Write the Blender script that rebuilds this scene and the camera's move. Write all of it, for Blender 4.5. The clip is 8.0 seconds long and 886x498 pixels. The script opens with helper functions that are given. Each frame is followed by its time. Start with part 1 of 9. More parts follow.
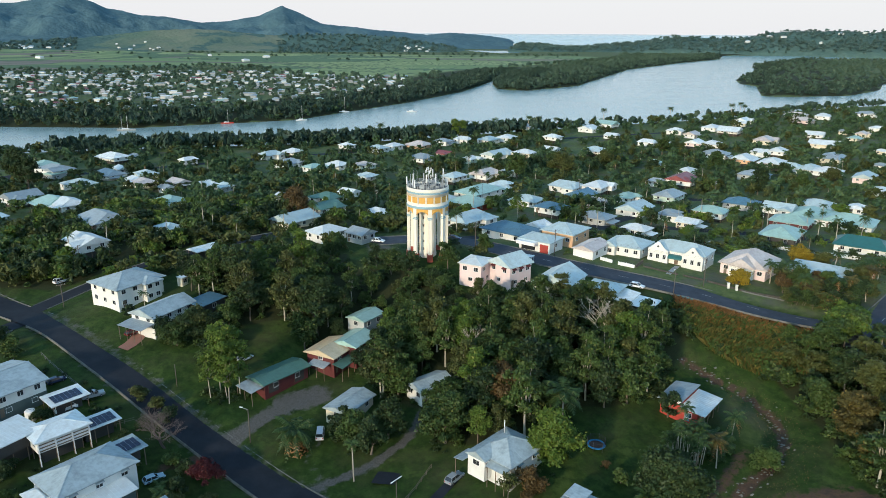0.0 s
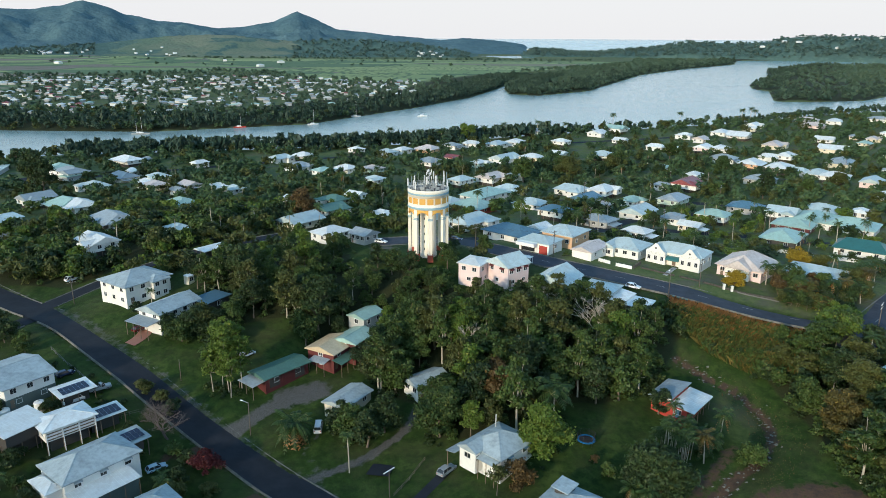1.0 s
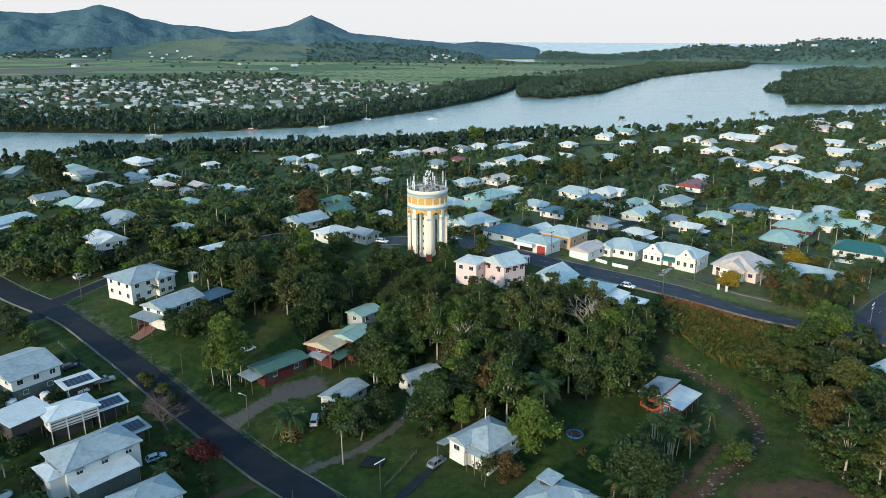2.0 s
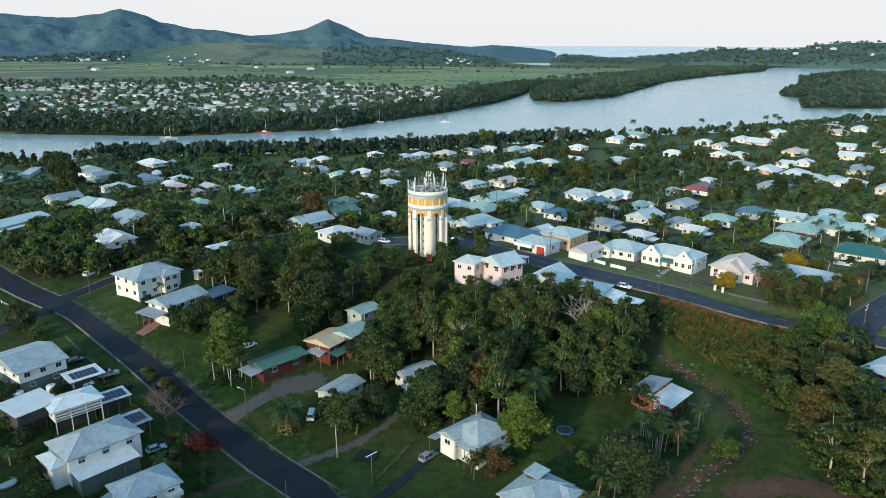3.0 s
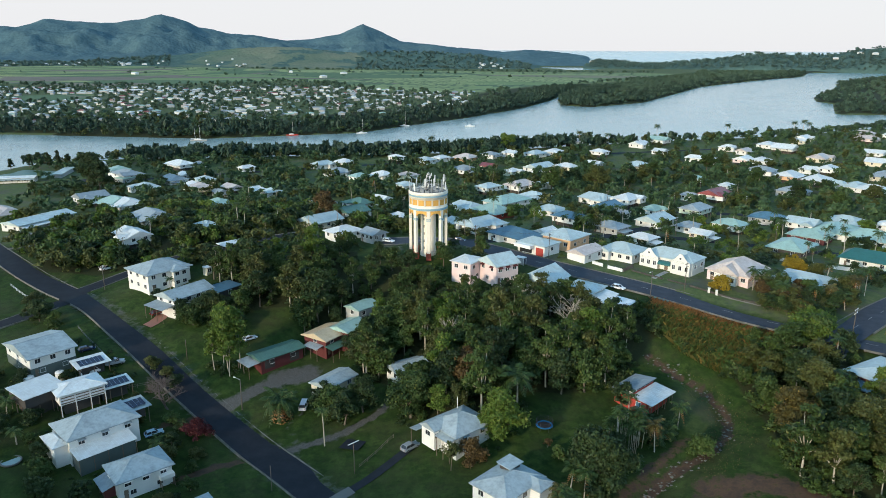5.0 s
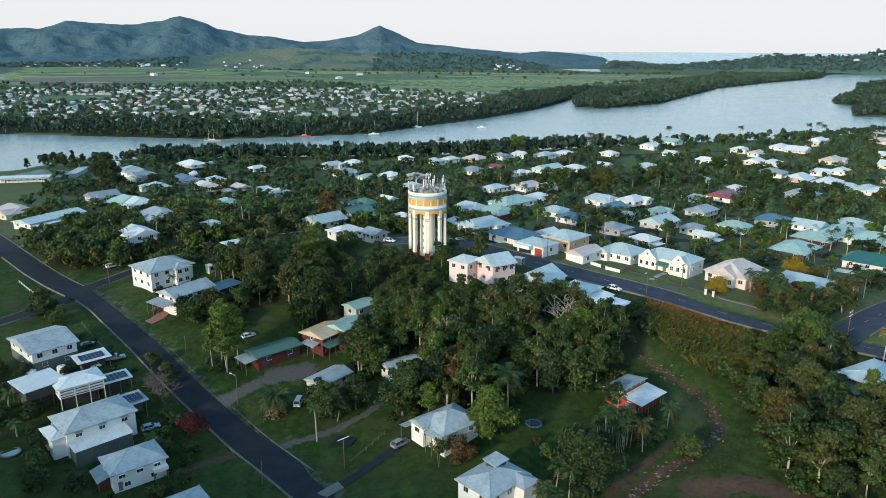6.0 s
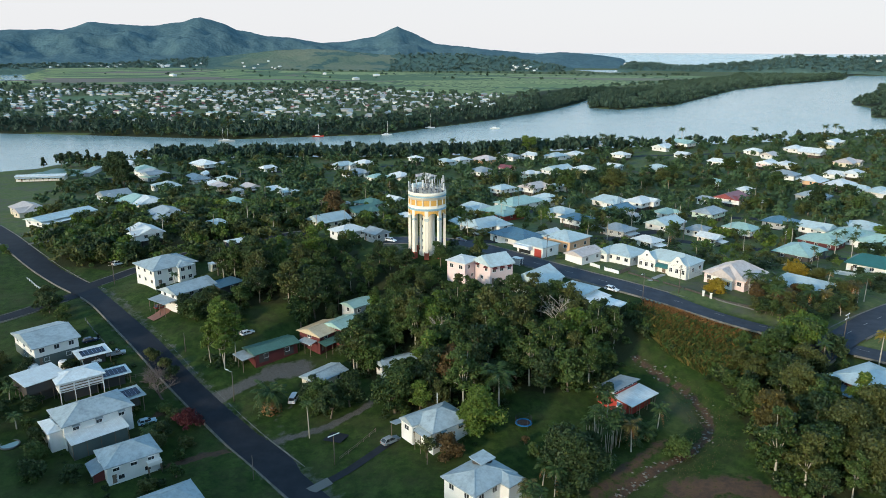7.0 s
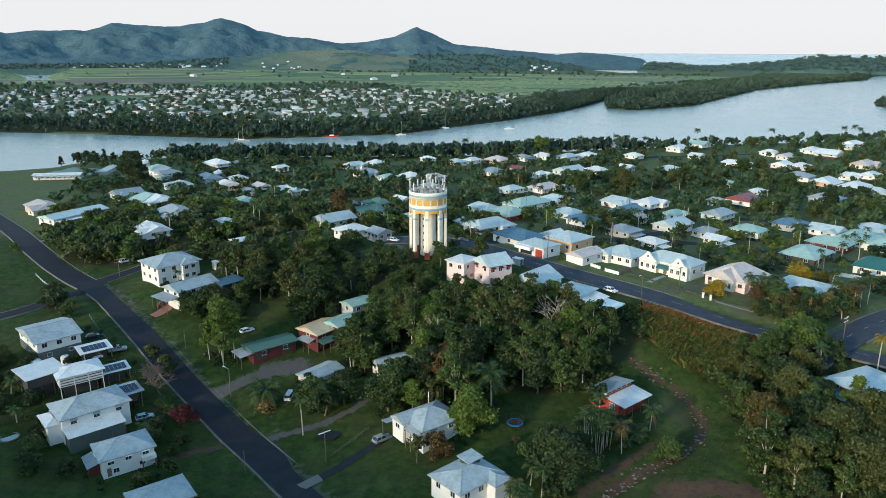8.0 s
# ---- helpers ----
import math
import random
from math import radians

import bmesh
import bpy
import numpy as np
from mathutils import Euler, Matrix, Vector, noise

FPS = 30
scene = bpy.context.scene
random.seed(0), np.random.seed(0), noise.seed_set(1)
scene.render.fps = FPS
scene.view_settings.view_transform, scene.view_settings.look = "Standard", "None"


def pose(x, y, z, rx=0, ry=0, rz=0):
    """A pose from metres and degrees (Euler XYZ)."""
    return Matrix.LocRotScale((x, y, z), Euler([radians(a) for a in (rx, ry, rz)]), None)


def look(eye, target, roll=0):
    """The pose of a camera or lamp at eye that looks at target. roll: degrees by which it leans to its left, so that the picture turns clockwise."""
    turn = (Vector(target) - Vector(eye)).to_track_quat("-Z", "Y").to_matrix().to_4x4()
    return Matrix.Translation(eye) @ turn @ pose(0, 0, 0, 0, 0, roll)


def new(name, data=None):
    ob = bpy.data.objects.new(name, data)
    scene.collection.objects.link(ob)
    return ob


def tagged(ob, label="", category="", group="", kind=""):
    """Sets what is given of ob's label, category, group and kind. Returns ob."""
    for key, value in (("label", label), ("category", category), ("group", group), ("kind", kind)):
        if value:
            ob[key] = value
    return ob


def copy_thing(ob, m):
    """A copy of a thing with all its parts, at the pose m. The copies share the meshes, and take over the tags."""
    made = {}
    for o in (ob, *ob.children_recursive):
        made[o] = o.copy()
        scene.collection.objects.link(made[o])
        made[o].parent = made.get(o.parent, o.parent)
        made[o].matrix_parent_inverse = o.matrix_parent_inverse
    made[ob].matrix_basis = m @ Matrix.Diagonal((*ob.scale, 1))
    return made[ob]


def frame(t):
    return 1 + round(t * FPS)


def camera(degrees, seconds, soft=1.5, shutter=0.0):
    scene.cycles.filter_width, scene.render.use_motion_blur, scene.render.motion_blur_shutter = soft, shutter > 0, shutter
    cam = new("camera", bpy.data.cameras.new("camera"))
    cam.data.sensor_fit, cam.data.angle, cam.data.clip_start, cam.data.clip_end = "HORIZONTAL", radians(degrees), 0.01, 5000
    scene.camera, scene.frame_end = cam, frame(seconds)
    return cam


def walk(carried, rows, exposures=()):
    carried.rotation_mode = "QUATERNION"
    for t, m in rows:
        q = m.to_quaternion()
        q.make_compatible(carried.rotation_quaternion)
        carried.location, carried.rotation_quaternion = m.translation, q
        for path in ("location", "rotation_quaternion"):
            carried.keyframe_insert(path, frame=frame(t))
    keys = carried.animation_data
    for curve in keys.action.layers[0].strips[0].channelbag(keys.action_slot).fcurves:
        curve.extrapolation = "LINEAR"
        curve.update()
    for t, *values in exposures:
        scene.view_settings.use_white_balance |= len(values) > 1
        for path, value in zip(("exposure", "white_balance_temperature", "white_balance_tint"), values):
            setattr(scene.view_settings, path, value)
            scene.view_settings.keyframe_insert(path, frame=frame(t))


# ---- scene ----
cam = camera(63.4, 8.0, 0.7)
METRES, EYE, TILT, LEAN, TURN = 50.0, 94.0, -17.05, -0.3, 0.0
ROWS = [
    (0.0, 0.0, 0.0, 0.0, 0.0, 0.0, -0.0),
    (0.5, 0.0403, -0.0448, -0.0139, 0.46, 0.19, -0.12),
    (1.0, 0.0841, -0.0869, -0.0279, 1.07, 0.39, -0.28),
    (1.5, 0.1311, -0.1268, -0.0408, 1.6, 0.53, -0.42),
    (3.0, 0.2862, -0.2281, -0.0735, 3.37, 0.89, -0.9),
    (3.5, 0.3415, -0.2563, -0.0818, 4.05, 1.02, -1.1),
    (4.0, 0.3983, -0.2811, -0.0894, 4.62, 1.06, -1.26),
    (4.5, 0.457, -0.3023, -0.0959, 5.33, 1.13, -1.49),
    (6.0, 0.6382, -0.3446, -0.1075, 7.27, 1.24, -2.09),
    (6.5, 0.7005, -0.3515, -0.1084, 8.02, 1.28, -2.31),
    (7.0, 0.7628, -0.3541, -0.1096, 8.64, 1.25, -2.5),
    (7.5, 0.8252, -0.3532, -0.1089, 9.38, 1.24, -2.7),
    (8.0, 0.8876, -0.3485, -0.1076, 10.13, 1.21, -2.92),
]
walk(cam, [(t, pose(0, 0, EYE, TILT, LEAN, TURN) @ pose(METRES * x, METRES * y, METRES * z, 90 + pitch, roll, yaw)) for t, x, y, z, yaw, pitch, roll in ROWS])

# ---- light: a bright hazy sky before sunset, a soft low sun from behind the camera ----
world = bpy.data.worlds.new("sky")
scene.world = world
world.use_nodes = True
wn, wl = world.node_tree.nodes, world.node_tree.links
wn.clear()
sky = wn.new("ShaderNodeTexSky")
sky.sky_type, sky.sun_disc, sky.sun_elevation, sky.sun_rotation, sky.dust_density, sky.ozone_density = "NISHITA", False, radians(13), radians(213), 1.0, 4.0
veil = wn.new("ShaderNodeMix")
veil.data_type = "RGBA"
veil.inputs[7].default_value = (9.0, 9.0, 9.25, 1)  # bright haze, thick at the horizon and thin overhead
up = wn.new("ShaderNodeSeparateXYZ")
wl.new(wn.new("ShaderNodeTexCoord").outputs["Generated"], up.inputs[0])
thick = wn.new("ShaderNodeMapRange")
thick.interpolation_type = "SMOOTHSTEP"
thick.inputs[1].default_value, thick.inputs[2].default_value, thick.inputs[3].default_value, thick.inputs[4].default_value = 0.05, 0.40, 0.98, 0.08
wl.new(up.outputs[2], thick.inputs[0])
wl.new(thick.outputs[0], veil.inputs[0])
glow = wn.new("ShaderNodeVectorMath")
glow.operation = "MULTIPLY"
glow.inputs[1].default_value = (4.35, 4.95, 4.15)
back = wn.new("ShaderNodeBackground")
back.inputs[1].default_value = 0.095
wout = wn.new("ShaderNodeOutputWorld")
wl.new(sky.outputs[0], glow.inputs[0])
wl.new(glow.outputs[0], veil.inputs[6])
wl.new(veil.outputs[2], back.inputs[0])
wl.new(back.outputs[0], wout.inputs[0])
sun = new("sun", bpy.data.lights.new("sun", "SUN"))
sun.data.energy, sun.data.angle, sun.data.color = 3.2, radians(4), (1.0, 0.83, 0.61)
sun.matrix_world = look((-62, -95, 29), (0, 0, 0))

# ---- materials ----
def nodes_of(name):
    m = bpy.data.materials.new(name)
    m.use_nodes = True
    n = m.node_tree.nodes
    return m, n, m.node_tree.links, n["Principled BSDF"]


def math_node(n, l, op, a, b):
    k = n.new("ShaderNodeMath")
    k.operation = op
    for i, v in enumerate((a, b)):
        if isinstance(v, (int, float)):
            k.inputs[i].default_value = v
        else:
            l.new(v, k.inputs[i])
    return k.outputs[0]


def noise_of(n, l, vec, scale, detail=4.0, rough=0.55, stretch=None):
    t = n.new("ShaderNodeTexNoise")
    t.inputs["Scale"].default_value, t.inputs["Detail"].default_value, t.inputs["Roughness"].default_value = scale, detail, rough
    if stretch:
        k = n.new("ShaderNodeMapping")
        k.inputs["Scale"].default_value = stretch
        l.new(vec, k.inputs[0])
        vec = k.outputs[0]
    l.new(vec, t.inputs["Vector"])
    return t.outputs["Fac"]


def ramp(n, l, fac, lo, hi):
    k = n.new("ShaderNodeMapRange")
    k.inputs[1].default_value, k.inputs[2].default_value = lo, hi
    l.new(fac, k.inputs[0])
    return k.outputs[0]


def mixed(n, l, fac, a, b, mode="MIX"):
    k = n.new("ShaderNodeMix")
    k.data_type, k.blend_type = "RGBA", mode
    for i, v in ((0, fac), (6, a), (7, b)):
        if isinstance(v, (int, float)):
            k.inputs[i].default_value = v
        elif isinstance(v, tuple):
            k.inputs[i].default_value = (*v, 1)
        else:
            l.new(v, k.inputs[i])
    return k.outputs[2]


def bumped(n, l, p, height, strength=0.3, distance=0.05):
    k = n.new("ShaderNodeBump")
    k.inputs["Strength"].default_value, k.inputs["Distance"].default_value = strength, distance
    l.new(height, k.inputs["Height"])
    l.new(k.outputs[0], p.inputs["Normal"])


def place(n, which="Object"):
    return n.new("ShaderNodeTexCoord").outputs[which]


def world_place(n):
    return n.new("ShaderNodeNewGeometry").outputs["Position"]


def weathered(name, base, dirt=None, rough=0.6, metal=0.0, amount=0.35, large=0.35, fine=6.0, streak=None, bump=0.15, vary=0.12, boards=0.0):
    """A painted, metal or mineral surface: base colour with stains at two scales and a little change from thing to thing."""
    m, n, l, p = nodes_of(name)
    dirt = dirt or tuple(c * 0.55 for c in base)
    v = place(n)
    big, small = noise_of(n, l, v, large, 5.0, 0.6), noise_of(n, l, v, fine, 5.0, 0.65, streak)
    stain = math_node(n, l, "MULTIPLY", ramp(n, l, math_node(n, l, "ADD", math_node(n, l, "MULTIPLY", big, 0.6), math_node(n, l, "MULTIPLY", small, 0.4)), 0.42, 0.68), amount)
    col = mixed(n, l, stain, base, dirt)
    info = n.new("ShaderNodeObjectInfo").outputs["Random"]
    col = mixed(n, l, math_node(n, l, "MULTIPLY", info, vary * 2), col, tuple(c * 0.6 for c in base))
    l.new(col, p.inputs["Base Color"])
    p.inputs["Metallic"].default_value = metal
    k = n.new("ShaderNodeMapRange")
    k.inputs[3].default_value, k.inputs[4].default_value = max(rough - 0.12, 0.05), min(rough + 0.15, 1)
    l.new(small, k.inputs[0])
    l.new(k.outputs[0], p.inputs["Roughness"])
    h = small
    if boards:
        w = n.new("ShaderNodeTexWave")
        w.bands_direction, w.wave_profile = "Z", "SAW"
        w.inputs["Scale"].default_value = 1 / boards / 3.14159 / 2 * 3.14159
        l.new(v, w.inputs["Vector"])
        h = math_node(n, l, "ADD", small, math_node(n, l, "MULTIPLY", w.outputs["Fac"], 1.5))
    bumped(n, l, p, h, bump, 0.03)
    return m


def roof_sheet(name, base, rust=0.25, rough=0.42, metal=0.0):
    return weathered(name, base, tuple(c * f for c, f in zip(base, (0.62, 0.55, 0.5))), rough, metal, rust + 0.45, 0.5, 1.6, (1, 1, 1), 0.1, 0.22)


def leaf(name, dark, light, tip, glow=0.22, spread=0.5):
    """Foliage: a colour for each leaf clump, a drift from tree to tree, and light that shines through."""
    m, n, l, p = nodes_of(name)
    isle = n.new("ShaderNodeNewGeometry").outputs["Random Per Island"]
    info = n.new("ShaderNodeObjectInfo").outputs["Random"]
    area = noise_of(n, l, world_place(n), 0.11, 3.0)
    f = math_node(n, l, "ADD", math_node(n, l, "MULTIPLY", isle, 0.55), math_node(n, l, "MULTIPLY", info, spread))
    f = math_node(n, l, "MULTIPLY", math_node(n, l, "ADD", f, math_node(n, l, "SUBTRACT", area, 0.5)), 0.9)
    col = mixed(n, l, f, dark, light)
    col = mixed(n, l, ramp(n, l, isle, 0.9, 1.0), col, tip)
    l.new(col, p.inputs["Base Color"])
    p.inputs["Roughness"].default_value = 0.55
    p.inputs["Specular IOR Level"].default_value = 0.3
    t = n.new("ShaderNodeBsdfTranslucent")
    l.new(col, t.inputs[0])
    mx = n.new("ShaderNodeMixShader")
    mx.inputs[0].default_value = glow
    l.new(p.outputs[0], mx.inputs[1])
    l.new(t.outputs[0], mx.inputs[2])
    l.new(mx.outputs[0], n["Material Output"].inputs[0])
    return m


def glass_dark():
    m, n, l, p = nodes_of("window_glass")
    v = place(n)
    l.new(mixed(n, l, noise_of(n, l, v, 0.9), (0.012, 0.016, 0.02), (0.05, 0.055, 0.06)), p.inputs["Base Color"])
    p.inputs["Roughness"].default_value, p.inputs["IOR"].default_value = 0.08, 1.5
    return m


def water_surface():
    """River water: a dull blue-green body under small wind ripples that mirror the upper sky."""
    m, n, l, p = nodes_of("river_water")
    v = world_place(n)
    l.new(mixed(n, l, noise_of(n, l, v, 0.004, 3.0), (0.265, 0.375, 0.375), (0.295, 0.405, 0.40)), p.inputs["Base Color"])
    p.inputs["IOR"].default_value = 1.33
    k = n.new("ShaderNodeMapRange")
    k.inputs[3].default_value, k.inputs[4].default_value = 0.12, 0.22
    l.new(noise_of(n, l, v, 0.012, 4.0, 0.6, (1, 2.2, 1)), k.inputs[0])
    l.new(k.outputs[0], p.inputs["Roughness"])
    bumped(n, l, p, noise_of(n, l, v, 0.35, 4.0, 0.6, (1, 1.6, 1)), 0.35, 0.5)
    return m


def ground_cover():
    """Grass, bare earth, forest floor and farmed fields, by the ground's own plan."""
    m, n, l, p = nodes_of("ground_cover")
    v = world_place(n)

    def plan(name):
        a = n.new("ShaderNodeAttribute")
        a.attribute_name = name
        return a.outputs["Fac"]
    broad, mid, fine = noise_of(n, l, v, 0.09, 5.0, 0.65), noise_of(n, l, v, 0.45, 6.0, 0.68), noise_of(n, l, v, 3.5, 5.0, 0.7)
    grass = mixed(n, l, ramp(n, l, mid, 0.3, 0.7), (0.011, 0.028, 0.005), (0.044, 0.080, 0.014))
    grass = mixed(n, l, math_node(n, l, "MULTIPLY", ramp(n, l, broad, 0.45, 0.7), 0.6), grass, (0.070, 0.066, 0.030))
    grass = mixed(n, l, math_node(n, l, "MULTIPLY", ramp(n, l, fine, 0.35, 0.75), 0.45), grass, (0.012, 0.024, 0.008))
    grass = mixed(n, l, math_node(n, l, "MULTIPLY", ramp(n, l, noise_of(n, l, v, 0.22, 6.0, 0.72), 0.52, 0.66), 0.5), grass, (0.075, 0.105, 0.026))
    # lighter grass of town and yards, with distance haze painted in
    mown = mixed(n, l, ramp(n, l, mid, 0.3, 0.7), (0.050, 0.088, 0.030), (0.135, 0.155, 0.058))
    mown = mixed(n, l, math_node(n, l, "MULTIPLY", ramp(n, l, broad, 0.5, 0.62), 0.7), mown, (0.10, 0.095, 0.075))
    grass = mixed(n, l, plan("mown"), grass, mown)
    earth = mixed(n, l, ramp(n, l, mid, 0.3, 0.7), (0.145, 0.078, 0.046), (0.046, 0.034, 0.028))
    earth = mixed(n, l, math_node(n, l, "MULTIPLY", ramp(n, l, fine, 0.4, 0.7), 0.6), earth, (0.050, 0.046, 0.032))
    worn = ramp(n, l, math_node(n, l, "ADD", plan("earth"), math_node(n, l, "MULTIPLY", math_node(n, l, "SUBTRACT", mid, 0.5), 1.7)), 0.40, 0.66)
    col = mixed(n, l, worn, grass, earth)
    stones = mixed(n, l, ramp(n, l, fine, 0.35, 0.65), (0.060, 0.058, 0.052), (0.13, 0.125, 0.115))
    col = mixed(n, l, ramp(n, l, math_node(n, l, "ADD", plan("gravel"), math_node(n, l, "MULTIPLY", math_node(n, l, "SUBTRACT", mid, 0.5), 1.1)), 0.42, 0.66), col, stones)
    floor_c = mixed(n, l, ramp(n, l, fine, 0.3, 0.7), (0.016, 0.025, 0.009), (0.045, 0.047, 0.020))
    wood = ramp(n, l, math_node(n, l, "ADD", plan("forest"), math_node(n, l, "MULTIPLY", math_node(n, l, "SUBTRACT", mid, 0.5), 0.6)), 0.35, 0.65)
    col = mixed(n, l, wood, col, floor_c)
    cells = n.new("ShaderNodeTexVoronoi")
    cells.distance = "MANHATTAN"
    cells.inputs["Scale"].default_value = 1.0
    k = n.new("ShaderNodeMapping")
    k.inputs["Rotation"].default_value, k.inputs["Scale"].default_value = (0, 0, 0.22), (0.0020, 0.0052, 1)
    l.new(v, k.inputs[0])
    l.new(k.outputs[0], cells.inputs["Vector"])
    sep = n.new("ShaderNodeSeparateColor")
    l.new(cells.outputs["Color"], sep.inputs[0])
    field = mixed(n, l, sep.outputs[0], (0.165, 0.235, 0.100), (0.310, 0.350, 0.150))
    field = mixed(n, l, ramp(n, l, sep.outputs[1], 0.84, 0.86), field, (0.215, 0.165, 0.145))
    field = mixed(n, l, ramp(n, l, sep.outputs[2], 0.80, 0.82), field, (0.105, 0.165, 0.085))
    rim = n.new("ShaderNodeTexVoronoi")
    rim.feature = "DISTANCE_TO_EDGE"
    rim.inputs["Scale"].default_value = 1.0
    l.new(k.outputs[0], rim.inputs["Vector"])
    field = mixed(n, l, math_node(n, l, "MULTIPLY", math_node(n, l, "SUBTRACT", 1.0, ramp(n, l, rim.outputs["Distance"], 0.02, 0.045)), 0.75), field, (0.055, 0.095, 0.055))
    field = mixed(n, l, math_node(n, l, "MULTIPLY", ramp(n, l, noise_of(n, l, v, 0.02, 5.0, 0.7, (1, 3, 1)), 0.4, 0.7), 0.4), field, (0.085, 0.14, 0.075))
    col = mixed(n, l, plan("field"), col, field)
    l.new(col, p.inputs["Base Color"])
    p.inputs["Roughness"].default_value, p.inputs["Specular IOR Level"].default_value = 0.9, 0.15
    bumped(n, l, p, math_node(n, l, "ADD", math_node(n, l, "MULTIPLY", fine, 0.5), mid), 0.6, 0.25)
    return m


def hill_cover(name, dark, light):
    """Wooded hills far off, with open pasture on the low slopes: tree crowns, painted shade between them, paler
    clearings.
    """
    m, n, l, p = nodes_of(name)
    v = world_place(n)
    crowns = n.new("ShaderNodeTexVoronoi")
    crowns.inputs["Scale"].default_value = 0.06
    l.new(v, crowns.inputs["Vector"])
    fine, mid, broad = noise_of(n, l, v, 0.022, 6.0, 0.7), noise_of(n, l, v, 0.007, 5.0, 0.6), noise_of(n, l, v, 0.0035, 5.0, 0.62)
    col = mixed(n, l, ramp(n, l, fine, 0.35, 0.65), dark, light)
    # shade between the crowns, painted as darker gaps
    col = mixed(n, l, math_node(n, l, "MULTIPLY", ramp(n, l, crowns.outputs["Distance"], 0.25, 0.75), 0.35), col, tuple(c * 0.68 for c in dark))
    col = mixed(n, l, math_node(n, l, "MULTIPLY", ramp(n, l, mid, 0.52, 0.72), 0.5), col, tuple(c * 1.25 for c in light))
    a = n.new("ShaderNodeAttribute")
    a.attribute_name = "pasture"
    open_land = ramp(n, l, math_node(n, l, "MULTIPLY", a.outputs["Fac"], ramp(n, l, mid, 0.40, 0.56)), 0.3, 0.45)
    grass = mixed(n, l, ramp(n, l, broad, 0.4, 0.6), (0.115, 0.165, 0.110), (0.205, 0.215, 0.150))
    col = mixed(n, l, open_land, col, mixed(n, l, math_node(n, l, "MULTIPLY", fine, 0.5), grass, (0.10, 0.145, 0.105)))
    l.new(col, p.inputs["Base Color"])
    p.inputs["Roughness"].default_value, p.inputs["Specular IOR Level"].default_value = 0.95, 0.1
    bumped(n, l, p, math_node(n, l, "SUBTRACT", fine, math_node(n, l, "MULTIPLY", crowns.outputs["Distance"], 0.6)), 0.4, 8.0)
    return m


def asphalt(name="asphalt", k=1.0):
    m, n, l, p = nodes_of(name)
    v = world_place(n)
    big, fine = noise_of(n, l, v, 0.25, 5.0, 0.65), noise_of(n, l, v, 9.0, 4.0, 0.7)
    col = mixed(n, l, ramp(n, l, big, 0.35, 0.7), tuple(c * k for c in (0.008, 0.010, 0.0145)), tuple(c * k for c in (0.018, 0.021, 0.027)))
    col = mixed(n, l, math_node(n, l, "MULTIPLY", fine, 0.4), col, tuple(c * k for c in (0.026, 0.029, 0.034)))
    l.new(col, p.inputs["Base Color"])
    p.inputs["Roughness"].default_value, p.inputs["Specular IOR Level"].default_value = 0.85, 0.25
    bumped(n, l, p, fine, 0.3, 0.02)
    return m


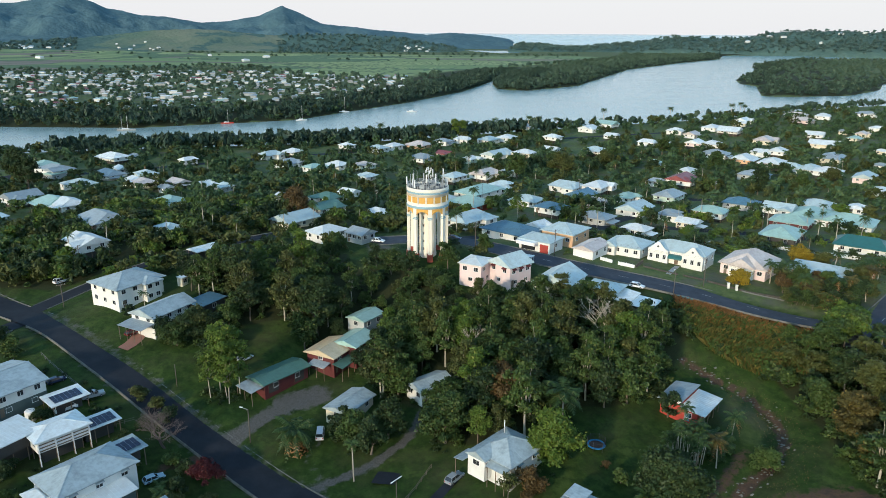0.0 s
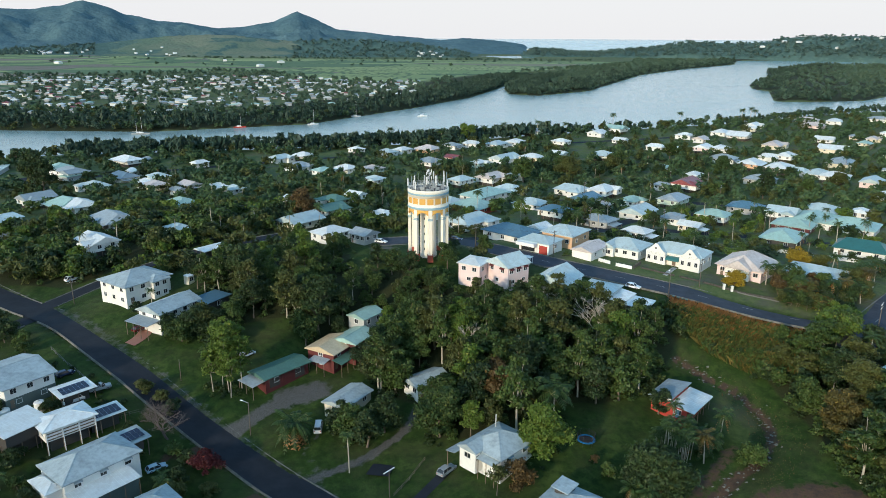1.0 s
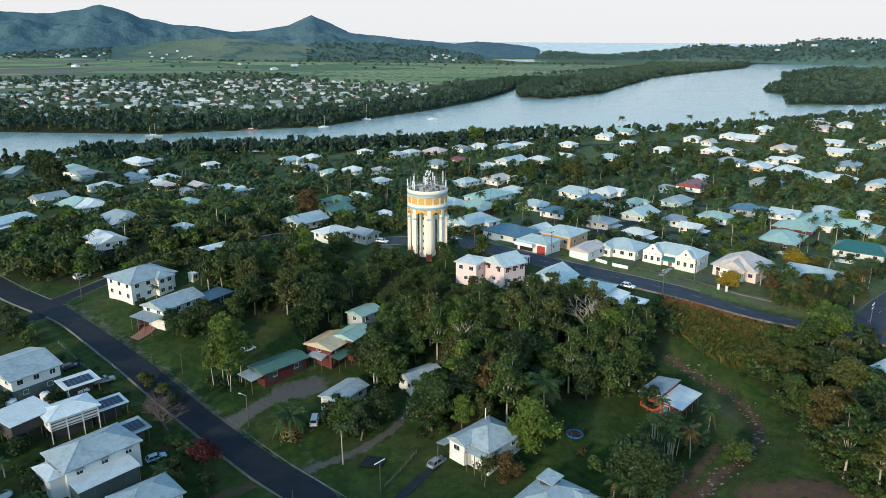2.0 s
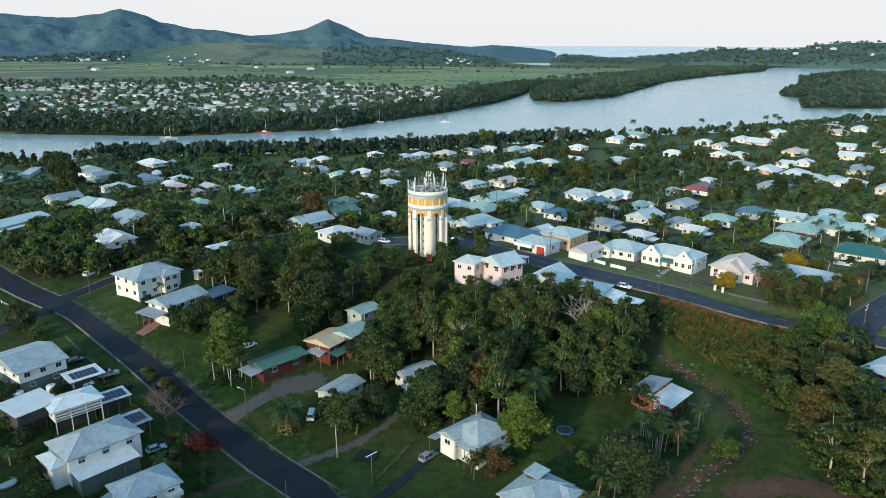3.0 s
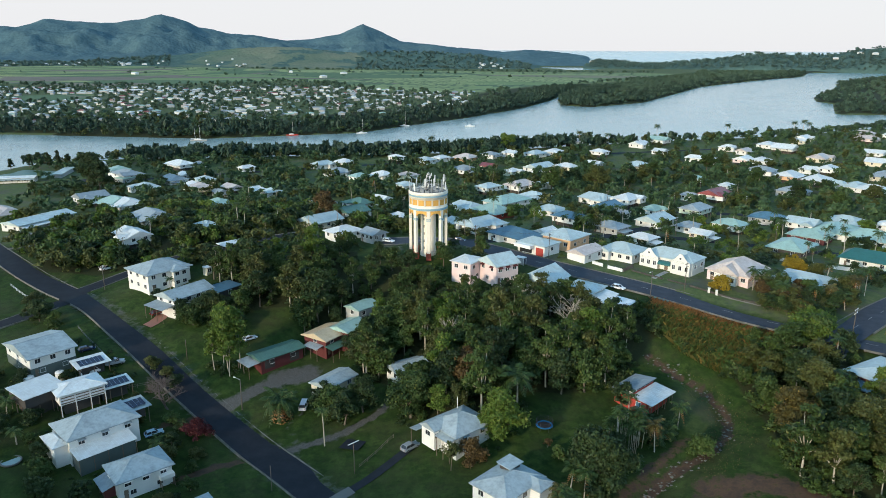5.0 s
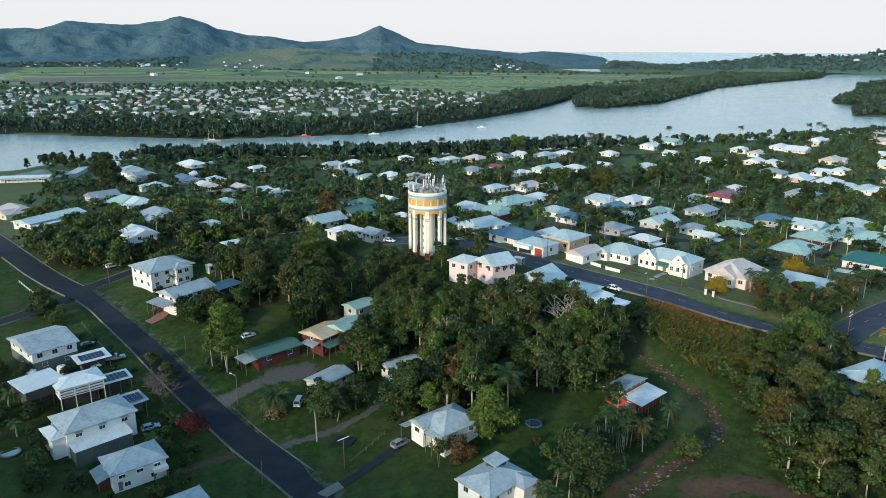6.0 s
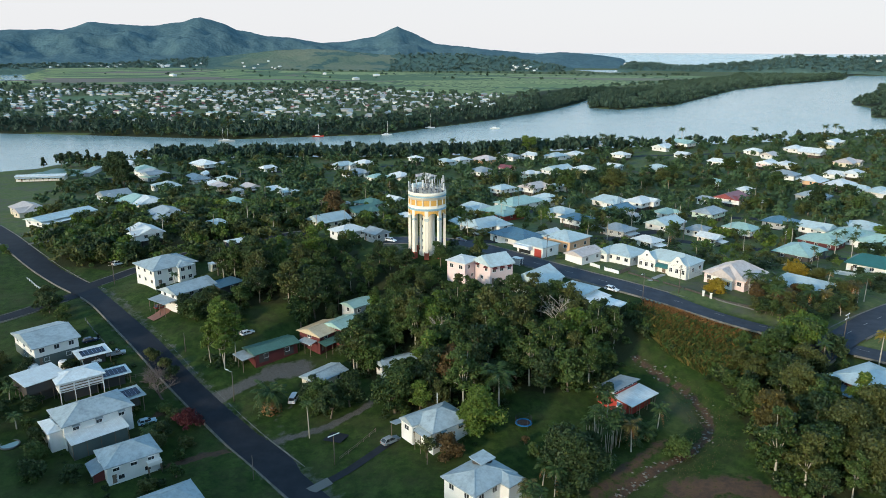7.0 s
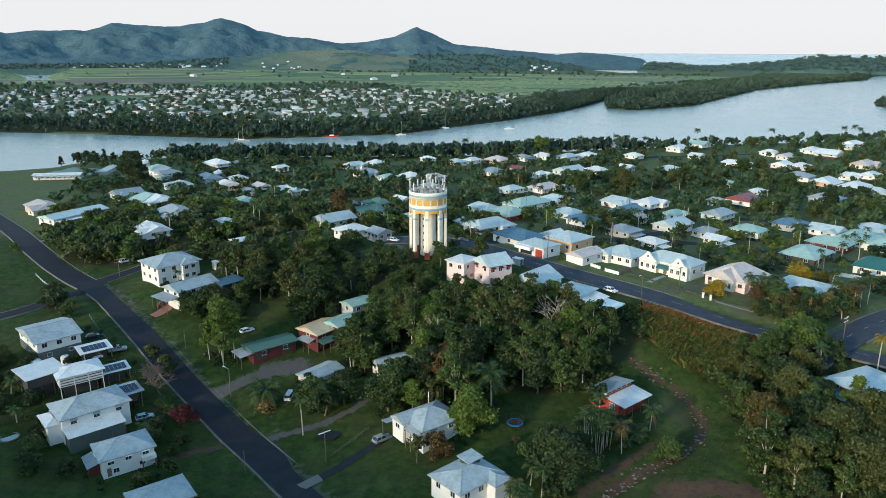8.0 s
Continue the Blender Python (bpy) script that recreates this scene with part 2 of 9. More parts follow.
M = {
    # both hill covers have the haze of distance painted into their colours
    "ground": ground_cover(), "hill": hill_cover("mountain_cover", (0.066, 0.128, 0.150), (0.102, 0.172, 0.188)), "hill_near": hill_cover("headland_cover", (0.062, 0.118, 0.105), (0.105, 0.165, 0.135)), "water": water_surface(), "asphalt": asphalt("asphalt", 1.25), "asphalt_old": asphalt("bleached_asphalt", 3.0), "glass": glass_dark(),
    "kerb": weathered("weathered_kerb", (0.17, 0.165, 0.15), (0.03, 0.035, 0.02), rough=0.9, amount=0.9, large=0.6),
    "stone_dark": weathered("dark_garden_stone", (0.075, 0.068, 0.058), (0.03, 0.03, 0.022), rough=0.95, amount=0.8, large=1.2, fine=4.0, bump=0.6),
    "concrete": weathered("concrete", (0.15, 0.15, 0.14), rough=0.85, fine=3.0),
    "gravel": weathered("gravel_drive", (0.15, 0.14, 0.125), (0.05, 0.055, 0.035), rough=0.95, amount=0.7, fine=2.0, bump=0.5),
    "paving": weathered("brick_paving", (0.27, 0.13, 0.10), rough=0.9, fine=4.0, bump=0.4),
    "line": weathered("road_paint", (0.42, 0.43, 0.42), (0.10, 0.10, 0.10), rough=0.8, amount=0.9, fine=3.0),
    "white": weathered("white_paint", (0.80, 0.79, 0.75), (0.50, 0.47, 0.42), rough=0.6, boards=0.18),
    "render": weathered("white_render", (0.82, 0.80, 0.74), (0.55, 0.50, 0.42), rough=0.75),
    "cream": weathered("cream_paint", (0.74, 0.66, 0.50), (0.45, 0.38, 0.28), rough=0.65, boards=0.18),
    "pink": weathered("pink_paint", (0.80, 0.63, 0.60), (0.55, 0.42, 0.40), rough=0.65, boards=0.18),
    "orange": weathered("apricot_paint", (0.78, 0.47, 0.27), (0.5, 0.3, 0.2), rough=0.65, boards=0.18),
    "red": weathered("red_paint", (0.42, 0.05, 0.035), (0.20, 0.03, 0.03), rough=0.6, boards=0.2),
    "dark_red": weathered("maroon_paint", (0.12, 0.025, 0.025), rough=0.6, boards=0.2),
    "grey_wall": weathered("grey_paint", (0.42, 0.43, 0.42), rough=0.65, boards=0.18),
    "pale_green": weathered("pale_green_paint", (0.52, 0.62, 0.52), rough=0.65, boards=0.18),
    # dark green of the lower storeys, their shade painted in
    "deep_green": weathered("deep_green_paint", (0.09, 0.12, 0.11), rough=0.7, boards=0.2),
    "deck": weathered("dark_roof_membrane", (0.10, 0.10, 0.10), rough=0.85),
    # near-black surface that paints the shade under floors and in open sheds
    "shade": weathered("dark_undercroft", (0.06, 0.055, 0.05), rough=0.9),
    "timber": weathered("weathered_timber", (0.19, 0.14, 0.10), rough=0.85, fine=5.0, streak=(1, 1, 0.15)),
    "pole_wood": weathered("pole_timber", (0.13, 0.11, 0.09), rough=0.9, fine=5.0, streak=(1, 1, 0.1)),
    "steel": weathered("galvanised_steel", (0.55, 0.57, 0.58), rough=0.4, metal=0.7),
    "dark_steel": weathered("dark_steel", (0.08, 0.085, 0.09), rough=0.5, metal=0.3),
    "trim": weathered("white_trim", (0.82, 0.82, 0.80), rough=0.5, amount=0.2),
    "solar": weathered("solar_cells", (0.012, 0.018, 0.045), (0.02, 0.03, 0.06), rough=0.12, fine=3.0, bump=0.02),
    "roof_white": roof_sheet("white_roof_sheet", (0.76, 0.805, 0.80)),
    "roof_blue": roof_sheet("pale_blue_roof_sheet", (0.50, 0.615, 0.63)),
    # stained old sheet, its base also darkened to paint the valley's shade
    "roof_worn_shaded": weathered("worn_roof_sheet", (0.40, 0.475, 0.495), (0.20, 0.235, 0.245), rough=0.45, amount=0.85, large=0.28, fine=1.1, streak=(1, 1, 1), bump=0.1, vary=0.12),
    "roof_grey": roof_sheet("grey_roof_sheet", (0.33, 0.39, 0.42), 0.35),
    "roof_pink": roof_sheet("pinkish_roof_sheet", (0.62, 0.55, 0.52), 0.4),
    "roof_teal": roof_sheet("pale_green_roof_sheet", (0.35, 0.53, 0.48)),
    "roof_dark_teal": roof_sheet("dark_green_roof_sheet", (0.035, 0.16, 0.15)),
    "roof_navy": roof_sheet("blue_roof_sheet", (0.085, 0.19, 0.27)),
    "roof_green": roof_sheet("green_roof_sheet", (0.09, 0.20, 0.16)),
    "roof_cream": roof_sheet("cream_roof_sheet", (0.62, 0.50, 0.33)),
    "roof_red": roof_sheet("red_roof_sheet", (0.28, 0.07, 0.07)),
    "tank_white": weathered("white_concrete", (0.88, 0.81, 0.68), (0.55, 0.48, 0.37), rough=0.75, amount=0.3, fine=1.4, streak=(1, 1, 0.18), bump=0.05),
    "tank_yellow": weathered("yellow_ochre_paint", (0.72, 0.40, 0.09), (0.5, 0.26, 0.07), rough=0.7, amount=0.3, fine=1.4, streak=(1, 1, 0.2)),
    "tank_blue": weathered("dusty_blue_paint", (0.28, 0.45, 0.52), (0.2, 0.3, 0.34), rough=0.7, amount=0.3),
    "tank_red": weathered("red_base_paint", (0.34, 0.07, 0.04), rough=0.7),
    "bark": weathered("bark", (0.15, 0.12, 0.09), rough=0.95, fine=4.0, streak=(1, 1, 0.2), bump=0.5),
    "pale_bark": weathered("pale_bark", (0.42, 0.38, 0.31), (0.2, 0.17, 0.13), rough=0.9, fine=4.0, streak=(1, 1, 0.3), bump=0.3),
    "twig": weathered("twig_bark", (0.13, 0.10, 0.09), rough=0.95),
    "leaf_dark": leaf("dark_foliage", (0.0129, 0.031, 0.012), (0.0482, 0.0791, 0.0241), (0.0946, 0.1204, 0.0344)),
    "leaf_mid": leaf("green_foliage", (0.0258, 0.0533, 0.0138), (0.0774, 0.1247, 0.0292), (0.1376, 0.1548, 0.043)),
    "leaf_bright": leaf("bright_foliage", (0.0516, 0.1032, 0.0155), (0.129, 0.1849, 0.0292), (0.2064, 0.2236, 0.043)),
    "leaf_olive": leaf("olive_foliage", (0.040, 0.056, 0.015), (0.10, 0.112, 0.03), (0.15, 0.15, 0.05)),
    "leaf_autumn": leaf("yellow_olive_foliage", (0.050, 0.046, 0.014), (0.145, 0.120, 0.030), (0.25, 0.18, 0.05)),
    "leaf_rust": leaf("rusty_foliage", (0.05, 0.036, 0.014), (0.125, 0.078, 0.026), (0.17, 0.11, 0.04)),
    "leaf_yellow": leaf("golden_foliage", (0.13, 0.10, 0.012), (0.34, 0.24, 0.02), (0.42, 0.30, 0.04)),
    "leaf_crimson": leaf("crimson_foliage", (0.05, 0.010, 0.012), (0.13, 0.022, 0.026), (0.2, 0.05, 0.04)),
    "leaf_palm": leaf("palm_frond", (0.025, 0.055, 0.014), (0.075, 0.12, 0.03), (0.14, 0.14, 0.05)),
    "leaf_dry": leaf("dry_frond", (0.20, 0.085, 0.03), (0.36, 0.17, 0.06), (0.36, 0.22, 0.10)),
    # garden leaves of the farther town trees, lightened to paint in haze
    "leaf_town_hazed": leaf("garden_foliage", (0.028, 0.064, 0.030), (0.082, 0.140, 0.056), (0.13, 0.175, 0.065)),
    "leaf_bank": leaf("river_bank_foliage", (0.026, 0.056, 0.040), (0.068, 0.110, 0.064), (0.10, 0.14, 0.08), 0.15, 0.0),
    # paler, bluer leaves on the next two lines: haze mixed into the colour
    "leaf_headland_hazed": leaf("headland_foliage", (0.080, 0.145, 0.130), (0.130, 0.200, 0.165), (0.16, 0.22, 0.17), 0.15, 0.0),
    "leaf_far_hazed": leaf("far_foliage", (0.064, 0.113, 0.076), (0.112, 0.170, 0.105), (0.15, 0.19, 0.11), 0.15, 0.0),
}
# ---- plan of the land: heights over the river, in metres ----
HILL = [(-3, 157, 7.0), (-30, 176, 7.6), (-22, 183, 9.5), (-4, 216, 25.6), (31, 212, 24), (64, 200, 22.2), (100, 183, 19.5), (126, 168, 18), (-70, 215, 20), (-100, 190, 15.5), (-92, 174, 12.4),
        (-64, 157, 8.6), (-44, 144, 3.8), (-32, 134, 1.4), (-18, 121, 1.2), (0, 108, 2.2), (33, 135, 8.5), (65, 150, 7.5), (78, 158, 9), (57, 122, 4.8),
        (73, 130, 7.2), (9, 124, 5.8), (20, 100, 3.6), (27, 113, 4.4), (-31, 167, 7.5), (-93, 150, 10.5), (-92, 125, 7), (-60, 112, 1.6), (-118, 206, 13.6), (-171, 221, 15)]
SLOPES = [(64, 182, 20), (41, 160, 12), (0, 175, 14), (-40, 190, 16), (100, 150, 13), (115, 120, 13), (17, 263, 20), (-46, 315, 15), (65, 290, 15),
          (122, 309, 10.5), (168, 276, 13), (122, 365, 7), (-97, 335, 12), (-122, 248, 19), (-210, 330, 9), (-98, 485, 5), (32, 500, 4.5),
          (240, 520, 4.5), (-212, 462, 4.5), (240, 240, 14), (200, 130, 14), (-160, 110, 8), (-40, 60, 2), (90, 60, 5), (350, 400, 6), (-330, 300, 6)]


def spline_surface(spots, soft=14.0):
    """A smooth surface through spot heights."""
    p = np.array(spots, float)
    d = np.hypot(p[:, None, 0] - p[None, :, 0], p[:, None, 1] - p[None, :, 1])
    k = np.sqrt(d * d + soft * soft) + np.eye(len(p)) * -1.5
    n = len(p)
    a = np.zeros((n + 1, n + 1))
    a[:n, :n], a[:n, n], a[n, :n] = k, 1, 1
    w = np.linalg.solve(a, np.append(p[:, 2], 0))
    return lambda x, y: w[n] + sum(w[i] * np.sqrt((x - p[i, 0]) ** 2 + (y - p[i, 1]) ** 2 + soft * soft) for i in range(n))


hill = spline_surface(HILL + SLOPES)


def smooth(a, b, v):
    s = np.clip((v - a) / (b - a), 0, 1)
    return s * s * (3 - 2 * s)


def land(x, y):
    """Height of the open land at x, y (numbers or arrays), without the river."""
    x, y = np.asarray(x, float), np.asarray(y, float)
    far = np.maximum(smooth(420, 560, y), np.maximum(smooth(230, 420, np.abs(x)), smooth(70, 0, y)))
    ridge = 38 * np.exp(-((y + 4) / 34) ** 2) * (1 - smooth(-70, 40, x)) * smooth(-430, -270, x)  # unseen ridge added in the south-west, behind the camera, to shade the valley
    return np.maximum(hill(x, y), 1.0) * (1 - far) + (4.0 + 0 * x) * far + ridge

# ---- building kit ----
def part(name, bm, material, parent=None, label=""):
    """Links a bmesh as one mesh object under a thing or a part."""
    me = bpy.data.meshes.new(name)
    bm.to_mesh(me)
    bm.free()
    me.materials.append(material)
    ob = new(name, me)
    ob.parent = parent
    if label:
        ob["label"] = label
    return ob


def piece(name, mesh, parent, m=None):
    """Another object on a mesh that is already there."""
    ob = new(name, mesh)
    ob.parent = parent
    if m is not None:
        ob.matrix_local = m
    return ob


def thing(name, label, category, x, y, z, rot=0.0, group="", kind=""):
    ob = new(name)
    ob.empty_display_size = 0.5
    ob.matrix_world = pose(x, y, z, 0, 0, rot)
    return tagged(ob, label, category, group, kind)


def box(bm, x0, x1, y0, y1, z0, z1):
    v = [bm.verts.new((x, y, z)) for z in (z0, z1) for y in (y0, y1) for x in (x0, x1)]
    for f in ((0, 2, 3, 1), (4, 5, 7, 6), (0, 1, 5, 4), (2, 6, 7, 3), (0, 4, 6, 2), (1, 3, 7, 5)):
        bm.faces.new([v[i] for i in f])
    return bm


def bar(bm, a, b, wide, high=None, lift=0.0):
    """A beam with a rectangular section from a to b."""
    a, b = Vector(a), Vector(b)
    high = high or wide
    d = (b - a).normalized()
    s = d.cross(Vector((0, 0, 1)))
    s = s.normalized() if s.length > 1e-4 else Vector((1, 0, 0))
    u = s.cross(d)
    v = [bm.verts.new(p + s * i * wide / 2 + u * (j * high / 2 + lift)) for p in (a, b) for i, j in ((-1, -1), (1, -1), (1, 1), (-1, 1))]
    for f in ((3, 2, 1, 0), (4, 5, 6, 7), (0, 1, 5, 4), (1, 2, 6, 5), (2, 3, 7, 6), (3, 0, 4, 7)):
        bm.faces.new([v[i] for i in f])
    return bm


def tube(bm, points, radii, sides=8, cap=True):
    """A tapered tube through points."""
    rings = []
    pts = [Vector(p) for p in points]
    for i, p in enumerate(pts):
        d = (pts[min(i + 1, len(pts) - 1)] - pts[max(i - 1, 0)]).normalized()
        s = d.cross(Vector((0.31, 0.95, 0.05)))
        s = s.normalized() if s.length > 1e-3 else Vector((1, 0, 0))
        u = d.cross(s)
        rings.append([bm.verts.new(p + (s * math.cos(k * math.tau / sides) + u * math.sin(k * math.tau / sides)) * radii[i]) for k in range(sides)])
    for a, b in zip(rings, rings[1:]):
        for k in range(sides):
            bm.faces.new((a[k], a[(k + 1) % sides], b[(k + 1) % sides], b[k])).smooth = True
    if cap:
        bm.faces.new(list(reversed(rings[0])))
        bm.faces.new(rings[-1])
    return bm


def lathe(bm, profile, sides=48, closed=True):
    """A turned body from (radius, height) pairs."""
    rings = [[bm.verts.new((r * math.cos(k * math.tau / sides), r * math.sin(k * math.tau / sides), z)) for k in range(sides)] for r, z in profile]
    for a, b in zip(rings, rings[1:]):
        for k in range(sides):
            bm.faces.new((a[k], a[(k + 1) % sides], b[(k + 1) % sides], b[k])).smooth = len(profile) > 8
    if closed:
        bm.faces.new(list(reversed(rings[0])))
        bm.faces.new(rings[-1])
    return bm


def mesh_of(name, verts, faces, material, floats=None, flat=True):
    """A mesh from numpy arrays, all faces with the same number of corners."""
    verts, faces = np.asarray(verts, np.float32), np.asarray(faces, np.int32)
    me = bpy.data.meshes.new(name)
    me.vertices.add(len(verts))
    me.vertices.foreach_set("co", verts.ravel())
    k = faces.shape[1]
    me.loops.add(faces.size)
    me.loops.foreach_set("vertex_index", faces.ravel())
    me.polygons.add(len(faces))
    me.polygons.foreach_set("loop_start", np.arange(0, faces.size, k, dtype=np.int32))
    me.polygons.foreach_set("use_smooth", np.full(len(faces), not flat))
    for key, values in (floats or {}).items():
        me.attributes.new(key, "FLOAT", "POINT").data.foreach_set("value", np.asarray(values, np.float32).ravel())
    me.update()
    me.validate()
    me.materials.append(material)
    return me


def polyline_distance(x, y, line):
    d = np.full(np.shape(x), 1e9)
    for (ax, ay), (bx, by) in zip(line, line[1:]):
        dx, dy = bx - ax, by - ay
        s = np.clip(((x - ax) * dx + (y - ay) * dy) / (dx * dx + dy * dy + 1e-9), 0, 1)
        d = np.minimum(d, np.hypot(x - ax - s * dx, y - ay - s * dy))
    return d


def inside(x, y, ring):
    c = np.zeros(np.shape(x), bool)
    for (ax, ay), (bx, by) in zip(ring, ring[1:] + ring[:1]):
        if ay != by:
            c ^= ((ay > y) != (by > y)) & (x < (bx - ax) * (y - ay) / (by - ay) + ax)
    return c


def rounded(line, step=3.0):
    """A polyline with its corners eased, in even steps."""
    p = np.array(line, float)
    for _ in range(3):
        q = [p[0]]
        for a, b in zip(p, p[1:]):
            q += [a * 0.75 + b * 0.25, a * 0.25 + b * 0.75]
        p = np.array(q + [p[-1]])
    s = np.append(0, np.cumsum(np.hypot(*np.diff(p, axis=0).T)))
    t = np.linspace(0, s[-1], max(2, int(s[-1] / step)))
    return [(float(a), float(b)) for a, b in zip(np.interp(t, s, p[:, 0]), np.interp(t, s, p[:, 1]))]

# ---- river, roads and the ground ----
FAR_BANK = [(-2600, 560), (-900, 690), (-515, 712), (-418, 708), (-300, 705), (-221, 743), (-156, 776), (-111, 858), (-50, 964), (27, 1139), (73, 1304), (111, 1480), (172, 1680)]
ISLAND_BANK = [(185, 1660), (133, 1560), (90, 1334), (91, 1203), (136, 1174), (234, 1282), (456, 1822), (685, 2186), (944, 2530), (1090, 2900), (1340, 2960), (2300, 3050)]
POINT_BANK = [(2300, 2560), (1190, 2470), (848, 2030), (757, 1775), (583, 1462), (548, 1350), (556, 1300), (478, 1092), (520, 1088), (618, 1112), (730, 1224), (820, 1370), (1000, 1420), (2400, 1500)]
NEAR_BANK = [(2400, 1090), (1100, 1070), (800, 1010), (535, 940), (420, 880), (290, 795), (160, 735), (80, 695), (-53, 625), (-200, 585), (-300, 560),
             (-345, 543), (-370, 515), (-372, 490), (-395, 468), (-450, 445), (-700, 400), (-2600, 250)]
RIVER = FAR_BANK + ISLAND_BANK + POINT_BANK + NEAR_BANK

ROADS = {  # centre line, half width, verge of kerb
    "valley": ([(-345, 372), (-290, 328), (-245, 292), (-202, 256), (-173, 230), (-152, 214), (-136, 204), (-120, 194.5), (-103, 181.5), (-82, 164.5), (-64, 150.5), (-46.6, 138.5), (-33, 128.5), (-21, 119), (-6, 106), (12, 90), (40, 62)], 4.4),
    "side": ([(-122, 198), (-117.5, 207), (-112.5, 214), (-105, 221.5), (-93, 231), (-82, 242), (-62, 256)], 3.0),
    "west": ([(-119, 192), (-123, 186), (-126, 179), (-129.5, 172), (-136, 163.5), (-152, 148)], 3.0),
    "main": ([(-24, 238), (4, 236), (18, 226), (32, 217), (50, 207.5), (66, 198.5), (81, 190.5), (95, 183), (108, 177), (125, 168), (160, 152), (230, 128)], 5.0),
    "cross": ([(106, 167), (118, 178.5), (136, 197), (160, 222), (210, 272)], 4.8),
    "town_near": ([(4, 237), (30, 262), (64, 289), (98, 300), (150, 282), (200, 252)], 3.4),
    "town_mid": ([(-60, 300), (0, 345), (70, 380), (150, 380), (260, 345)], 3.4),
    "town_rise": ([(64, 289), (78, 312), (96, 334), (122, 348), (150, 352)], 3.2),
    "town_far": ([(-250, 440), (-120, 520), (20, 590), (150, 640), (300, 700)], 3.4),
}
DRIVES = {
    "river_yard": ([(-275, 425), (-262, 440), (-258, 462)], 11, "asphalt"),
    "hall_drive": ([(-196, 262), (-184, 272), (-176, 290)], 2.2, "concrete"),
    "hall_path": ([(-178, 240), (-160, 252), (-140, 262)], 1.6, "concrete"),
    "garage_drive": ([(-49, 142.5), (-45, 148), (-40, 155), (-35, 161)], 2.6, "gravel"),
    "track": ([(-27, 130), (-20, 133), (-13, 137.5), (-7.5, 143), (-5, 151), (-3, 158)], 1.6, "gravel"),
    "parking": ([(-14, 132.5), (-9, 131)], 2.6, "asphalt"),
    "lawn_drive": ([(-8.2, 114.9), (-5.5, 117.5), (-1.5, 122.5), (3.5, 129)], 1.1, "asphalt"),
    "drive_apron": ([(-11.6, 111.2), (-9.8, 113.2), (-8.0, 115.0)], 1.4, "concrete"),
    "car_park": ([(-20, 241), (-22, 233), (-19, 225)], 6.5, "gravel"),
    "paved_drive": ([(-84.5, 174), (-82.5, 177.5), (-82.5, 181)], 2.0, "paving"),
}
for k, (line, half) in list(ROADS.items()):
    ROADS[k] = (rounded(line), half)
for k, (line, half, what) in list(DRIVES.items()):
    DRIVES[k] = (rounded(line, 1.5), half, what)
CREEK = rounded([(62, 168), (68, 163), (74, 158.5), (78, 151), (77, 140), (70, 131), (60, 124), (54, 116), (46, 104), (40, 90)], 2.0)
WOODS = [[(-78, 206), (-66, 190), (-56, 183), (-43, 188), (-36, 176), (-26, 176), (-14, 158), (-4, 152), (-2, 140), (8, 137), (18, 139), (26, 148), (40, 148),
          (50, 154), (58, 162), (64, 172), (72, 178), (92, 172), (104, 172), (112, 168), (112, 140), (106, 118), (92, 108), (84, 122), (84, 142), (82, 160), (66, 178),
          (60, 186), (26, 191), (6, 196), (2, 206), (-14, 212), (-28, 214), (-30, 226), (-60, 222)],
         [(-150, 214), (-122, 212), (-106, 228), (-96, 238), (-70, 256), (-60, 262), (-40, 262), (-36, 330), (-90, 340), (-150, 300), (-170, 260)]]
FIELDS = [(-2400, 1700), (-1330, 1600), (-1120, 1600), (-960, 1520), (-820, 1660), (-680, 1760), (-570, 1880), (-400, 1690), (-265, 1490), (-148, 1420), (-62, 1470), (40, 1700), (160, 1850), (420, 2200),
          (600, 2500), (460, 2640), (140, 2652), (-263, 2732), (-590, 2780), (-1009, 2780), (-1352, 2900), (-1893, 2703), (-2600, 2400)]
PITCH = [(-902, 1215), (-800, 1300), (-690, 1190), (-775, 1085)]
POOLS = [[(80, 3440), (120, 3300), (230, 3000), (330, 3020), (330, 3200), (400, 3440)], [(-1500, 1800), (-1420, 1850), (-1560, 2010), (-1900, 2480), (-2060, 2700), (-2300, 2700), (-2000, 2330), (-1690, 2010)]]


def rise_at(x, y):
    """The plain lifts gently towards the mountains' foot, most in the west."""
    r, a = np.hypot(x, y), np.degrees(np.arctan2(x, np.maximum(y, 1.0)))
    return smooth(2000, 3300, r) * 18 * (1 - smooth(-32, -17, a)) + smooth(3500, 4900, r) * 20


def road_height(x, y):
    return float(land(x, y))


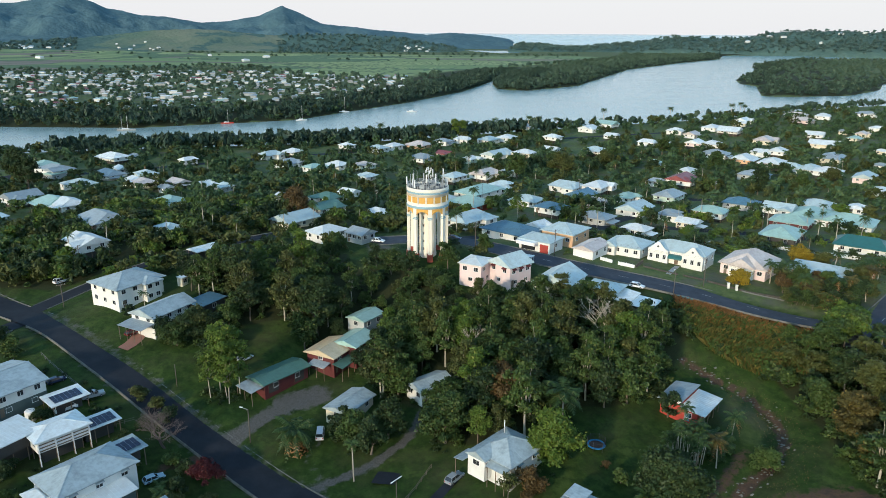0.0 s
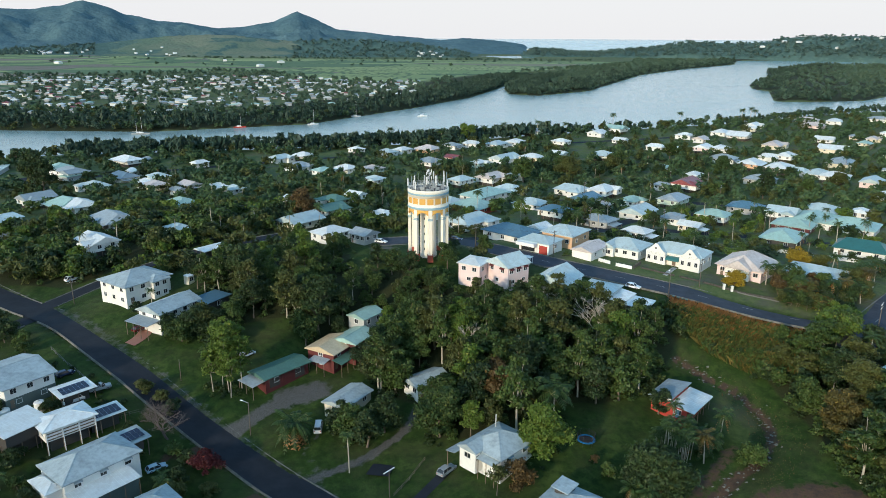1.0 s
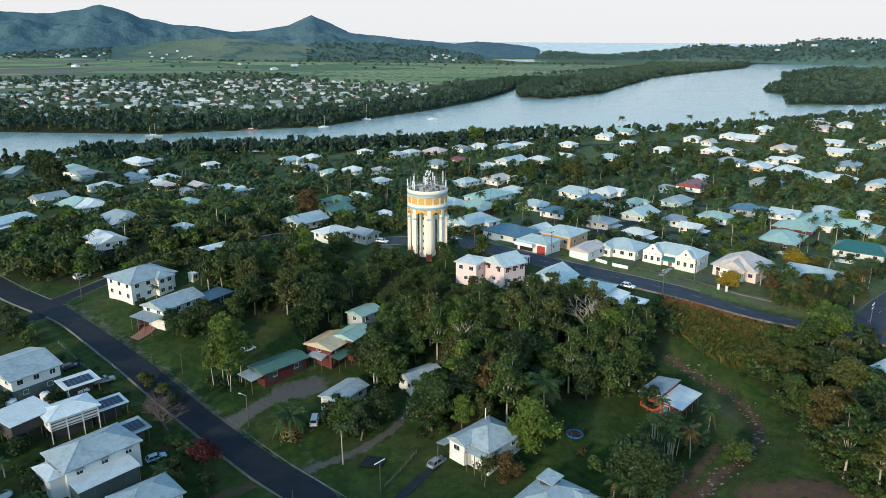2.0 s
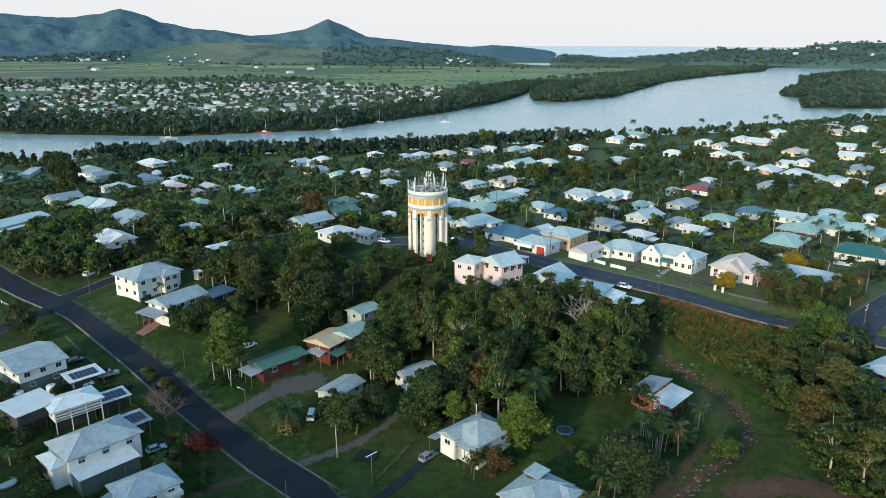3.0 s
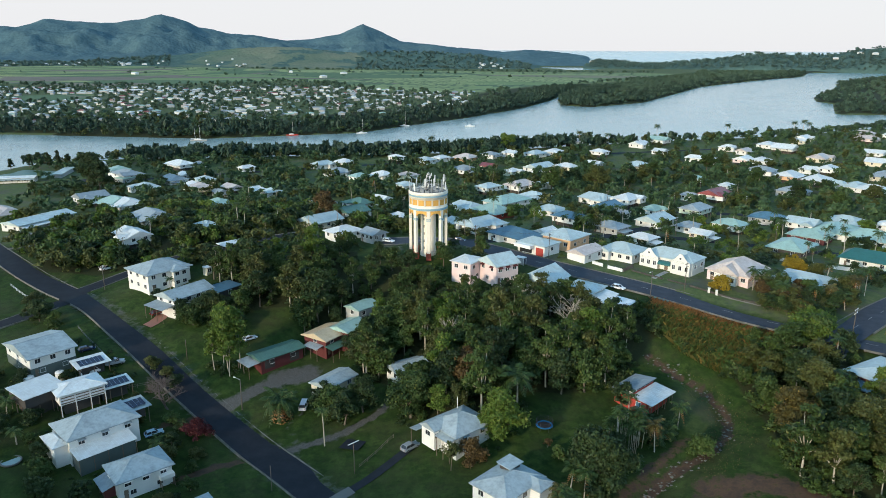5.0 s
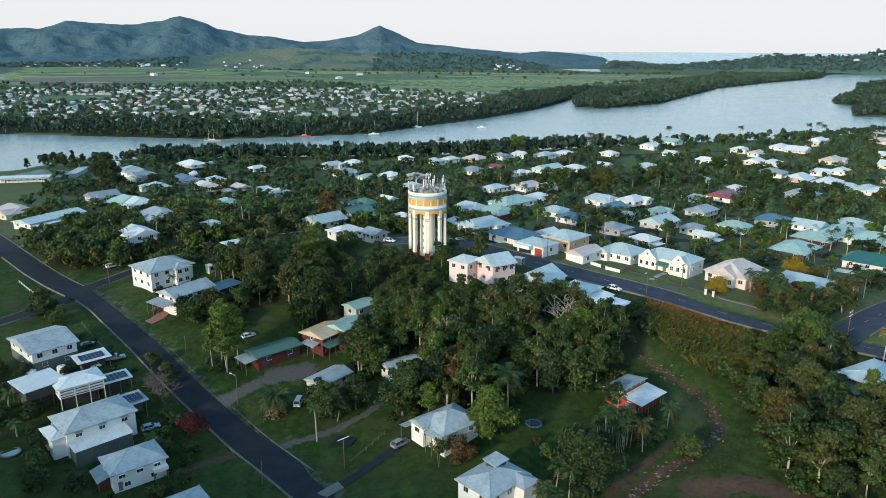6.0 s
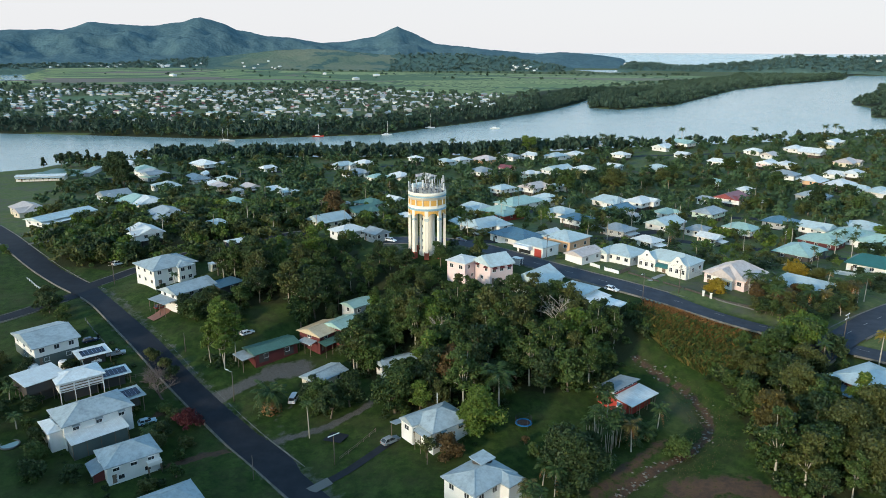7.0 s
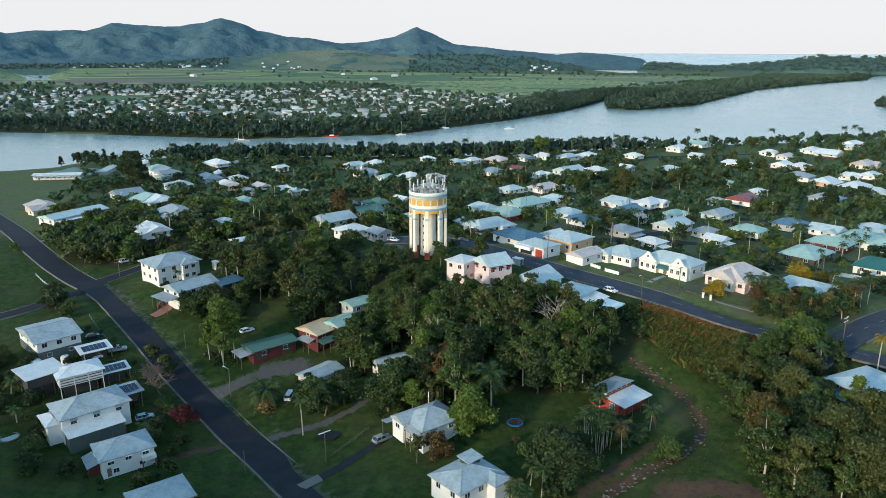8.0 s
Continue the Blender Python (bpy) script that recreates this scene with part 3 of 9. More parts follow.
def ground_parts(x, y):
    """Height of the ground sheet and its cover: earth, forest and field shares."""
    z = land(x, y)
    ripple = 0.25 * np.sin(x * 0.19 + 1.3 * np.sin(y * 0.11)) * np.sin(y * 0.17 + np.sin(x * 0.07))
    cut = np.zeros(np.shape(x))
    for line, half in ROADS.values():
        cut = np.maximum(cut, 1 - smooth(half + 0.3, half + 2.6, polyline_distance(x, y, line)))
    for line, half, what in DRIVES.values():
        if what == "gravel":
            continue
        cut = np.maximum(cut, 1 - smooth(half + 0.1, half + 1.6, polyline_distance(x, y, line)))
    ditch = polyline_distance(x, y, CREEK)
    z = z + ripple * (1 - cut) - 0.30 * cut - 1.1 * (1 - smooth(0.6, 3.5, ditch)) * (1 - cut)
    shore = polyline_distance(x, y, RIVER + RIVER[:1]) * np.where(inside(x, y, RIVER), -1, 1)
    z = z * smooth(-4, 26, shore) - 2.5 * (1 - smooth(-20, 2, shore))
    z = z + rise_at(x, y)
    for ring in POOLS:
        out = polyline_distance(x, y, ring + ring[:1]) * np.where(inside(x, y, ring), -1, 1)
        z = z * smooth(-10, 40, out) - 3.0 * (1 - smooth(-30, 10, out))
    earth = np.maximum(0.85 * (1 - smooth(0.4, 2.3, ditch)), 0.78 * (1 - smooth(1, 7, polyline_distance(x, y, [(86, 114), (79, 119), (67, 118)]))))
    earth = np.maximum(earth, 0.66 * (1 - smooth(0.5, 3.0, polyline_distance(x, y, [(66, 136), (62, 131), (56, 124.5), (49, 115), (44, 105), (38, 95)]))))
    earth = np.maximum(earth, (1 - smooth(1.0, 4.0, polyline_distance(x, y, [(70, 186), (92, 176.5), (100, 172)]))) * 0.9)
    earth = np.maximum(earth, 0.75 * (1 - smooth(1, 2.2, polyline_distance(x, y, [(-60, 133), (-52, 138)]))))
    earth = np.maximum(earth, 0.8 * (1 - smooth(0.6, 2, polyline_distance(x, y, [(-52, 112), (-42, 121), (-36, 124)]))))
    forest = np.zeros(np.shape(x))
    for ring in WOODS:
        edge = polyline_distance(x, y, ring + ring[:1]) * np.where(inside(x, y, ring), 1, -1)
        forest = np.maximum(forest, smooth(-1, 3, edge))
    across = np.minimum(polyline_distance(x, y, FAR_BANK), np.minimum(polyline_distance(x, y, ISLAND_BANK), polyline_distance(x, y, POINT_BANK)))
    far_wood = np.where((y > 640) & (shore > 0) & (across < 150), 1.0, 0.0)
    forest = np.maximum(forest, far_wood)
    edge = polyline_distance(x, y, FIELDS + FIELDS[:1]) * np.where(inside(x, y, FIELDS), 1, -1)
    field = smooth(-20, 20, edge)
    field = np.maximum(field, smooth(-12, 12, polyline_distance(x, y, PITCH + PITCH[:1]) * np.where(inside(x, y, PITCH), 1, -1)))
    gravel = np.zeros(np.shape(x))
    for line, half, what in DRIVES.values():
        if what == "gravel":
            gravel = np.maximum(gravel, (1 - smooth(half * 0.3, half * 1.5, polyline_distance(x, y, line))) * (0.85 if half < 5 else 0.62))
    gravel = np.maximum(gravel, 0.75 * (1 - smooth(2.0, 6.5, polyline_distance(x, y, [(-38, 157), (-31, 161.5)]))))
    gravel = np.maximum(gravel, 0.55 * (1 - smooth(0.3, 1.6, polyline_distance(x, y, [(-25, 134), (-30, 138.5), (-28, 146)]))))
    verge = polyline_distance(x, y, ROADS["valley"][0]) - ROADS["valley"][1]
    gravel = np.maximum(gravel, 0.50 * (1 - smooth(0.6, 2.6, verge)) * (x < 10))
    over_road = y - (217 - 0.526 * (x - 32))
    # share of the lighter, haze-tinted grass: beyond the main street and tower
    mown = np.where(x > -8, smooth(1.5, 4, over_road), smooth(238, 262, y))
    oval = [(67, 163), (75.5, 156.5), (76, 146), (70, 137), (65, 141), (66, 154)]
    mown = np.maximum(mown, 0.38 * inside(x, y, oval))
    return z, earth, forest * (1 - field), field, gravel, mown


def spread(near_lo, near_hi, step, lo, hi, grow):
    v = list(np.arange(near_lo, near_hi + step, step))
    s = step
    while v[-1] < hi:
        s *= grow
        v.append(v[-1] + s)
    s = step
    while v[0] > lo:
        s *= grow
        v.insert(0, v[0] - s)
    return np.array(v)


GX, GY = spread(-150, 160, 2.0, -4700, 4700, 1.035), spread(84, 262, 2.0, -900, 4900, 1.026)
gx, gy = np.meshgrid(GX, GY)
gz, g_earth, g_forest, g_field, g_gravel, g_mown_hazed = ground_parts(gx, gy)
idx = np.arange(gx.size).reshape(gx.shape)
quads = np.stack([idx[:-1, :-1], idx[:-1, 1:], idx[1:, 1:], idx[1:, :-1]], -1).reshape(-1, 4)
ground = new("ground", mesh_of("ground", np.stack([gx, gy, gz], -1).reshape(-1, 3), quads, M["ground"], {"earth": g_earth, "forest": g_forest, "field": g_field, "gravel": g_gravel, "mown": g_mown_hazed}, False))
tagged(ground, "lawns with haze painted in towards the town, bare earth and fields on rolling ground", "ground", kind="structure")


def ground_z(x, y):
    """Height of the ground sheet at one place."""
    i = min(max(int(np.searchsorted(GX, x)) - 1, 0), len(GX) - 2)
    j = min(max(int(np.searchsorted(GY, y)) - 1, 0), len(GY) - 2)
    u, v = (x - GX[i]) / (GX[i + 1] - GX[i]), (y - GY[j]) / (GY[j + 1] - GY[j])
    return float((gz[j, i] * (1 - u) + gz[j, i + 1] * u) * (1 - v) + (gz[j + 1, i] * (1 - u) + gz[j + 1, i + 1] * u) * v)


def sheet(name, ring, z, material):
    bm = bmesh.new()
    bm.faces.new([bm.verts.new((x, y, z)) for x, y in ring])
    bmesh.ops.triangulate(bm, faces=bm.faces[:])
    return part(name, bm, material)


water = sheet("water", [(-4600, -100), (4600, -100), (4600, 3500), (-4600, 3500)], 0.0, M["water"])
tagged(water, "calm pale blue river water with faint ripples", "water", kind="structure")
bm = bmesh.new()
rows = [[bm.verts.new((r * math.sin(radians(a)), r * math.cos(radians(a)), z)) for a in range(-10, 41, 2)] for r, z in ((3850, 12), (4250, 38), (4600, 60), (4880, 67.5))]
for a, b in zip(rows, rows[1:]):
    for i in range(len(a) - 1):
        bm.faces.new((a[i], a[i + 1], b[i + 1], b[i]))
tagged(part("water_sea", bm, M["water"]), "pale open sea on the horizon", "sea", kind="structure")


def ribbon(line, half, lift, crown=0.06, across=4):
    bm = bmesh.new()
    pts = np.array(line)
    d = np.gradient(pts, axis=0)
    d /= np.hypot(d[:, 0], d[:, 1])[:, None] + 1e-9
    rows_ = []
    for (x, y), (dx, dy) in zip(pts, d):
        z = road_height(x, y)
        rows_.append([bm.verts.new((x - dy * half * s, y + dx * half * s, z + lift - crown * s * s)) for s in np.linspace(-1, 1, across + 1)])
    for a, b in zip(rows_, rows_[1:]):
        for i in range(across):
            bm.faces.new((a[i], b[i], b[i + 1], a[i + 1])).smooth = True
    return bm


def kerb_of(line, half, side, skip):
    """A concrete kerb along one edge, left out near the other roads."""
    bm = bmesh.new()
    pts = np.array(line)
    d = np.gradient(pts, axis=0)
    d /= np.hypot(d[:, 0], d[:, 1])[:, None] + 1e-9
    keep = None
    for (x, y), (dx, dy) in zip(pts, d):
        c = (x - dy * half * side, y + dx * half * side)
        if any(float(polyline_distance(c[0], c[1], o)) < h + 0.5 for o, h in skip):
            keep = None
            continue
        z = road_height(x, y)
        now = [bm.verts.new((c[0] - dy * side * a, c[1] + dx * side * a, z + b)) for a, b in ((-0.16, -0.05), (0.0, 0.0), (0.04, 0.13), (0.17, 0.14), (0.30, -0.4))]
        if keep:
            for i in range(4):
                bm.faces.new((keep[i], now[i], now[i + 1], keep[i + 1]))
        keep = now
    return bm


for name, (line, half) in ROADS.items():
    lift = {"side": -0.012, "west": -0.02, "cross": -0.012, "town_near": -0.02, "town_mid": -0.03, "town_rise": -0.035}.get(name, 0.0)
    road = tagged(part("road_" + name, ribbon(line, half, lift), M["asphalt_old" if name in ("main", "cross") else "asphalt"]), ("bleached grey asphalt street" if name in ("main", "cross") else "dark grey worn asphalt street") + (" past lawns" if name == "valley" else ""), "road", kind="structure")
    if not name.startswith("town"):
        others = [v for k, v in ROADS.items() if k != name]
        for side in (-1, 1):
            tagged(part("kerb_" + name + ("_a" if side < 0 else "_b"), kerb_of(line, half, side, others), M["kerb"]), "weathered concrete kerb and gutter along the street", "kerb", kind="structure")
for name, (line, half, what) in DRIVES.items():
    if what == "gravel":
        continue
    words = {"gravel": "worn gravel and dirt drive with grassy edges", "asphalt": "dark asphalt strip laid on the ground", "concrete": "pale concrete driveway strip beside the grass",
             "paving": "red brick paved driveway beside the house"}[what]
    tagged(part("pavement_" + name, ribbon(line, half, -0.06, 0.03, 2), M[what]), words, "driveway", kind="structure")


def dashes(line, half, every, length, wide, offset=0.0, first=0, last=None):
    bm = bmesh.new()
    pts = np.array(line)
    d = np.gradient(pts, axis=0)
    d /= np.hypot(d[:, 0], d[:, 1])[:, None] + 1e-9
    last = last or len(pts) - 1
    for i in range(first, last, every):
        x, y = pts[i]
        dx, dy = d[i]
        z = road_height(x, y) + 0.022 - 0.06 * (offset / half) ** 2
        x, y = x - dy * offset, y + dx * offset
        x2, y2 = x + dx * length, y + dy * length
        z2 = road_height(x2 + dy * offset, y2 - dx * offset) + 0.022 - 0.06 * (offset / half) ** 2
        v = [bm.verts.new(c) for c in ((x + dy * wide, y - dx * wide, z), (x2 + dy * wide, y2 - dx * wide, z2), (x2 - dy * wide, y2 + dx * wide, z2), (x - dy * wide, y + dx * wide, z))]
        bm.faces.new(v)
    return bm


tagged(part("trim_main_lines", dashes(ROADS["main"][0], 5.0, 4, 3.0, 0.07), M["line"]), "faded white dashed centre line on asphalt", "road marking", kind="structure")
tagged(part("trim_cross_lines", dashes(ROADS["cross"][0], 4.0, 3, 2.6, 0.08), M["line"]), "white dashed centre line on asphalt", "road marking", kind="structure")
tagged(part("trim_valley_lines", dashes(ROADS["valley"][0], 4.4, 6, 2.5, 0.05, 0.0, 30, 60), M["line"]), "faint white centre line on dark asphalt", "road marking", kind="structure")

# ---- hills and mountains on the far side of the plain ----
RIDGE_AT = [-64, -55, -46, -41.1, -40.5, -38.8, -37.3, -36.4, -35.7, -34.8, -33.9, -32.4, -30.6, -29.6, -28.6, -27.7, -27.1, -26.5, -25.8, -24.8, -24.1, -23.0, -21.8, -20.1, -17.8, -15.9, -14.6, -13.7, -12.9, -12.4,
            -12.0, -11.7, -10.9, -10.1, -9.2, -8.1, -6.8, -5.5, -2.9, -1.2, 0.5, 3.0, 4.2, 5.0, 6.0, 30, 60]
RIDGE_UP = [14, 18, 20, 23.1, 20.1, 24.6, 24.2, 26.1, 24.6, 29.9, 37.6, 34.8, 32.7, 33.0, 37.6, 39.5, 44.9, 46.9, 43.5, 36.7, 28.0, 24.6, 18.5, 16.5, 7.9, 10.8, 16.4, 19.3, 27.6, 32.2,
            35.9, 32.2, 25.9, 16.7, 7.5, 4.8, 2.1, -1.5, -6.0, -9.6, -5.7, -9.2, -12.7, -15.3, -24, -40, -40]
SLOPES_OF = {}  # height of each upland at a place, for what stands on it


def upland(name, angles, radii, top, profile, rough, label, crest_r=4200, cover="hill", open_land=None):
    """Hills on an arc: top gives the crest's rise over the horizon in 1/1269 of the distance; spurs and gullies run down from it."""
    a, r = np.meshgrid(angles, radii)
    x, y = r * np.sin(np.radians(a)), r * np.cos(np.radians(a))
    f = np.interp(r, *profile)
    crest = np.maximum(94 + top(a) / 1269 * crest_r, 0)
    base = 3 + rise_at(x, y)
    z = base + (crest - base) * f
    flat = lambda values: np.array(values).reshape(x.shape)
    spurs = flat([noise.ridged_multi_fractal(Vector((p * 0.085, q * 0.0011, 3.7)), 0.9, 2.1, 5, 1.0, 2.0) for p, q in zip(a.ravel(), r.ravel())]) - 1.1
    lumps = flat([noise.fractal(Vector((p * 0.006, q * 0.006, 0)), 0.8, 2.0, 5) for p, q in zip(x.ravel(), y.ravel())])
    crowns = flat([noise.noise(Vector((p * 0.05, q * 0.05, 9))) for p, q in zip(x.ravel(), y.ravel())])
    body = np.clip((crest - base) / 120, 0.12, 1.3)
    z = z + (spurs * rough * 1.5 + lumps * rough) * body * np.clip(f * 2.2, 0, 1) * np.clip((1 - f) * 2.4, 0.05, 1) + crowns * 2.6 * np.minimum(f * 3, 1)
    z[0, :] = -8
    i = np.arange(x.size).reshape(x.shape)
    q = np.stack([i[:-1, :-1], i[:-1, 1:], i[1:, 1:], i[1:, :-1]], -1).reshape(-1, 4)
    low = open_land(a) if open_land else a * 0
    SLOPES_OF[name] = (angles, radii, z)
    return tagged(new(name, mesh_of(name, np.stack([x, y, z], -1).reshape(-1, 3), q, M[cover], {"pasture": low}, False)), label, "hills", kind="structure")


def slope_z(name, a, r):
    angles, radii, z = SLOPES_OF[name]
    return float(z[min(int(np.searchsorted(radii, r)), len(radii) - 1), min(int(np.searchsorted(angles, a)), len(angles) - 1)])


def foothill_top(a):
    return np.interp(a, [-64, -40, -33, -30.8, -28.5, -26.5, -23.8, -21, -18.5, -16.8, -14.6, -12.4, -9.9, -5.5, -2.5, 0, 2], [-26, -26, -25, -22, -20, -17, -10, -3, -1, -2, -7, -11, -9, -11, -16, -26, -34])


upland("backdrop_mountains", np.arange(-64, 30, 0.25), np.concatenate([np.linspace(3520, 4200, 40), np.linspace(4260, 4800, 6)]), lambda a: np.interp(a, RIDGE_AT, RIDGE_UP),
       ([3520, 3600, 3760, 3960, 4200, 4800], [0.0, 0.10, 0.30, 0.60, 1.0, 0.2]), 30, "dark wooded mountains with a pointed peak, blue-green haze painted in")
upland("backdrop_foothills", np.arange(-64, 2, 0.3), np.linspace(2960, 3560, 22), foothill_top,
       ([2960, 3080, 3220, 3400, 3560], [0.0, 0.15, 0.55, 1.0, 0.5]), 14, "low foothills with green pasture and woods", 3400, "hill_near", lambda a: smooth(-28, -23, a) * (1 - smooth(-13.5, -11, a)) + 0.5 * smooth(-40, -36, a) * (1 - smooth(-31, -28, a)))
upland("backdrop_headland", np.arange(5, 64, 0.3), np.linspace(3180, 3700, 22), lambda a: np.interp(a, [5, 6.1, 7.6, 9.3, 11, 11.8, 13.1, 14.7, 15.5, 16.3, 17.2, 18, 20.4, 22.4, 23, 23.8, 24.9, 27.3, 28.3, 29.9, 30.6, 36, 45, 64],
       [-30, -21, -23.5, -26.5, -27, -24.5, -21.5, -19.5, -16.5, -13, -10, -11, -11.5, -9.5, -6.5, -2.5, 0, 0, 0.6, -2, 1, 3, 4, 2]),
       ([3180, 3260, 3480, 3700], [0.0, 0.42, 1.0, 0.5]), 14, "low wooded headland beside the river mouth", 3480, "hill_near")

# ---- houses ----
PLOTS = [(-324, 461, 27), (-301, 462, 17), (-262, 440, 16)]  # footprints that trees keep clear of: x, y, radius


def window_mesh(w, h):
    bm = bmesh.new()
    t = 0.09
    for a in ((-w / 2 - t, w / 2 + t, -0.06, 0.03, h, h + t), (-w / 2 - t - 0.04, w / 2 + t + 0.04, -0.10, 0.03, -t, 0), (-w / 2 - t, -w / 2, -0.06, 0.03, 0, h), (w / 2, w / 2 + t, -0.06, 0.03, 0, h),
              (-0.025, 0.025, -0.045, 0.02, 0, h)):
        box(bm, *a)
    return bm


def add_window(parent, x, y, z, turn, w=1.3, h=1.2, hood=None):
    """A framed window whose outside looks along local -y turned by turn degrees."""
    f = part("window", window_mesh(w, h), M["trim"], parent)
    f.matrix_local = pose(x, y, z, 0, 0, turn)
    part("pane", box(bmesh.new(), -w / 2, w / 2, -0.012, 0.012, 0, h), M["glass"], f)
    if hood:
        bm = bmesh.new()
        v = [bm.verts.new(c) for c in ((-w / 2 - 0.2, 0, h + 0.35), (w / 2 + 0.2, 0, h + 0.35), (w / 2 + 0.2, -0.7, h - 0.05), (-w / 2 - 0.2, -0.7, h - 0.05),
                                       (-w / 2 - 0.2, 0, h + 0.28), (w / 2 + 0.2, 0, h + 0.28), (w / 2 + 0.2, -0.7, h - 0.12), (-w / 2 - 0.2, -0.7, h - 0.12))]
        for q in ((3, 2, 1, 0), (4, 5, 6, 7), (0, 4, 7, 3), (1, 2, 6, 5), (2, 3, 7, 6), (0, 1, 5, 4)):
            bm.faces.new([v[i] for i in q])
        part("hood", bm, M[hood], f)
    return f


def roof_on(parent, x0, x1, y0, y1, z, kind, pitch, sheet_m, over=0.6, seams=False, axis=None, rise=None):
    """A sheet-metal roof over a rectangle, with fascia, ridge caps and, close by, standing seams. Gives the ridge's height."""
    x0, x1, y0, y1 = x0 - over, x1 + over, y0 - over, y1 + over
    w, d = x1 - x0, y1 - y0
    along_x = (w >= d) if axis is None else axis == "x"
    span, length = (d, w) if along_x else (w, d)
    rise = rise or math.tan(radians(pitch)) * span / 2
    c = Vector(((x0 + x1) / 2, (y0 + y1) / 2, z))

    def p(s, t, up):
        """s along the ridge, t across."""
        return c + (Vector((s, t, up)) if along_x else Vector((-t, s, up)))
    hl, hs = length / 2, span / 2
    inset = {"hip": min(hs, hl - 0.3), "gable": 0.0, "dutch": hs * 0.55, "skillion": 0.0}[kind]
    bm, cap, seam = bmesh.new(), bmesh.new(), bmesh.new()
    if kind == "skillion":
        top = [p(-hl, -hs, 0), p(hl, -hs, 0), p(hl, hs, rise), p(-hl, hs, rise)]
        v = [bm.verts.new(q + Vector((0, 0, u))) for u in (-0.16, 0.0) for q in top]
        for f in ((3, 2, 1, 0), (4, 5, 6, 7), (0, 1, 5, 4), (1, 2, 6, 5), (2, 3, 7, 6), (3, 0, 4, 7)):
            bm.faces.new([v[i] for i in f])
        if seams:
            for i in range(1, int(length / 0.8)):
                bar(seam, p(-hl + i * 0.8, -hs + 0.03, 0.0), p(-hl + i * 0.8, hs - 0.03, rise), 0.05, 0.05)
        bar(cap, p(-hl, hs, rise), p(hl, hs, rise), 0.22, 0.08)
    else:
        e = [p(-hl, -hs, 0), p(hl, -hs, 0), p(hl, hs, 0), p(-hl, hs, 0)]
        r = [p(-hl + inset, 0, rise), p(hl - inset, 0, rise)]
        lo = [bm.verts.new(q - Vector((0, 0, 0.22))) for q in e]
        up = [bm.verts.new(q) for q in e]
        rv = [bm.verts.new(q) for q in r]
        bm.faces.new(list(reversed(lo)))
        for i in range(4):
            bm.faces.new((lo[i], lo[(i + 1) % 4], up[(i + 1) % 4], up[i]))
        bm.faces.new((up[0], up[1], rv[1], rv[0]))
        bm.faces.new((up[2], up[3], rv[0], rv[1]))
        bm.faces.new((up[1], up[2], rv[1]))
        bm.faces.new((up[3], up[0], rv[0]))
        bar(cap, r[0], r[1], 0.28, 0.07, 0.02)
        if kind != "gable":
            for q, k in ((e[0], r[0]), (e[3], r[0]), (e[1], r[1]), (e[2], r[1])):
                bar(cap, q, k, 0.22, 0.06, 0.02)
        if seams:
            n = int(length / 0.8)
            for i in range(1, n):
                s = -hl + i * length / n
                run = hs if inset == 0 else min(hs, (hl - abs(s)) * hs / inset)
                for side in (-1, 1):
                    bar(seam, p(s, side * (hs - 0.02), 0.0), p(s, side * (hs - run + 0.05), rise * (run - 0.05) / hs), 0.04, 0.04)
            if inset:
                n = int(span / 0.8)
                for i in range(1, n):
                    t = -hs + i * span / n
                    run = inset * (hs - abs(t)) / hs
                    for side in (-1, 1):
                        bar(seam, p(side * (hl - 0.02), t, 0.0), p(side * (hl - run + 0.05), t, rise * max(run - 0.05, 0.01) / inset), 0.04, 0.04)
    roof = part("roof", bm, M[sheet_m], parent)
    part("ridge_cap", cap, M[sheet_m], roof)
    if seams:
        part("seams", seam, M[sheet_m], roof)
    return z + rise


def walls_on(parent, x0, x1, y0, y1, z0, z1, material, gable=None, name="wall"):
    """Four outer walls, with gable ends up to the ridge where there are any: ('x' or 'y', rise)."""
    bm = box(bmesh.new(), x0, x1, y0, y1, z0, z1)
    if gable:
        ax, rise = gable
        if ax == "x":
            m = (y0 + y1) / 2
            for x in (x0, x1 - 0.15):
                v = [bm.verts.new(c) for c in ((x, y0, z1), (x, y1, z1), (x, m, z1 + rise), (x + 0.15, y0, z1), (x + 0.15, y1, z1), (x + 0.15, m, z1 + rise))]
                for f in ((0, 2, 1), (3, 4, 5), (0, 3, 5, 2), (1, 2, 5, 4)):
                    bm.faces.new([v[i] for i in f])
        else:
            m = (x0 + x1) / 2
            for y in (y0, y1 - 0.15):
                v = [bm.verts.new(c) for c in ((x0, y, z1), (x1, y, z1), (m, y, z1 + rise), (x0, y + 0.15, z1), (x1, y + 0.15, z1), (m, y + 0.15, z1 + rise))]
                for f in ((0, 1, 2), (3, 5, 4), (0, 2, 5, 3), (1, 4, 5, 2)):
                    bm.faces.new([v[i] for i in f])
    return part(name, bm, M[material], parent)


def windows_round(parent, x0, x1, y0, y1, z, counts, w=1.3, h=1.2, hood=None):
    for side, n in zip("sewn"[:0] + "snwe", counts):
        for i in range(n):
            f = (i + 0.5) / n
            if side == "s":
                add_window(parent, x0 + (x1 - x0) * f, y0, z, 0, w, h, hood)
            elif side == "n":
                add_window(parent, x0 + (x1 - x0) * f, y1, z, 180, w, h, hood)
            elif side == "w":
                add_window(parent, x0, y0 + (y1 - y0) * f, z, -90, w, h, hood)
            else:
                add_window(parent, x1, y0 + (y1 - y0) * f, z, 90, w, h, hood)


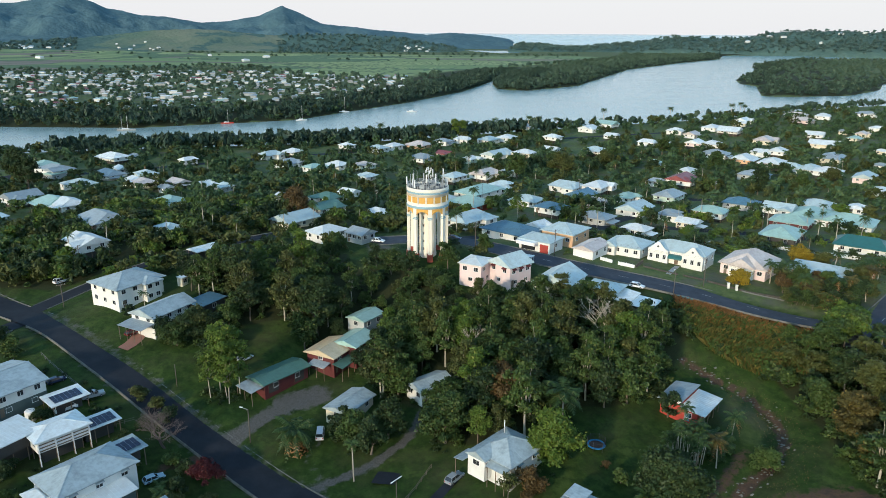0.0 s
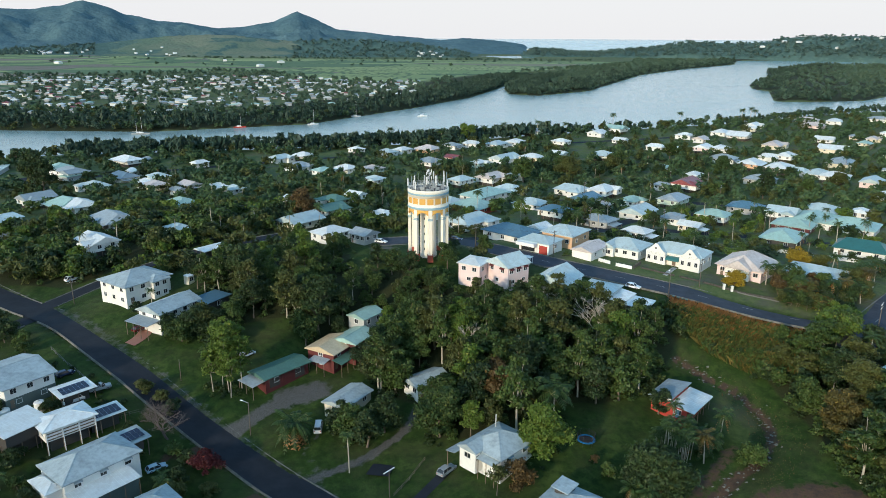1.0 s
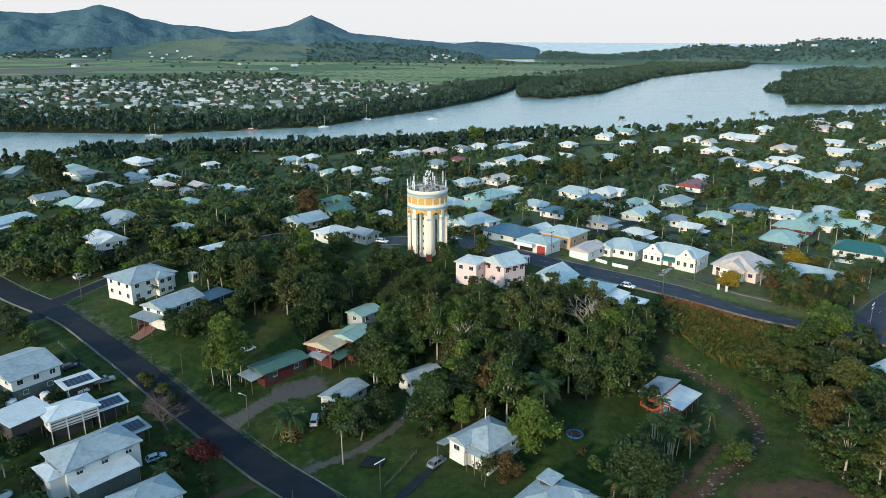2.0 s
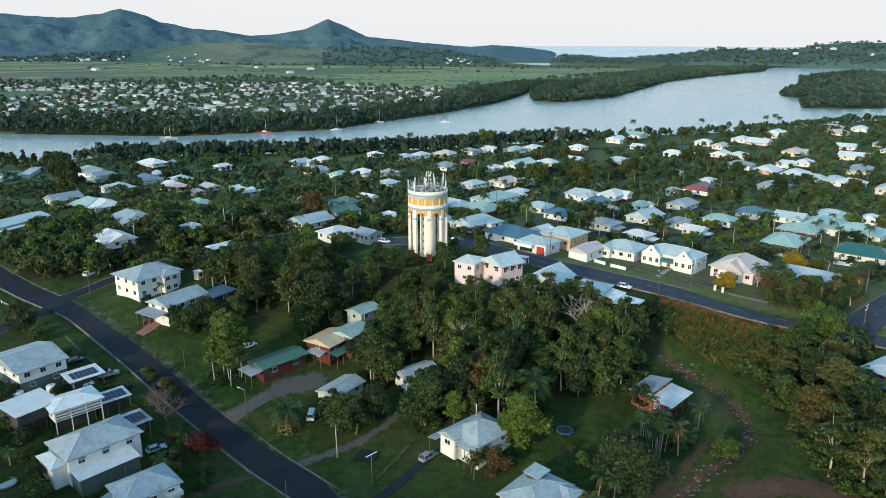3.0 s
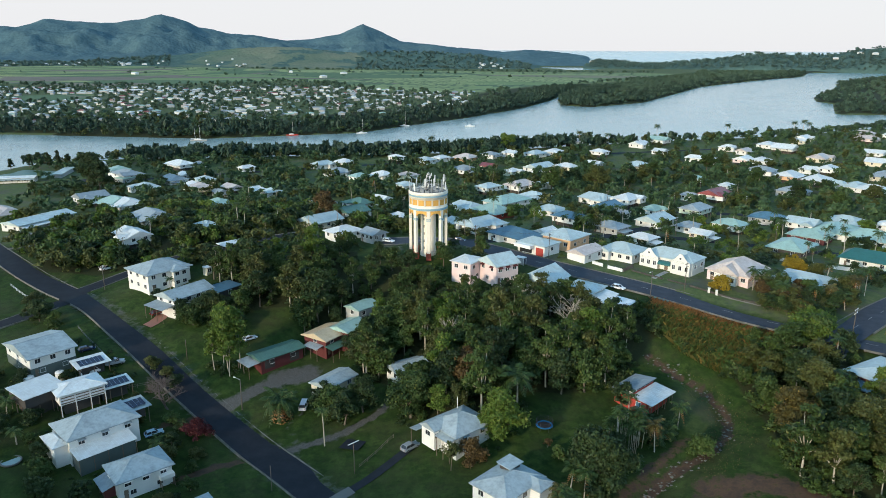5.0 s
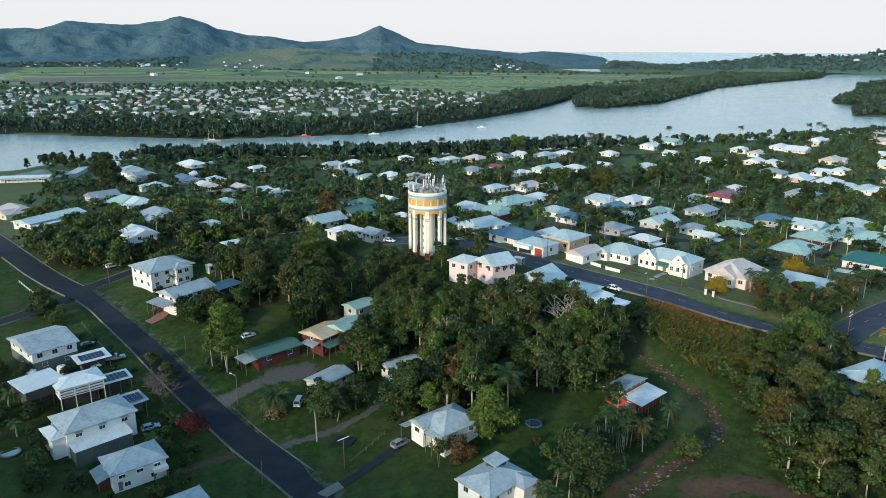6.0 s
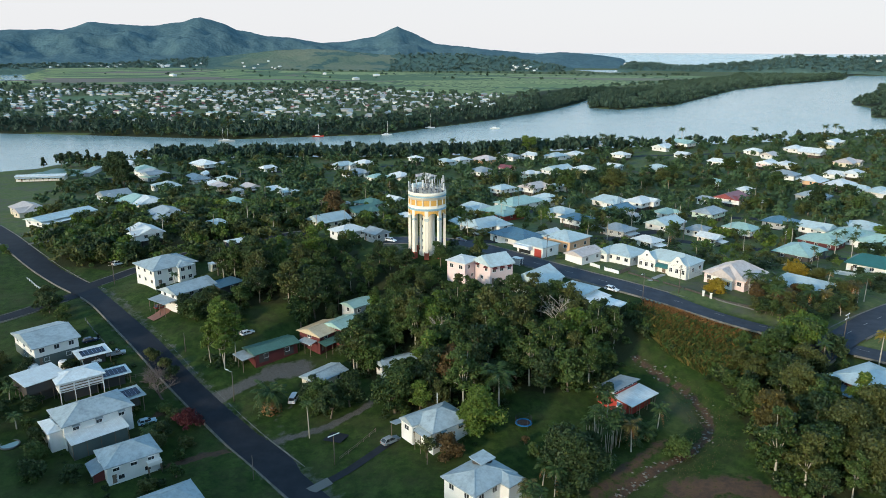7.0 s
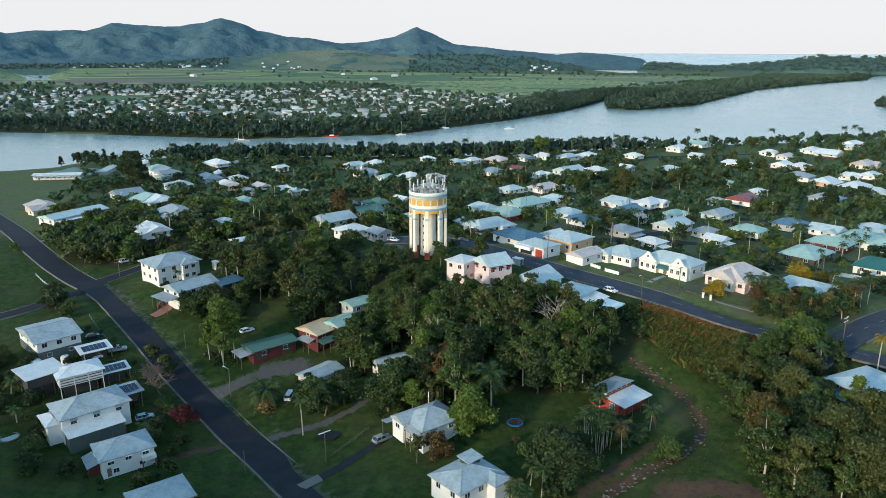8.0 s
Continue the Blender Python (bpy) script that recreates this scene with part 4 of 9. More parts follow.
def stumps_on(parent, x0, x1, y0, y1, z0, z1, material="timber", step=3.2, thick=0.16):
    for i in range(max(2, round((x1 - x0) / step) + 1)):
        for j in range(max(2, round((y1 - y0) / step) + 1)):
            if i in (0, max(1, round((x1 - x0) / step))) or j in (0, max(1, round((y1 - y0) / step))):
                x = x0 + thick + (x1 - x0 - 2 * thick) * i / max(1, round((x1 - x0) / step))
                y = y0 + thick + (y1 - y0 - 2 * thick) * j / max(1, round((y1 - y0) / step))
                part("post", box(bmesh.new(), x - thick / 2, x + thick / 2, y - thick / 2, y + thick / 2, z0, z1), M[material], parent)


def house(label, x, y, rot, w, d, h, kind="hip", roof="roof_white", wall="white", under=0.0, open_under=False, pitch=22, over=0.6, win=(3, 2, 2, 2), rows=1,
          seams=False, axis=None, win_size=(1.3, 1.2), hood=None, door=True, name="house", group="", base=None):
    """A house: w along its own x, d along its own y; under: height of the storey or stumps below the main floor; h: eaves over the ground."""
    z = base if base is not None else float(land(x, y))
    t = thing(name, label, "house", x, y, z, rot, group)
    PLOTS.append((x, y, math.hypot(w, d) / 2))
    x0, x1, y0, y1 = -w / 2, w / 2, -d / 2, d / 2
    along = axis or ("x" if w >= d else "y")
    rise = math.tan(radians(pitch)) * (min(w, d) if axis is None else (d if axis == "x" else w)) / 2
    gable = (along, rise) if kind == "gable" else None
    if open_under:
        walls_on(t, x0, x1, y0, y1, under, h, wall, gable)
        # dark block put in for the shade below the raised floor
        walls_on(t, x0 + 1.2, x1 - 1.2, y0 + 1.2, y1 - 1.2, -1.5, under - 0.004, "shade", name="undercroft")
        stumps_on(t, x0, x1, y0, y1, -1.5, under - 0.004)
    else:
        walls_on(t, x0, x1, y0, y1, -2.0, h, wall, gable)
    r = roof_on(t, x0, x1, y0, y1, h + 0.02 - over * math.tan(radians(pitch)) * (0.8 if kind != "skillion" else 0), kind, pitch, roof, over, seams, along if kind != "skillion" else axis)
    storey = (h - under) / rows
    for k in range(rows):
        windows_round(t, x0, x1, y0, y1, under + storey * k + storey * 0.36, win, *win_size, hood)
    if under > 1.8 and not open_under:
        windows_round(t, x0, x1, y0, y1, under * 0.35, (max(win[0] - 1, 0), 1, 1, 1), 1.2, 1.0)
    if door:
        dr = part("door", box(bmesh.new(), -0.45, 0.45, -0.05, 0.05, 0, 2.05), M["timber"], t)
        dr.matrix_local = pose(x0 + w * 0.12, y0 - 0.02, 0.15 if open_under is False else under, 0, 0, 0)
        part("door_handle", box(bmesh.new(), 0.32, 0.38, -0.09, -0.05, 0.95, 1.07), M["steel"], dr)
    return t


def lean_to(parent, x0, x1, y0, y1, z_low, z_high, roof, low="y0", posts=True, over=0.2, seams=False, z0=-1.5):
    """An open roof on posts that leans on the house; low: the side where it is lowest."""
    ax = "x" if low in ("y0", "y1") else "y"
    bm = bmesh.new()
    hz = {"y0": lambda a, b: z_low if b < 0.5 else z_high, "y1": lambda a, b: z_high if b < 0.5 else z_low,
          "x0": lambda a, b: z_low if a < 0.5 else z_high, "x1": lambda a, b: z_high if a < 0.5 else z_low}[low]
    cs = [(0, 0), (1, 0), (1, 1), (0, 1)]
    X, Y = (x0 - over, x1 + over), (y0 - over, y1 + over)
    v = [bm.verts.new((X[a], Y[b], hz(a, b) + u)) for u in (-0.12, 0.0) for a, b in cs]
    for f in ((3, 2, 1, 0), (4, 5, 6, 7), (0, 1, 5, 4), (1, 2, 6, 5), (2, 3, 7, 6), (3, 0, 4, 7)):
        bm.faces.new([v[i] for i in f])
    rf = part("verandah_roof", bm, M[roof], parent)
    if seams:
        bs = bmesh.new()
        n = int((X[1] - X[0] if ax == "x" else Y[1] - Y[0]) / 0.8)
        for i in range(1, n):
            f = i / n
            if ax == "x":
                q = X[0] + (X[1] - X[0]) * f
                bar(bs, (q, Y[0], hz(0, 0)), (q, Y[1], hz(0, 1)), 0.045, 0.05)
            else:
                q = Y[0] + (Y[1] - Y[0]) * f
                bar(bs, (X[0], q, hz(0, 0)), (X[1], q, hz(1, 0)), 0.045, 0.05)
        part("seams", bs, M[roof], rf)
    if posts:
        n = max(2, round(((x1 - x0) if ax == "x" else (y1 - y0)) / 3) + 1)
        for i in range(n):
            f = i / (n - 1)
            px, py = (x0 + 0.1 + (x1 - x0 - 0.2) * f, {"y0": y0 + 0.1, "y1": y1 - 0.1}.get(low)) if ax == "x" else ({"x0": x0 + 0.1, "x1": x1 - 0.1}.get(low), y0 + 0.1 + (y1 - y0 - 0.2) * f)
            part("post", box(bmesh.new(), px - 0.06, px + 0.06, py - 0.06, py + 0.06, z0, z_low - 0.10), M["timber"], parent)
    return rf


def solar_on(parent, m, nx, ny):
    """Dark solar panels, nx by ny, laid on a roof at the local pose m."""
    s = part("solar_array", box(bmesh.new(), 0, nx * 1.04, 0, ny * 1.7, 0.03, 0.06), M["steel"], parent, "grey rails under dark solar panels")
    s.matrix_local = m
    me = None
    for i in range(nx):
        for j in range(ny):
            if me is None:
                k = part("solar_panel", box(bmesh.new(), 0.03, 1.0, 0.03, 1.66, 0.064, 0.10), M["solar"], s)
                me = k.data
            else:
                piece("solar_panel", me, s, pose(i * 1.04, j * 1.7, 0))
    return s


# white two-storey house on the corner
t = house("white two-storey house with a pale hipped roof", -93.5, 201, 57, 15, 13, 6.2, "hip", "roof_worn_shaded", "render", 0.0, pitch=20, over=0.8, win=(4, 2, 3, 3), rows=2, seams=True)
walls_on(t, 0.5, 5.5, -8.3, -6.5, -1, 6.1, "render", name="bay")
roof_on(t, 0.5, 5.5, -8.3, -3.0, 5.85, "hip", 20, "roof_worn_shaded", 0.7, True)
windows_round(t, 0.5, 5.5, -8.3, -6.5, 1.2, (2, 0, 0, 0))
windows_round(t, 0.5, 5.5, -8.3, -6.5, 4.1, (2, 0, 0, 0))
# lower white house beside it, gabled, with a carport
t = house("white weatherboard house with a pale blue gable roof", -77.5, 186, 62, 14, 8.6, 4.9, "gable", "roof_worn_shaded", "white", 2.2, pitch=20, over=0.7, win=(4, 1, 2, 2), seams=True, axis="x")
lean_to(t, -11.5, -7.0, -4.3, 4.3, 2.7, 3.1, "roof_grey", "x0", seams=True)
t = house("low open shed with a bluish sheet roof", -67.5, 192.5, 62, 9, 6, 2.8, "skillion", "roof_navy", "shade", pitch=4, over=0.4, win=(1, 0, 0, 0), door=False, name="shed")
t = house("small white outhouse with a flat roof", -79.5, 207.5, 60, 2.2, 2.2, 2.6, "skillion", "roof_white", "cream", pitch=4, over=0.15, win=(1, 0, 0, 0), door=False, name="shed")

# row of houses below the street, in the valley
t = house("white two-level house with a shallow pale gable roof", -101.6, 149.7, 56, 11.4, 15.8, 5.6, "gable", "roof_worn_shaded", "white", 2.6, pitch=13, over=0.7, win=(3, 2, 3, 4), seams=True, axis="x")
walls_on(t, -5.75, 5.75, -7.95, 7.95, -1.5, 2.5, "deep_green", name="lower_wall")
t = house("carport with solar panels on its white roof", -86.7, 148.2, 50, 8.0, 5.8, 3.0, "skillion", "roof_white", "shade", pitch=6, over=0.35, win=(0, 0, 0, 0), door=False, open_under=True, under=2.6, name="carport")
solar_on(t, pose(-3.2, -2.2, 3.10, 6, 0, 0), 6, 2)
t = house("open-sided white-roofed shed raised on posts", -90.4, 131.6, 60, 9.4, 8.2, 5.4, "skillion", "roof_white", "shade", 2.6, True, pitch=5, over=0.5, win=(0, 0, 0, 0), seams=True, door=False, name="shed")
t = house("white two-level house with louvred verandah and pale roof", -82, 135, 48, 10.5, 7.4, 5.6, "hip", "roof_white", "white", 2.7, True, pitch=14, over=0.6, win=(0, 2, 2, 2), seams=True, door=False)
for k in range(3):
    for j in range(6):
        part("louvre", box(bmesh.new(), -5.0 + k * 3.4, -1.9 + k * 3.4, -3.83, -3.74, 3.0 + j * 0.36, 3.22 + j * 0.36), M["trim" if j % 2 else "timber"], t)
for k in range(4):
    part("post", box(bmesh.new(), -5.1 + k * 3.4, -4.95 + k * 3.4, -3.9, -3.72, -1, 5.4), M["trim"], t)
t = house("low carport with dark solar panels on the roof", -76.3, 140.5, 48, 8.5, 5.0, 3.3, "skillion", "roof_white", "shade", pitch=6, over=0.3, win=(0, 0, 0, 0), door=False, open_under=True, under=2.9, name="carport")
solar_on(t, pose(-3.6, -2.0, 3.40, 6, 0, 0), 7, 2)
# large hipped house
t = house("large white weatherboard house with a worn hipped roof", -71.0, 124.0, 52, 15.5, 10.5, 5.6, "hip", "roof_worn_shaded", "white", 2.4, pitch=22, over=0.6, win=(3, 2, 2, 2), seams=True, hood="roof_grey")
lean_to(t, -7.7, 5.0, -10.0, -5.25, 2.6, 3.3, "roof_white", "y0", seams=True)
walls_on(t, -7.5, 4.8, -9.7, -5.3, -1.8, 2.5, "deep_green", name="lower_wall")
walls_on(t, -10.6, -7.75, -4.0, 3.0, -1.5, 4.3, "white", name="side_wing")
roof_on(t, -10.6, -7.0, -4.0, 3.0, 4.3, "hip", 18, "roof_white", 0.5, True)
walls_on(t, 7.75, 11.5, 0.0, 5.0, 2.0, 4.6, "shade", name="side_wing")
roof_on(t, 7.0, 12.8, -0.5, 5.2, 4.7, "skillion", 8, "roof_worn_shaded", 0.3, True, "x")
solar_on(t, pose(8.0, 0.2, 5.0, 8, 0, 0), 4, 2)
stumps_on(t, 7.9, 12.6, -0.3, 5.0, -1.5, 4.5)
# hipped house with a porch
t = house("small white weatherboard house with a hipped grey roof", -55.0, 113.2, 47, 11.2, 8.6, 4.7, "hip", "roof_worn_shaded", "white", 2.0, pitch=24, over=0.6, win=(3, 2, 1, 2), seams=True, hood="white")
lean_to(t, -8.2, -5.6, -2.0, 4.0, 2.3, 3.2, "roof_grey", "x0", seams=True)
walls_on(t, -7.9, -5.65, -1.6, 1.0, -1.5, 2.3, "dark_red", name="porch_wall")
part("balcony", box(bmesh.new(), 2.6, 5.7, -5.6, -4.31, 2.0, 2.9), M["white"], t)
stumps_on(t, 2.6, 5.7, -5.6, -4.4, -1.2, 1.99)
t = house("pale blue hipped-roof house beside the lawn", -36.5, 98.0, 47, 11.0, 8.5, 4.6, "hip", "roof_worn_shaded", "white", 2.0, pitch=24, over=0.6, win=(3, 2, 2, 2), seams=True)
t = house("white house with a pale gable roof below the street", -113, 131, 52, 12, 9, 5, "hip", "roof_worn_shaded", "white", 2.2, pitch=20, win=(3, 2, 2, 2))

# garage, house and sheds at the end of the gravel drive
t = house("long garage with a green roof and dark red walls", -41.2, 164.8, 50, 13.5, 6.2, 3.2, "gable", "roof_green", "dark_red", pitch=12, over=0.7, win=(2, 0, 0, 0), seams=True, door=False, name="garage", axis="x")
for k in range(3):
    part("roller_door", box(bmesh.new(), -5.6 + k * 4.0, -2.6 + k * 4.0, -3.16, -3.05, 0, 2.3), M["shade" if k != 1 else "dark_red"], t)
lean_to(t, -10.5, -6.7, -3.0, 3.0, 2.2, 2.6, "roof_grey", "x0")
t = house("two-storey red house under a cream gable roof", -29.3, 174.8, 62, 9.6, 8.6, 5.0, "gable", "roof_cream", "dark_red", 2.6, pitch=16, over=0.7, win=(2, 1, 1, 2), seams=True, axis="x")
lean_to(t, -5.2, 3.0, -7.2, -4.3, 2.7, 3.3, "roof_green", "y0", seams=True)
lean_to(t, -7.4, -4.8, -3.0, 2.0, 2.8, 3.2, "roof_grey", "x0")
t = house("red house with a pale green gable roof", -23.5, 178.5, 62, 9.0, 7.0, 5.4, "gable", "roof_teal", "dark_red", 2.4, pitch=16, over=0.6, win=(2, 1, 1, 1), seams=True, axis="x")
t = house("shed with a pale blue sheet roof among trees", -21.5, 188.0, 55, 8.0, 6.0, 4.6, "gable", "roof_teal", "grey_wall", 1.5, pitch=16, over=0.5, win=(2, 1, 1, 1), seams=True, axis="x", name="shed")
t = house("small brick house with a blue-grey sheet roof", -22.0, 154.4, 60, 10.5, 6.2, 3.6, "gable", "roof_worn_shaded", "cream", 0.8, pitch=15, over=0.6, win=(2, 1, 1, 1), seams=True, axis="x")
t = house("small white house with a pale gable roof among trees", -2.9, 160.1, 40, 9.5, 6.0, 4.6, "gable", "roof_worn_shaded", "white", 1.2, pitch=18, over=0.6, win=(2, 1, 2, 1), seams=True, axis="x", base=6.2)
t = house("white garden hut half hidden among the trees", 31.5, 160.5, 20, 2.0, 1.6, 2.6, "skillion", "roof_white", "render", pitch=5, over=0.1, win=(1, 0, 0, 0), door=False, name="shed")

# house with the steep blue roof on the lawn
t = house("white high-set house with a steep blue-grey hipped roof", 14.0, 129.6, 47, 10.6, 9.4, 4.6, "hip", "roof_worn_shaded", "white", 1.6, pitch=24, over=0.6, win=(2, 2, 1, 2), seams=True, hood="roof_navy", base=7.2)
walls_on(t, -7.4, -5.32, 0.3, 4.68, -0.4, 4.6, "white", ("x", 1.05), "bay")
roof_on(t, -7.4, -2.2, 0.3, 4.68, 4.6, "gable", 25, "roof_worn_shaded", 0.4, True, "x")
windows_round(t, -7.4, -5.3, 0.3, 4.68, 2.6, (1, 0, 1, 0), 1.6, 1.1)
lean_to(t, -7.2, -5.3, -4.6, -0.1, 3.5, 4.2, "roof_worn_shaded", "x0", seams=True)
lean_to(t, -8.8, -4.6, 4.9, 7.0, 3.0, 3.4, "roof_grey", "y1")
bm = bmesh.new()
for i in range(8):
    box(bm, -0.6, 0.6, -4.9 - i * 0.28, -4.62 - i * 0.28, -1.0, 1.5 - i * 0.2)
part("front_stair", bm, M["timber"], t)
part("chimney_pipe", tube(bmesh.new(), [(1.0, 2.0, 6.5), (1.0, 2.0, 9.4)], [0.1, 0.1], 8), M["trim"], t)
# house at the edge with a raised roof vent
t = house("pale house with a low blue-white hipped roof and roof vent", 25.4, 111.5, 52, 11.6, 8.8, 4.9, "hip", "roof_worn_shaded", "white", 1.6, pitch=18, over=0.6, win=(3, 2, 2, 3), seams=True)
walls_on(t, 1.0, 4.4, 0.4, 3.0, 5.6, 6.75, "shade", name="roof_vent")
roof_on(t, 1.0, 4.4, 0.4, 3.0, 6.75, "skillion", 8, "roof_worn_shaded", 0.5, True, "x")
walls_on(t, 1.6, 5.7, -6.9, -4.42, -1.5, 4.6, "white", name="side_wing")
roof_on(t, 1.6, 5.7, -6.9, -1.0, 4.6, "hip", 18, "roof_worn_shaded", 0.5, True, "y")

# red cottage with two skillion roofs and a clerestory between them
t = thing("house", "red cottage with two sloping silver sheet roofs", "house", 58.1, 150.1, 8.8, 50)
PLOTS.append((58.1, 150.1, 7))
walls_on(t, -5.2, 5.0, 0.2, 4.8, -2.5, 3.5, "red")
walls_on(t, -5.2, 5.0, -4.0, 0.196, -2.5, 2.5, "red", name="lower_wall")
walls_on(t, -5.1, 4.9, 0.2, 1.0, 3.504, 4.25, "trim", name="clerestory")
for k in range(5):
    part("pane", box(bmesh.new(), -4.7 + k * 1.95, -3.1 + k * 1.95, 0.15, 0.19, 3.6, 4.1), M["glass"], t)
lean_to(t, -5.2, 5.0, 0.0, 5.2, 3.6, 4.5, "roof_grey", "y1", posts=False, over=0.4, seams=True)
roof_on(t, -5.0, 5.6, -5.4, -0.3, 2.45, "skillion", 11, "roof_white", 0.3, True, "x")
windows_round(t, -5.2, 5.0, -4.0, 0.2, 0.9, (2, 0, 1, 1))
part("door", box(bmesh.new(), -5.26, -5.15, -2.2, -1.2, 0, 2.05), M["roof_navy"], t)
stumps_on(t, -4.8, 5.4, -5.3, -4.3, -2.0, 2.2)

# pink house above the trees
t = house("pink two-storey house with a pale gable roof", 20.0, 200.5, 40, 8.6, 9.0, 6.4, "gable", "roof_blue", "pink", 2.8, pitch=26, over=0.6, win=(3, 1, 2, 2), seams=True, axis="x", hood="dark_red")
t = house("pink two-storey wing with a low white hipped roof", 10.2, 201.5, 62, 8.0, 7.0, 6.2, "hip", "roof_white", "pink", 2.8, pitch=14, over=0.5, win=(2, 1, 2, 2), seams=True)
# white house half hidden by trees
t = house("white two-storey house with a steep pale blue gable", 34.0, 195.0, 58, 13.0, 10.5, 6.4, "gable", "roof_blue", "white", 2.8, pitch=28, over=0.5, win=(3, 1, 2, 2), seams=True, axis="x", base=float(land(34, 195)) - 2.2)
t = house("low white rear wing with a pale sheet roof", 46.0, 191.5, 56, 10, 9, 4.4, "hip", "roof_blue", "white", 1.0, pitch=18, over=0.6, win=(3, 1, 2, 2), seams=True, base=float(land(46, 191.5)) - 1.3)
lean_to(t, -5, 5, -9.0, -4.5, 2.8, 3.4, "roof_white", "y0", seams=True)
t = house("low carport with white and grey sheet roof", 55.5, 184.5, 56, 8, 7, 3.2, "skillion", "roof_white", "shade", 2.8, True, pitch=4, over=0.3, win=(0, 0, 0, 0), door=False, name="carport", seams=True, base=float(land(55.5, 184.5)) - 1.0)
# carport up the side street
t = house("open carport with a white roof and brick end", -79.5, 231, 52, 10, 5.5, 3.3, "gable", "roof_white", "cream", 2.9, True, pitch=8, over=0.4, win=(0, 0, 0, 0), door=False, name="carport", axis="x")

# houses along the main street
t = house("white garage with a pale gable roof and wide door", 49.3, 226.5, -37, 7.0, 12.0, 3.3, "gable", "roof_pink", "white", pitch=18, over=0.5, win=(0, 0, 1, 2), seams=True, axis="y", door=False, name="garage")
part("roller_door", box(bmesh.new(), -2.7, 2.7, -6.08, -5.95, 0, 2.5), M["trim"], t)
t = house("white cottage with grey hipped roof and front gable", 63.0, 232.0, -36, 12.5, 11.0, 3.9, "hip", "roof_blue", "white", 0.6, pitch=22, over=0.6, win=(4, 2, 2, 2), seams=True)
walls_on(t, -5.8, -1.8, -7.4, -5.52, -1, 3.9, "white", ("y", 1.3), "front_gable")
roof_on(t, -5.8, -1.8, -7.4, -2.0, 3.8, "gable", 32, "roof_blue", 0.4, True, "y")
windows_round(t, -5.8, -1.8, -7.4, -5.5, 1.5, (1, 0, 0, 0), 1.8, 1.3)
t = house("white rendered house with curved parapet gables and green awning", 78.5, 224.0, -37, 18.0, 9.6, 4.6, "hip", "roof_blue", "render", 0.6, pitch=25, over=0.3, win=(0, 2, 2, 2), seams=True)


def parapet(cx, width, y, z0, z1, peak):
    """A curved, stepped gable front."""
    bm = bmesh.new()
    n = 28
    row = []
    for i in range(n + 1):
        s = i / n * 2 - 1
        a = abs(s)
        zz = z1 + (peak - z1) * (1.0 if a < 0.16 else 0.82 if a < 0.26 else 0.82 * max(0.0, (1 - a) / 0.74) ** 1.7)
        row.append((cx + s * width / 2, zz))
    lo = [[bm.verts.new((x, yy, z0)) for x, _ in row] for yy in (y - 0.18, y + 0.18)]
    hi = [[bm.verts.new((x, yy, zz)) for x, zz in row] for yy in (y - 0.18, y + 0.18)]
    for i in range(n):
        bm.faces.new((lo[0][i], lo[0][i + 1], hi[0][i + 1], hi[0][i]))
        bm.faces.new((lo[1][i + 1], lo[1][i], hi[1][i], hi[1][i + 1]))
        bm.faces.new((hi[0][i], hi[0][i + 1], hi[1][i + 1], hi[1][i]))
    for i in (0, n):
        bm.faces.new((lo[0][i], hi[0][i], hi[1][i], lo[1][i]))
    return bm


for cx in (-5.6, 5.6):
    walls_on(t, cx - 3.3, cx + 3.3, -6.6, -4.82, -1, 4.5, "render", name="front_bay")
    part("parapet", parapet(cx, 6.6, -6.6, 3.9, 4.7, 7.2), M["render"], t)
    roof_on(t, cx - 3.1, cx + 3.1, -6.3, 0.0, 4.5, "gable", 28, "roof_blue", 0.1, True, "y")
    windows_round(t, cx - 3.3, cx + 3.3, -6.6, -4.82, 1.7, (3, 0, 0, 0), 0.95, 1.4)
    part("roundel", tube(bmesh.new(), [(cx, -6.84, 5.7), (cx, -6.76, 5.7)], [0.35, 0.35], 16), M["dark_steel"], t)
bm = bmesh.new()
for i in range(7):
    a0, a1 = i / 7 * math.pi / 2, (i + 1) / 7 * math.pi / 2
    v = [bm.verts.new(c) for c in ((-2.2, -5.0 - 2.2 * math.sin(a0), 2.4 + 1.1 * math.cos(a0)), (2.2, -5.0 - 2.2 * math.sin(a0), 2.4 + 1.1 * math.cos(a0)),
                                   (2.2, -5.0 - 2.2 * math.sin(a1), 2.4 + 1.1 * math.cos(a1)), (-2.2, -5.0 - 2.2 * math.sin(a1), 2.4 + 1.1 * math.cos(a1)))]
    bm.faces.new(v)
for s in (-1, 1):
    bm.faces.new([bm.verts.new((2.2 * s, -5.0 - 2.2 * math.sin(i / 7 * math.pi / 2), 2.4 + 1.1 * math.cos(i / 7 * math.pi / 2))) for i in range(8)] + [bm.verts.new((2.2 * s, -5.0, 2.4))])
part("awning", bm, M["roof_dark_teal"], t, "dark green rounded canvas awning")
part("door", box(bmesh.new(), -0.6, 0.6, -4.88, -4.75, 0.3, 2.5), M["timber"], t)
t = house("pale pink gabled house with a wide pinkish sheet roof", 97.0, 214.5, -40, 13.5, 14.0, 4.2, "dutch", "roof_pink", "pink", 0.6, pitch=24, over=0.7, win=(4, 2, 2, 2), seams=True)
walls_on(t, -3.6, 3.6, -8.6, -7.02, -1, 4.2, "render", ("y", 2.2), "front_gable")
roof_on(t, -3.6, 3.6, -8.6, -2.0, 4.1, "gable", 32, "roof_pink", 0.5, True, "y")
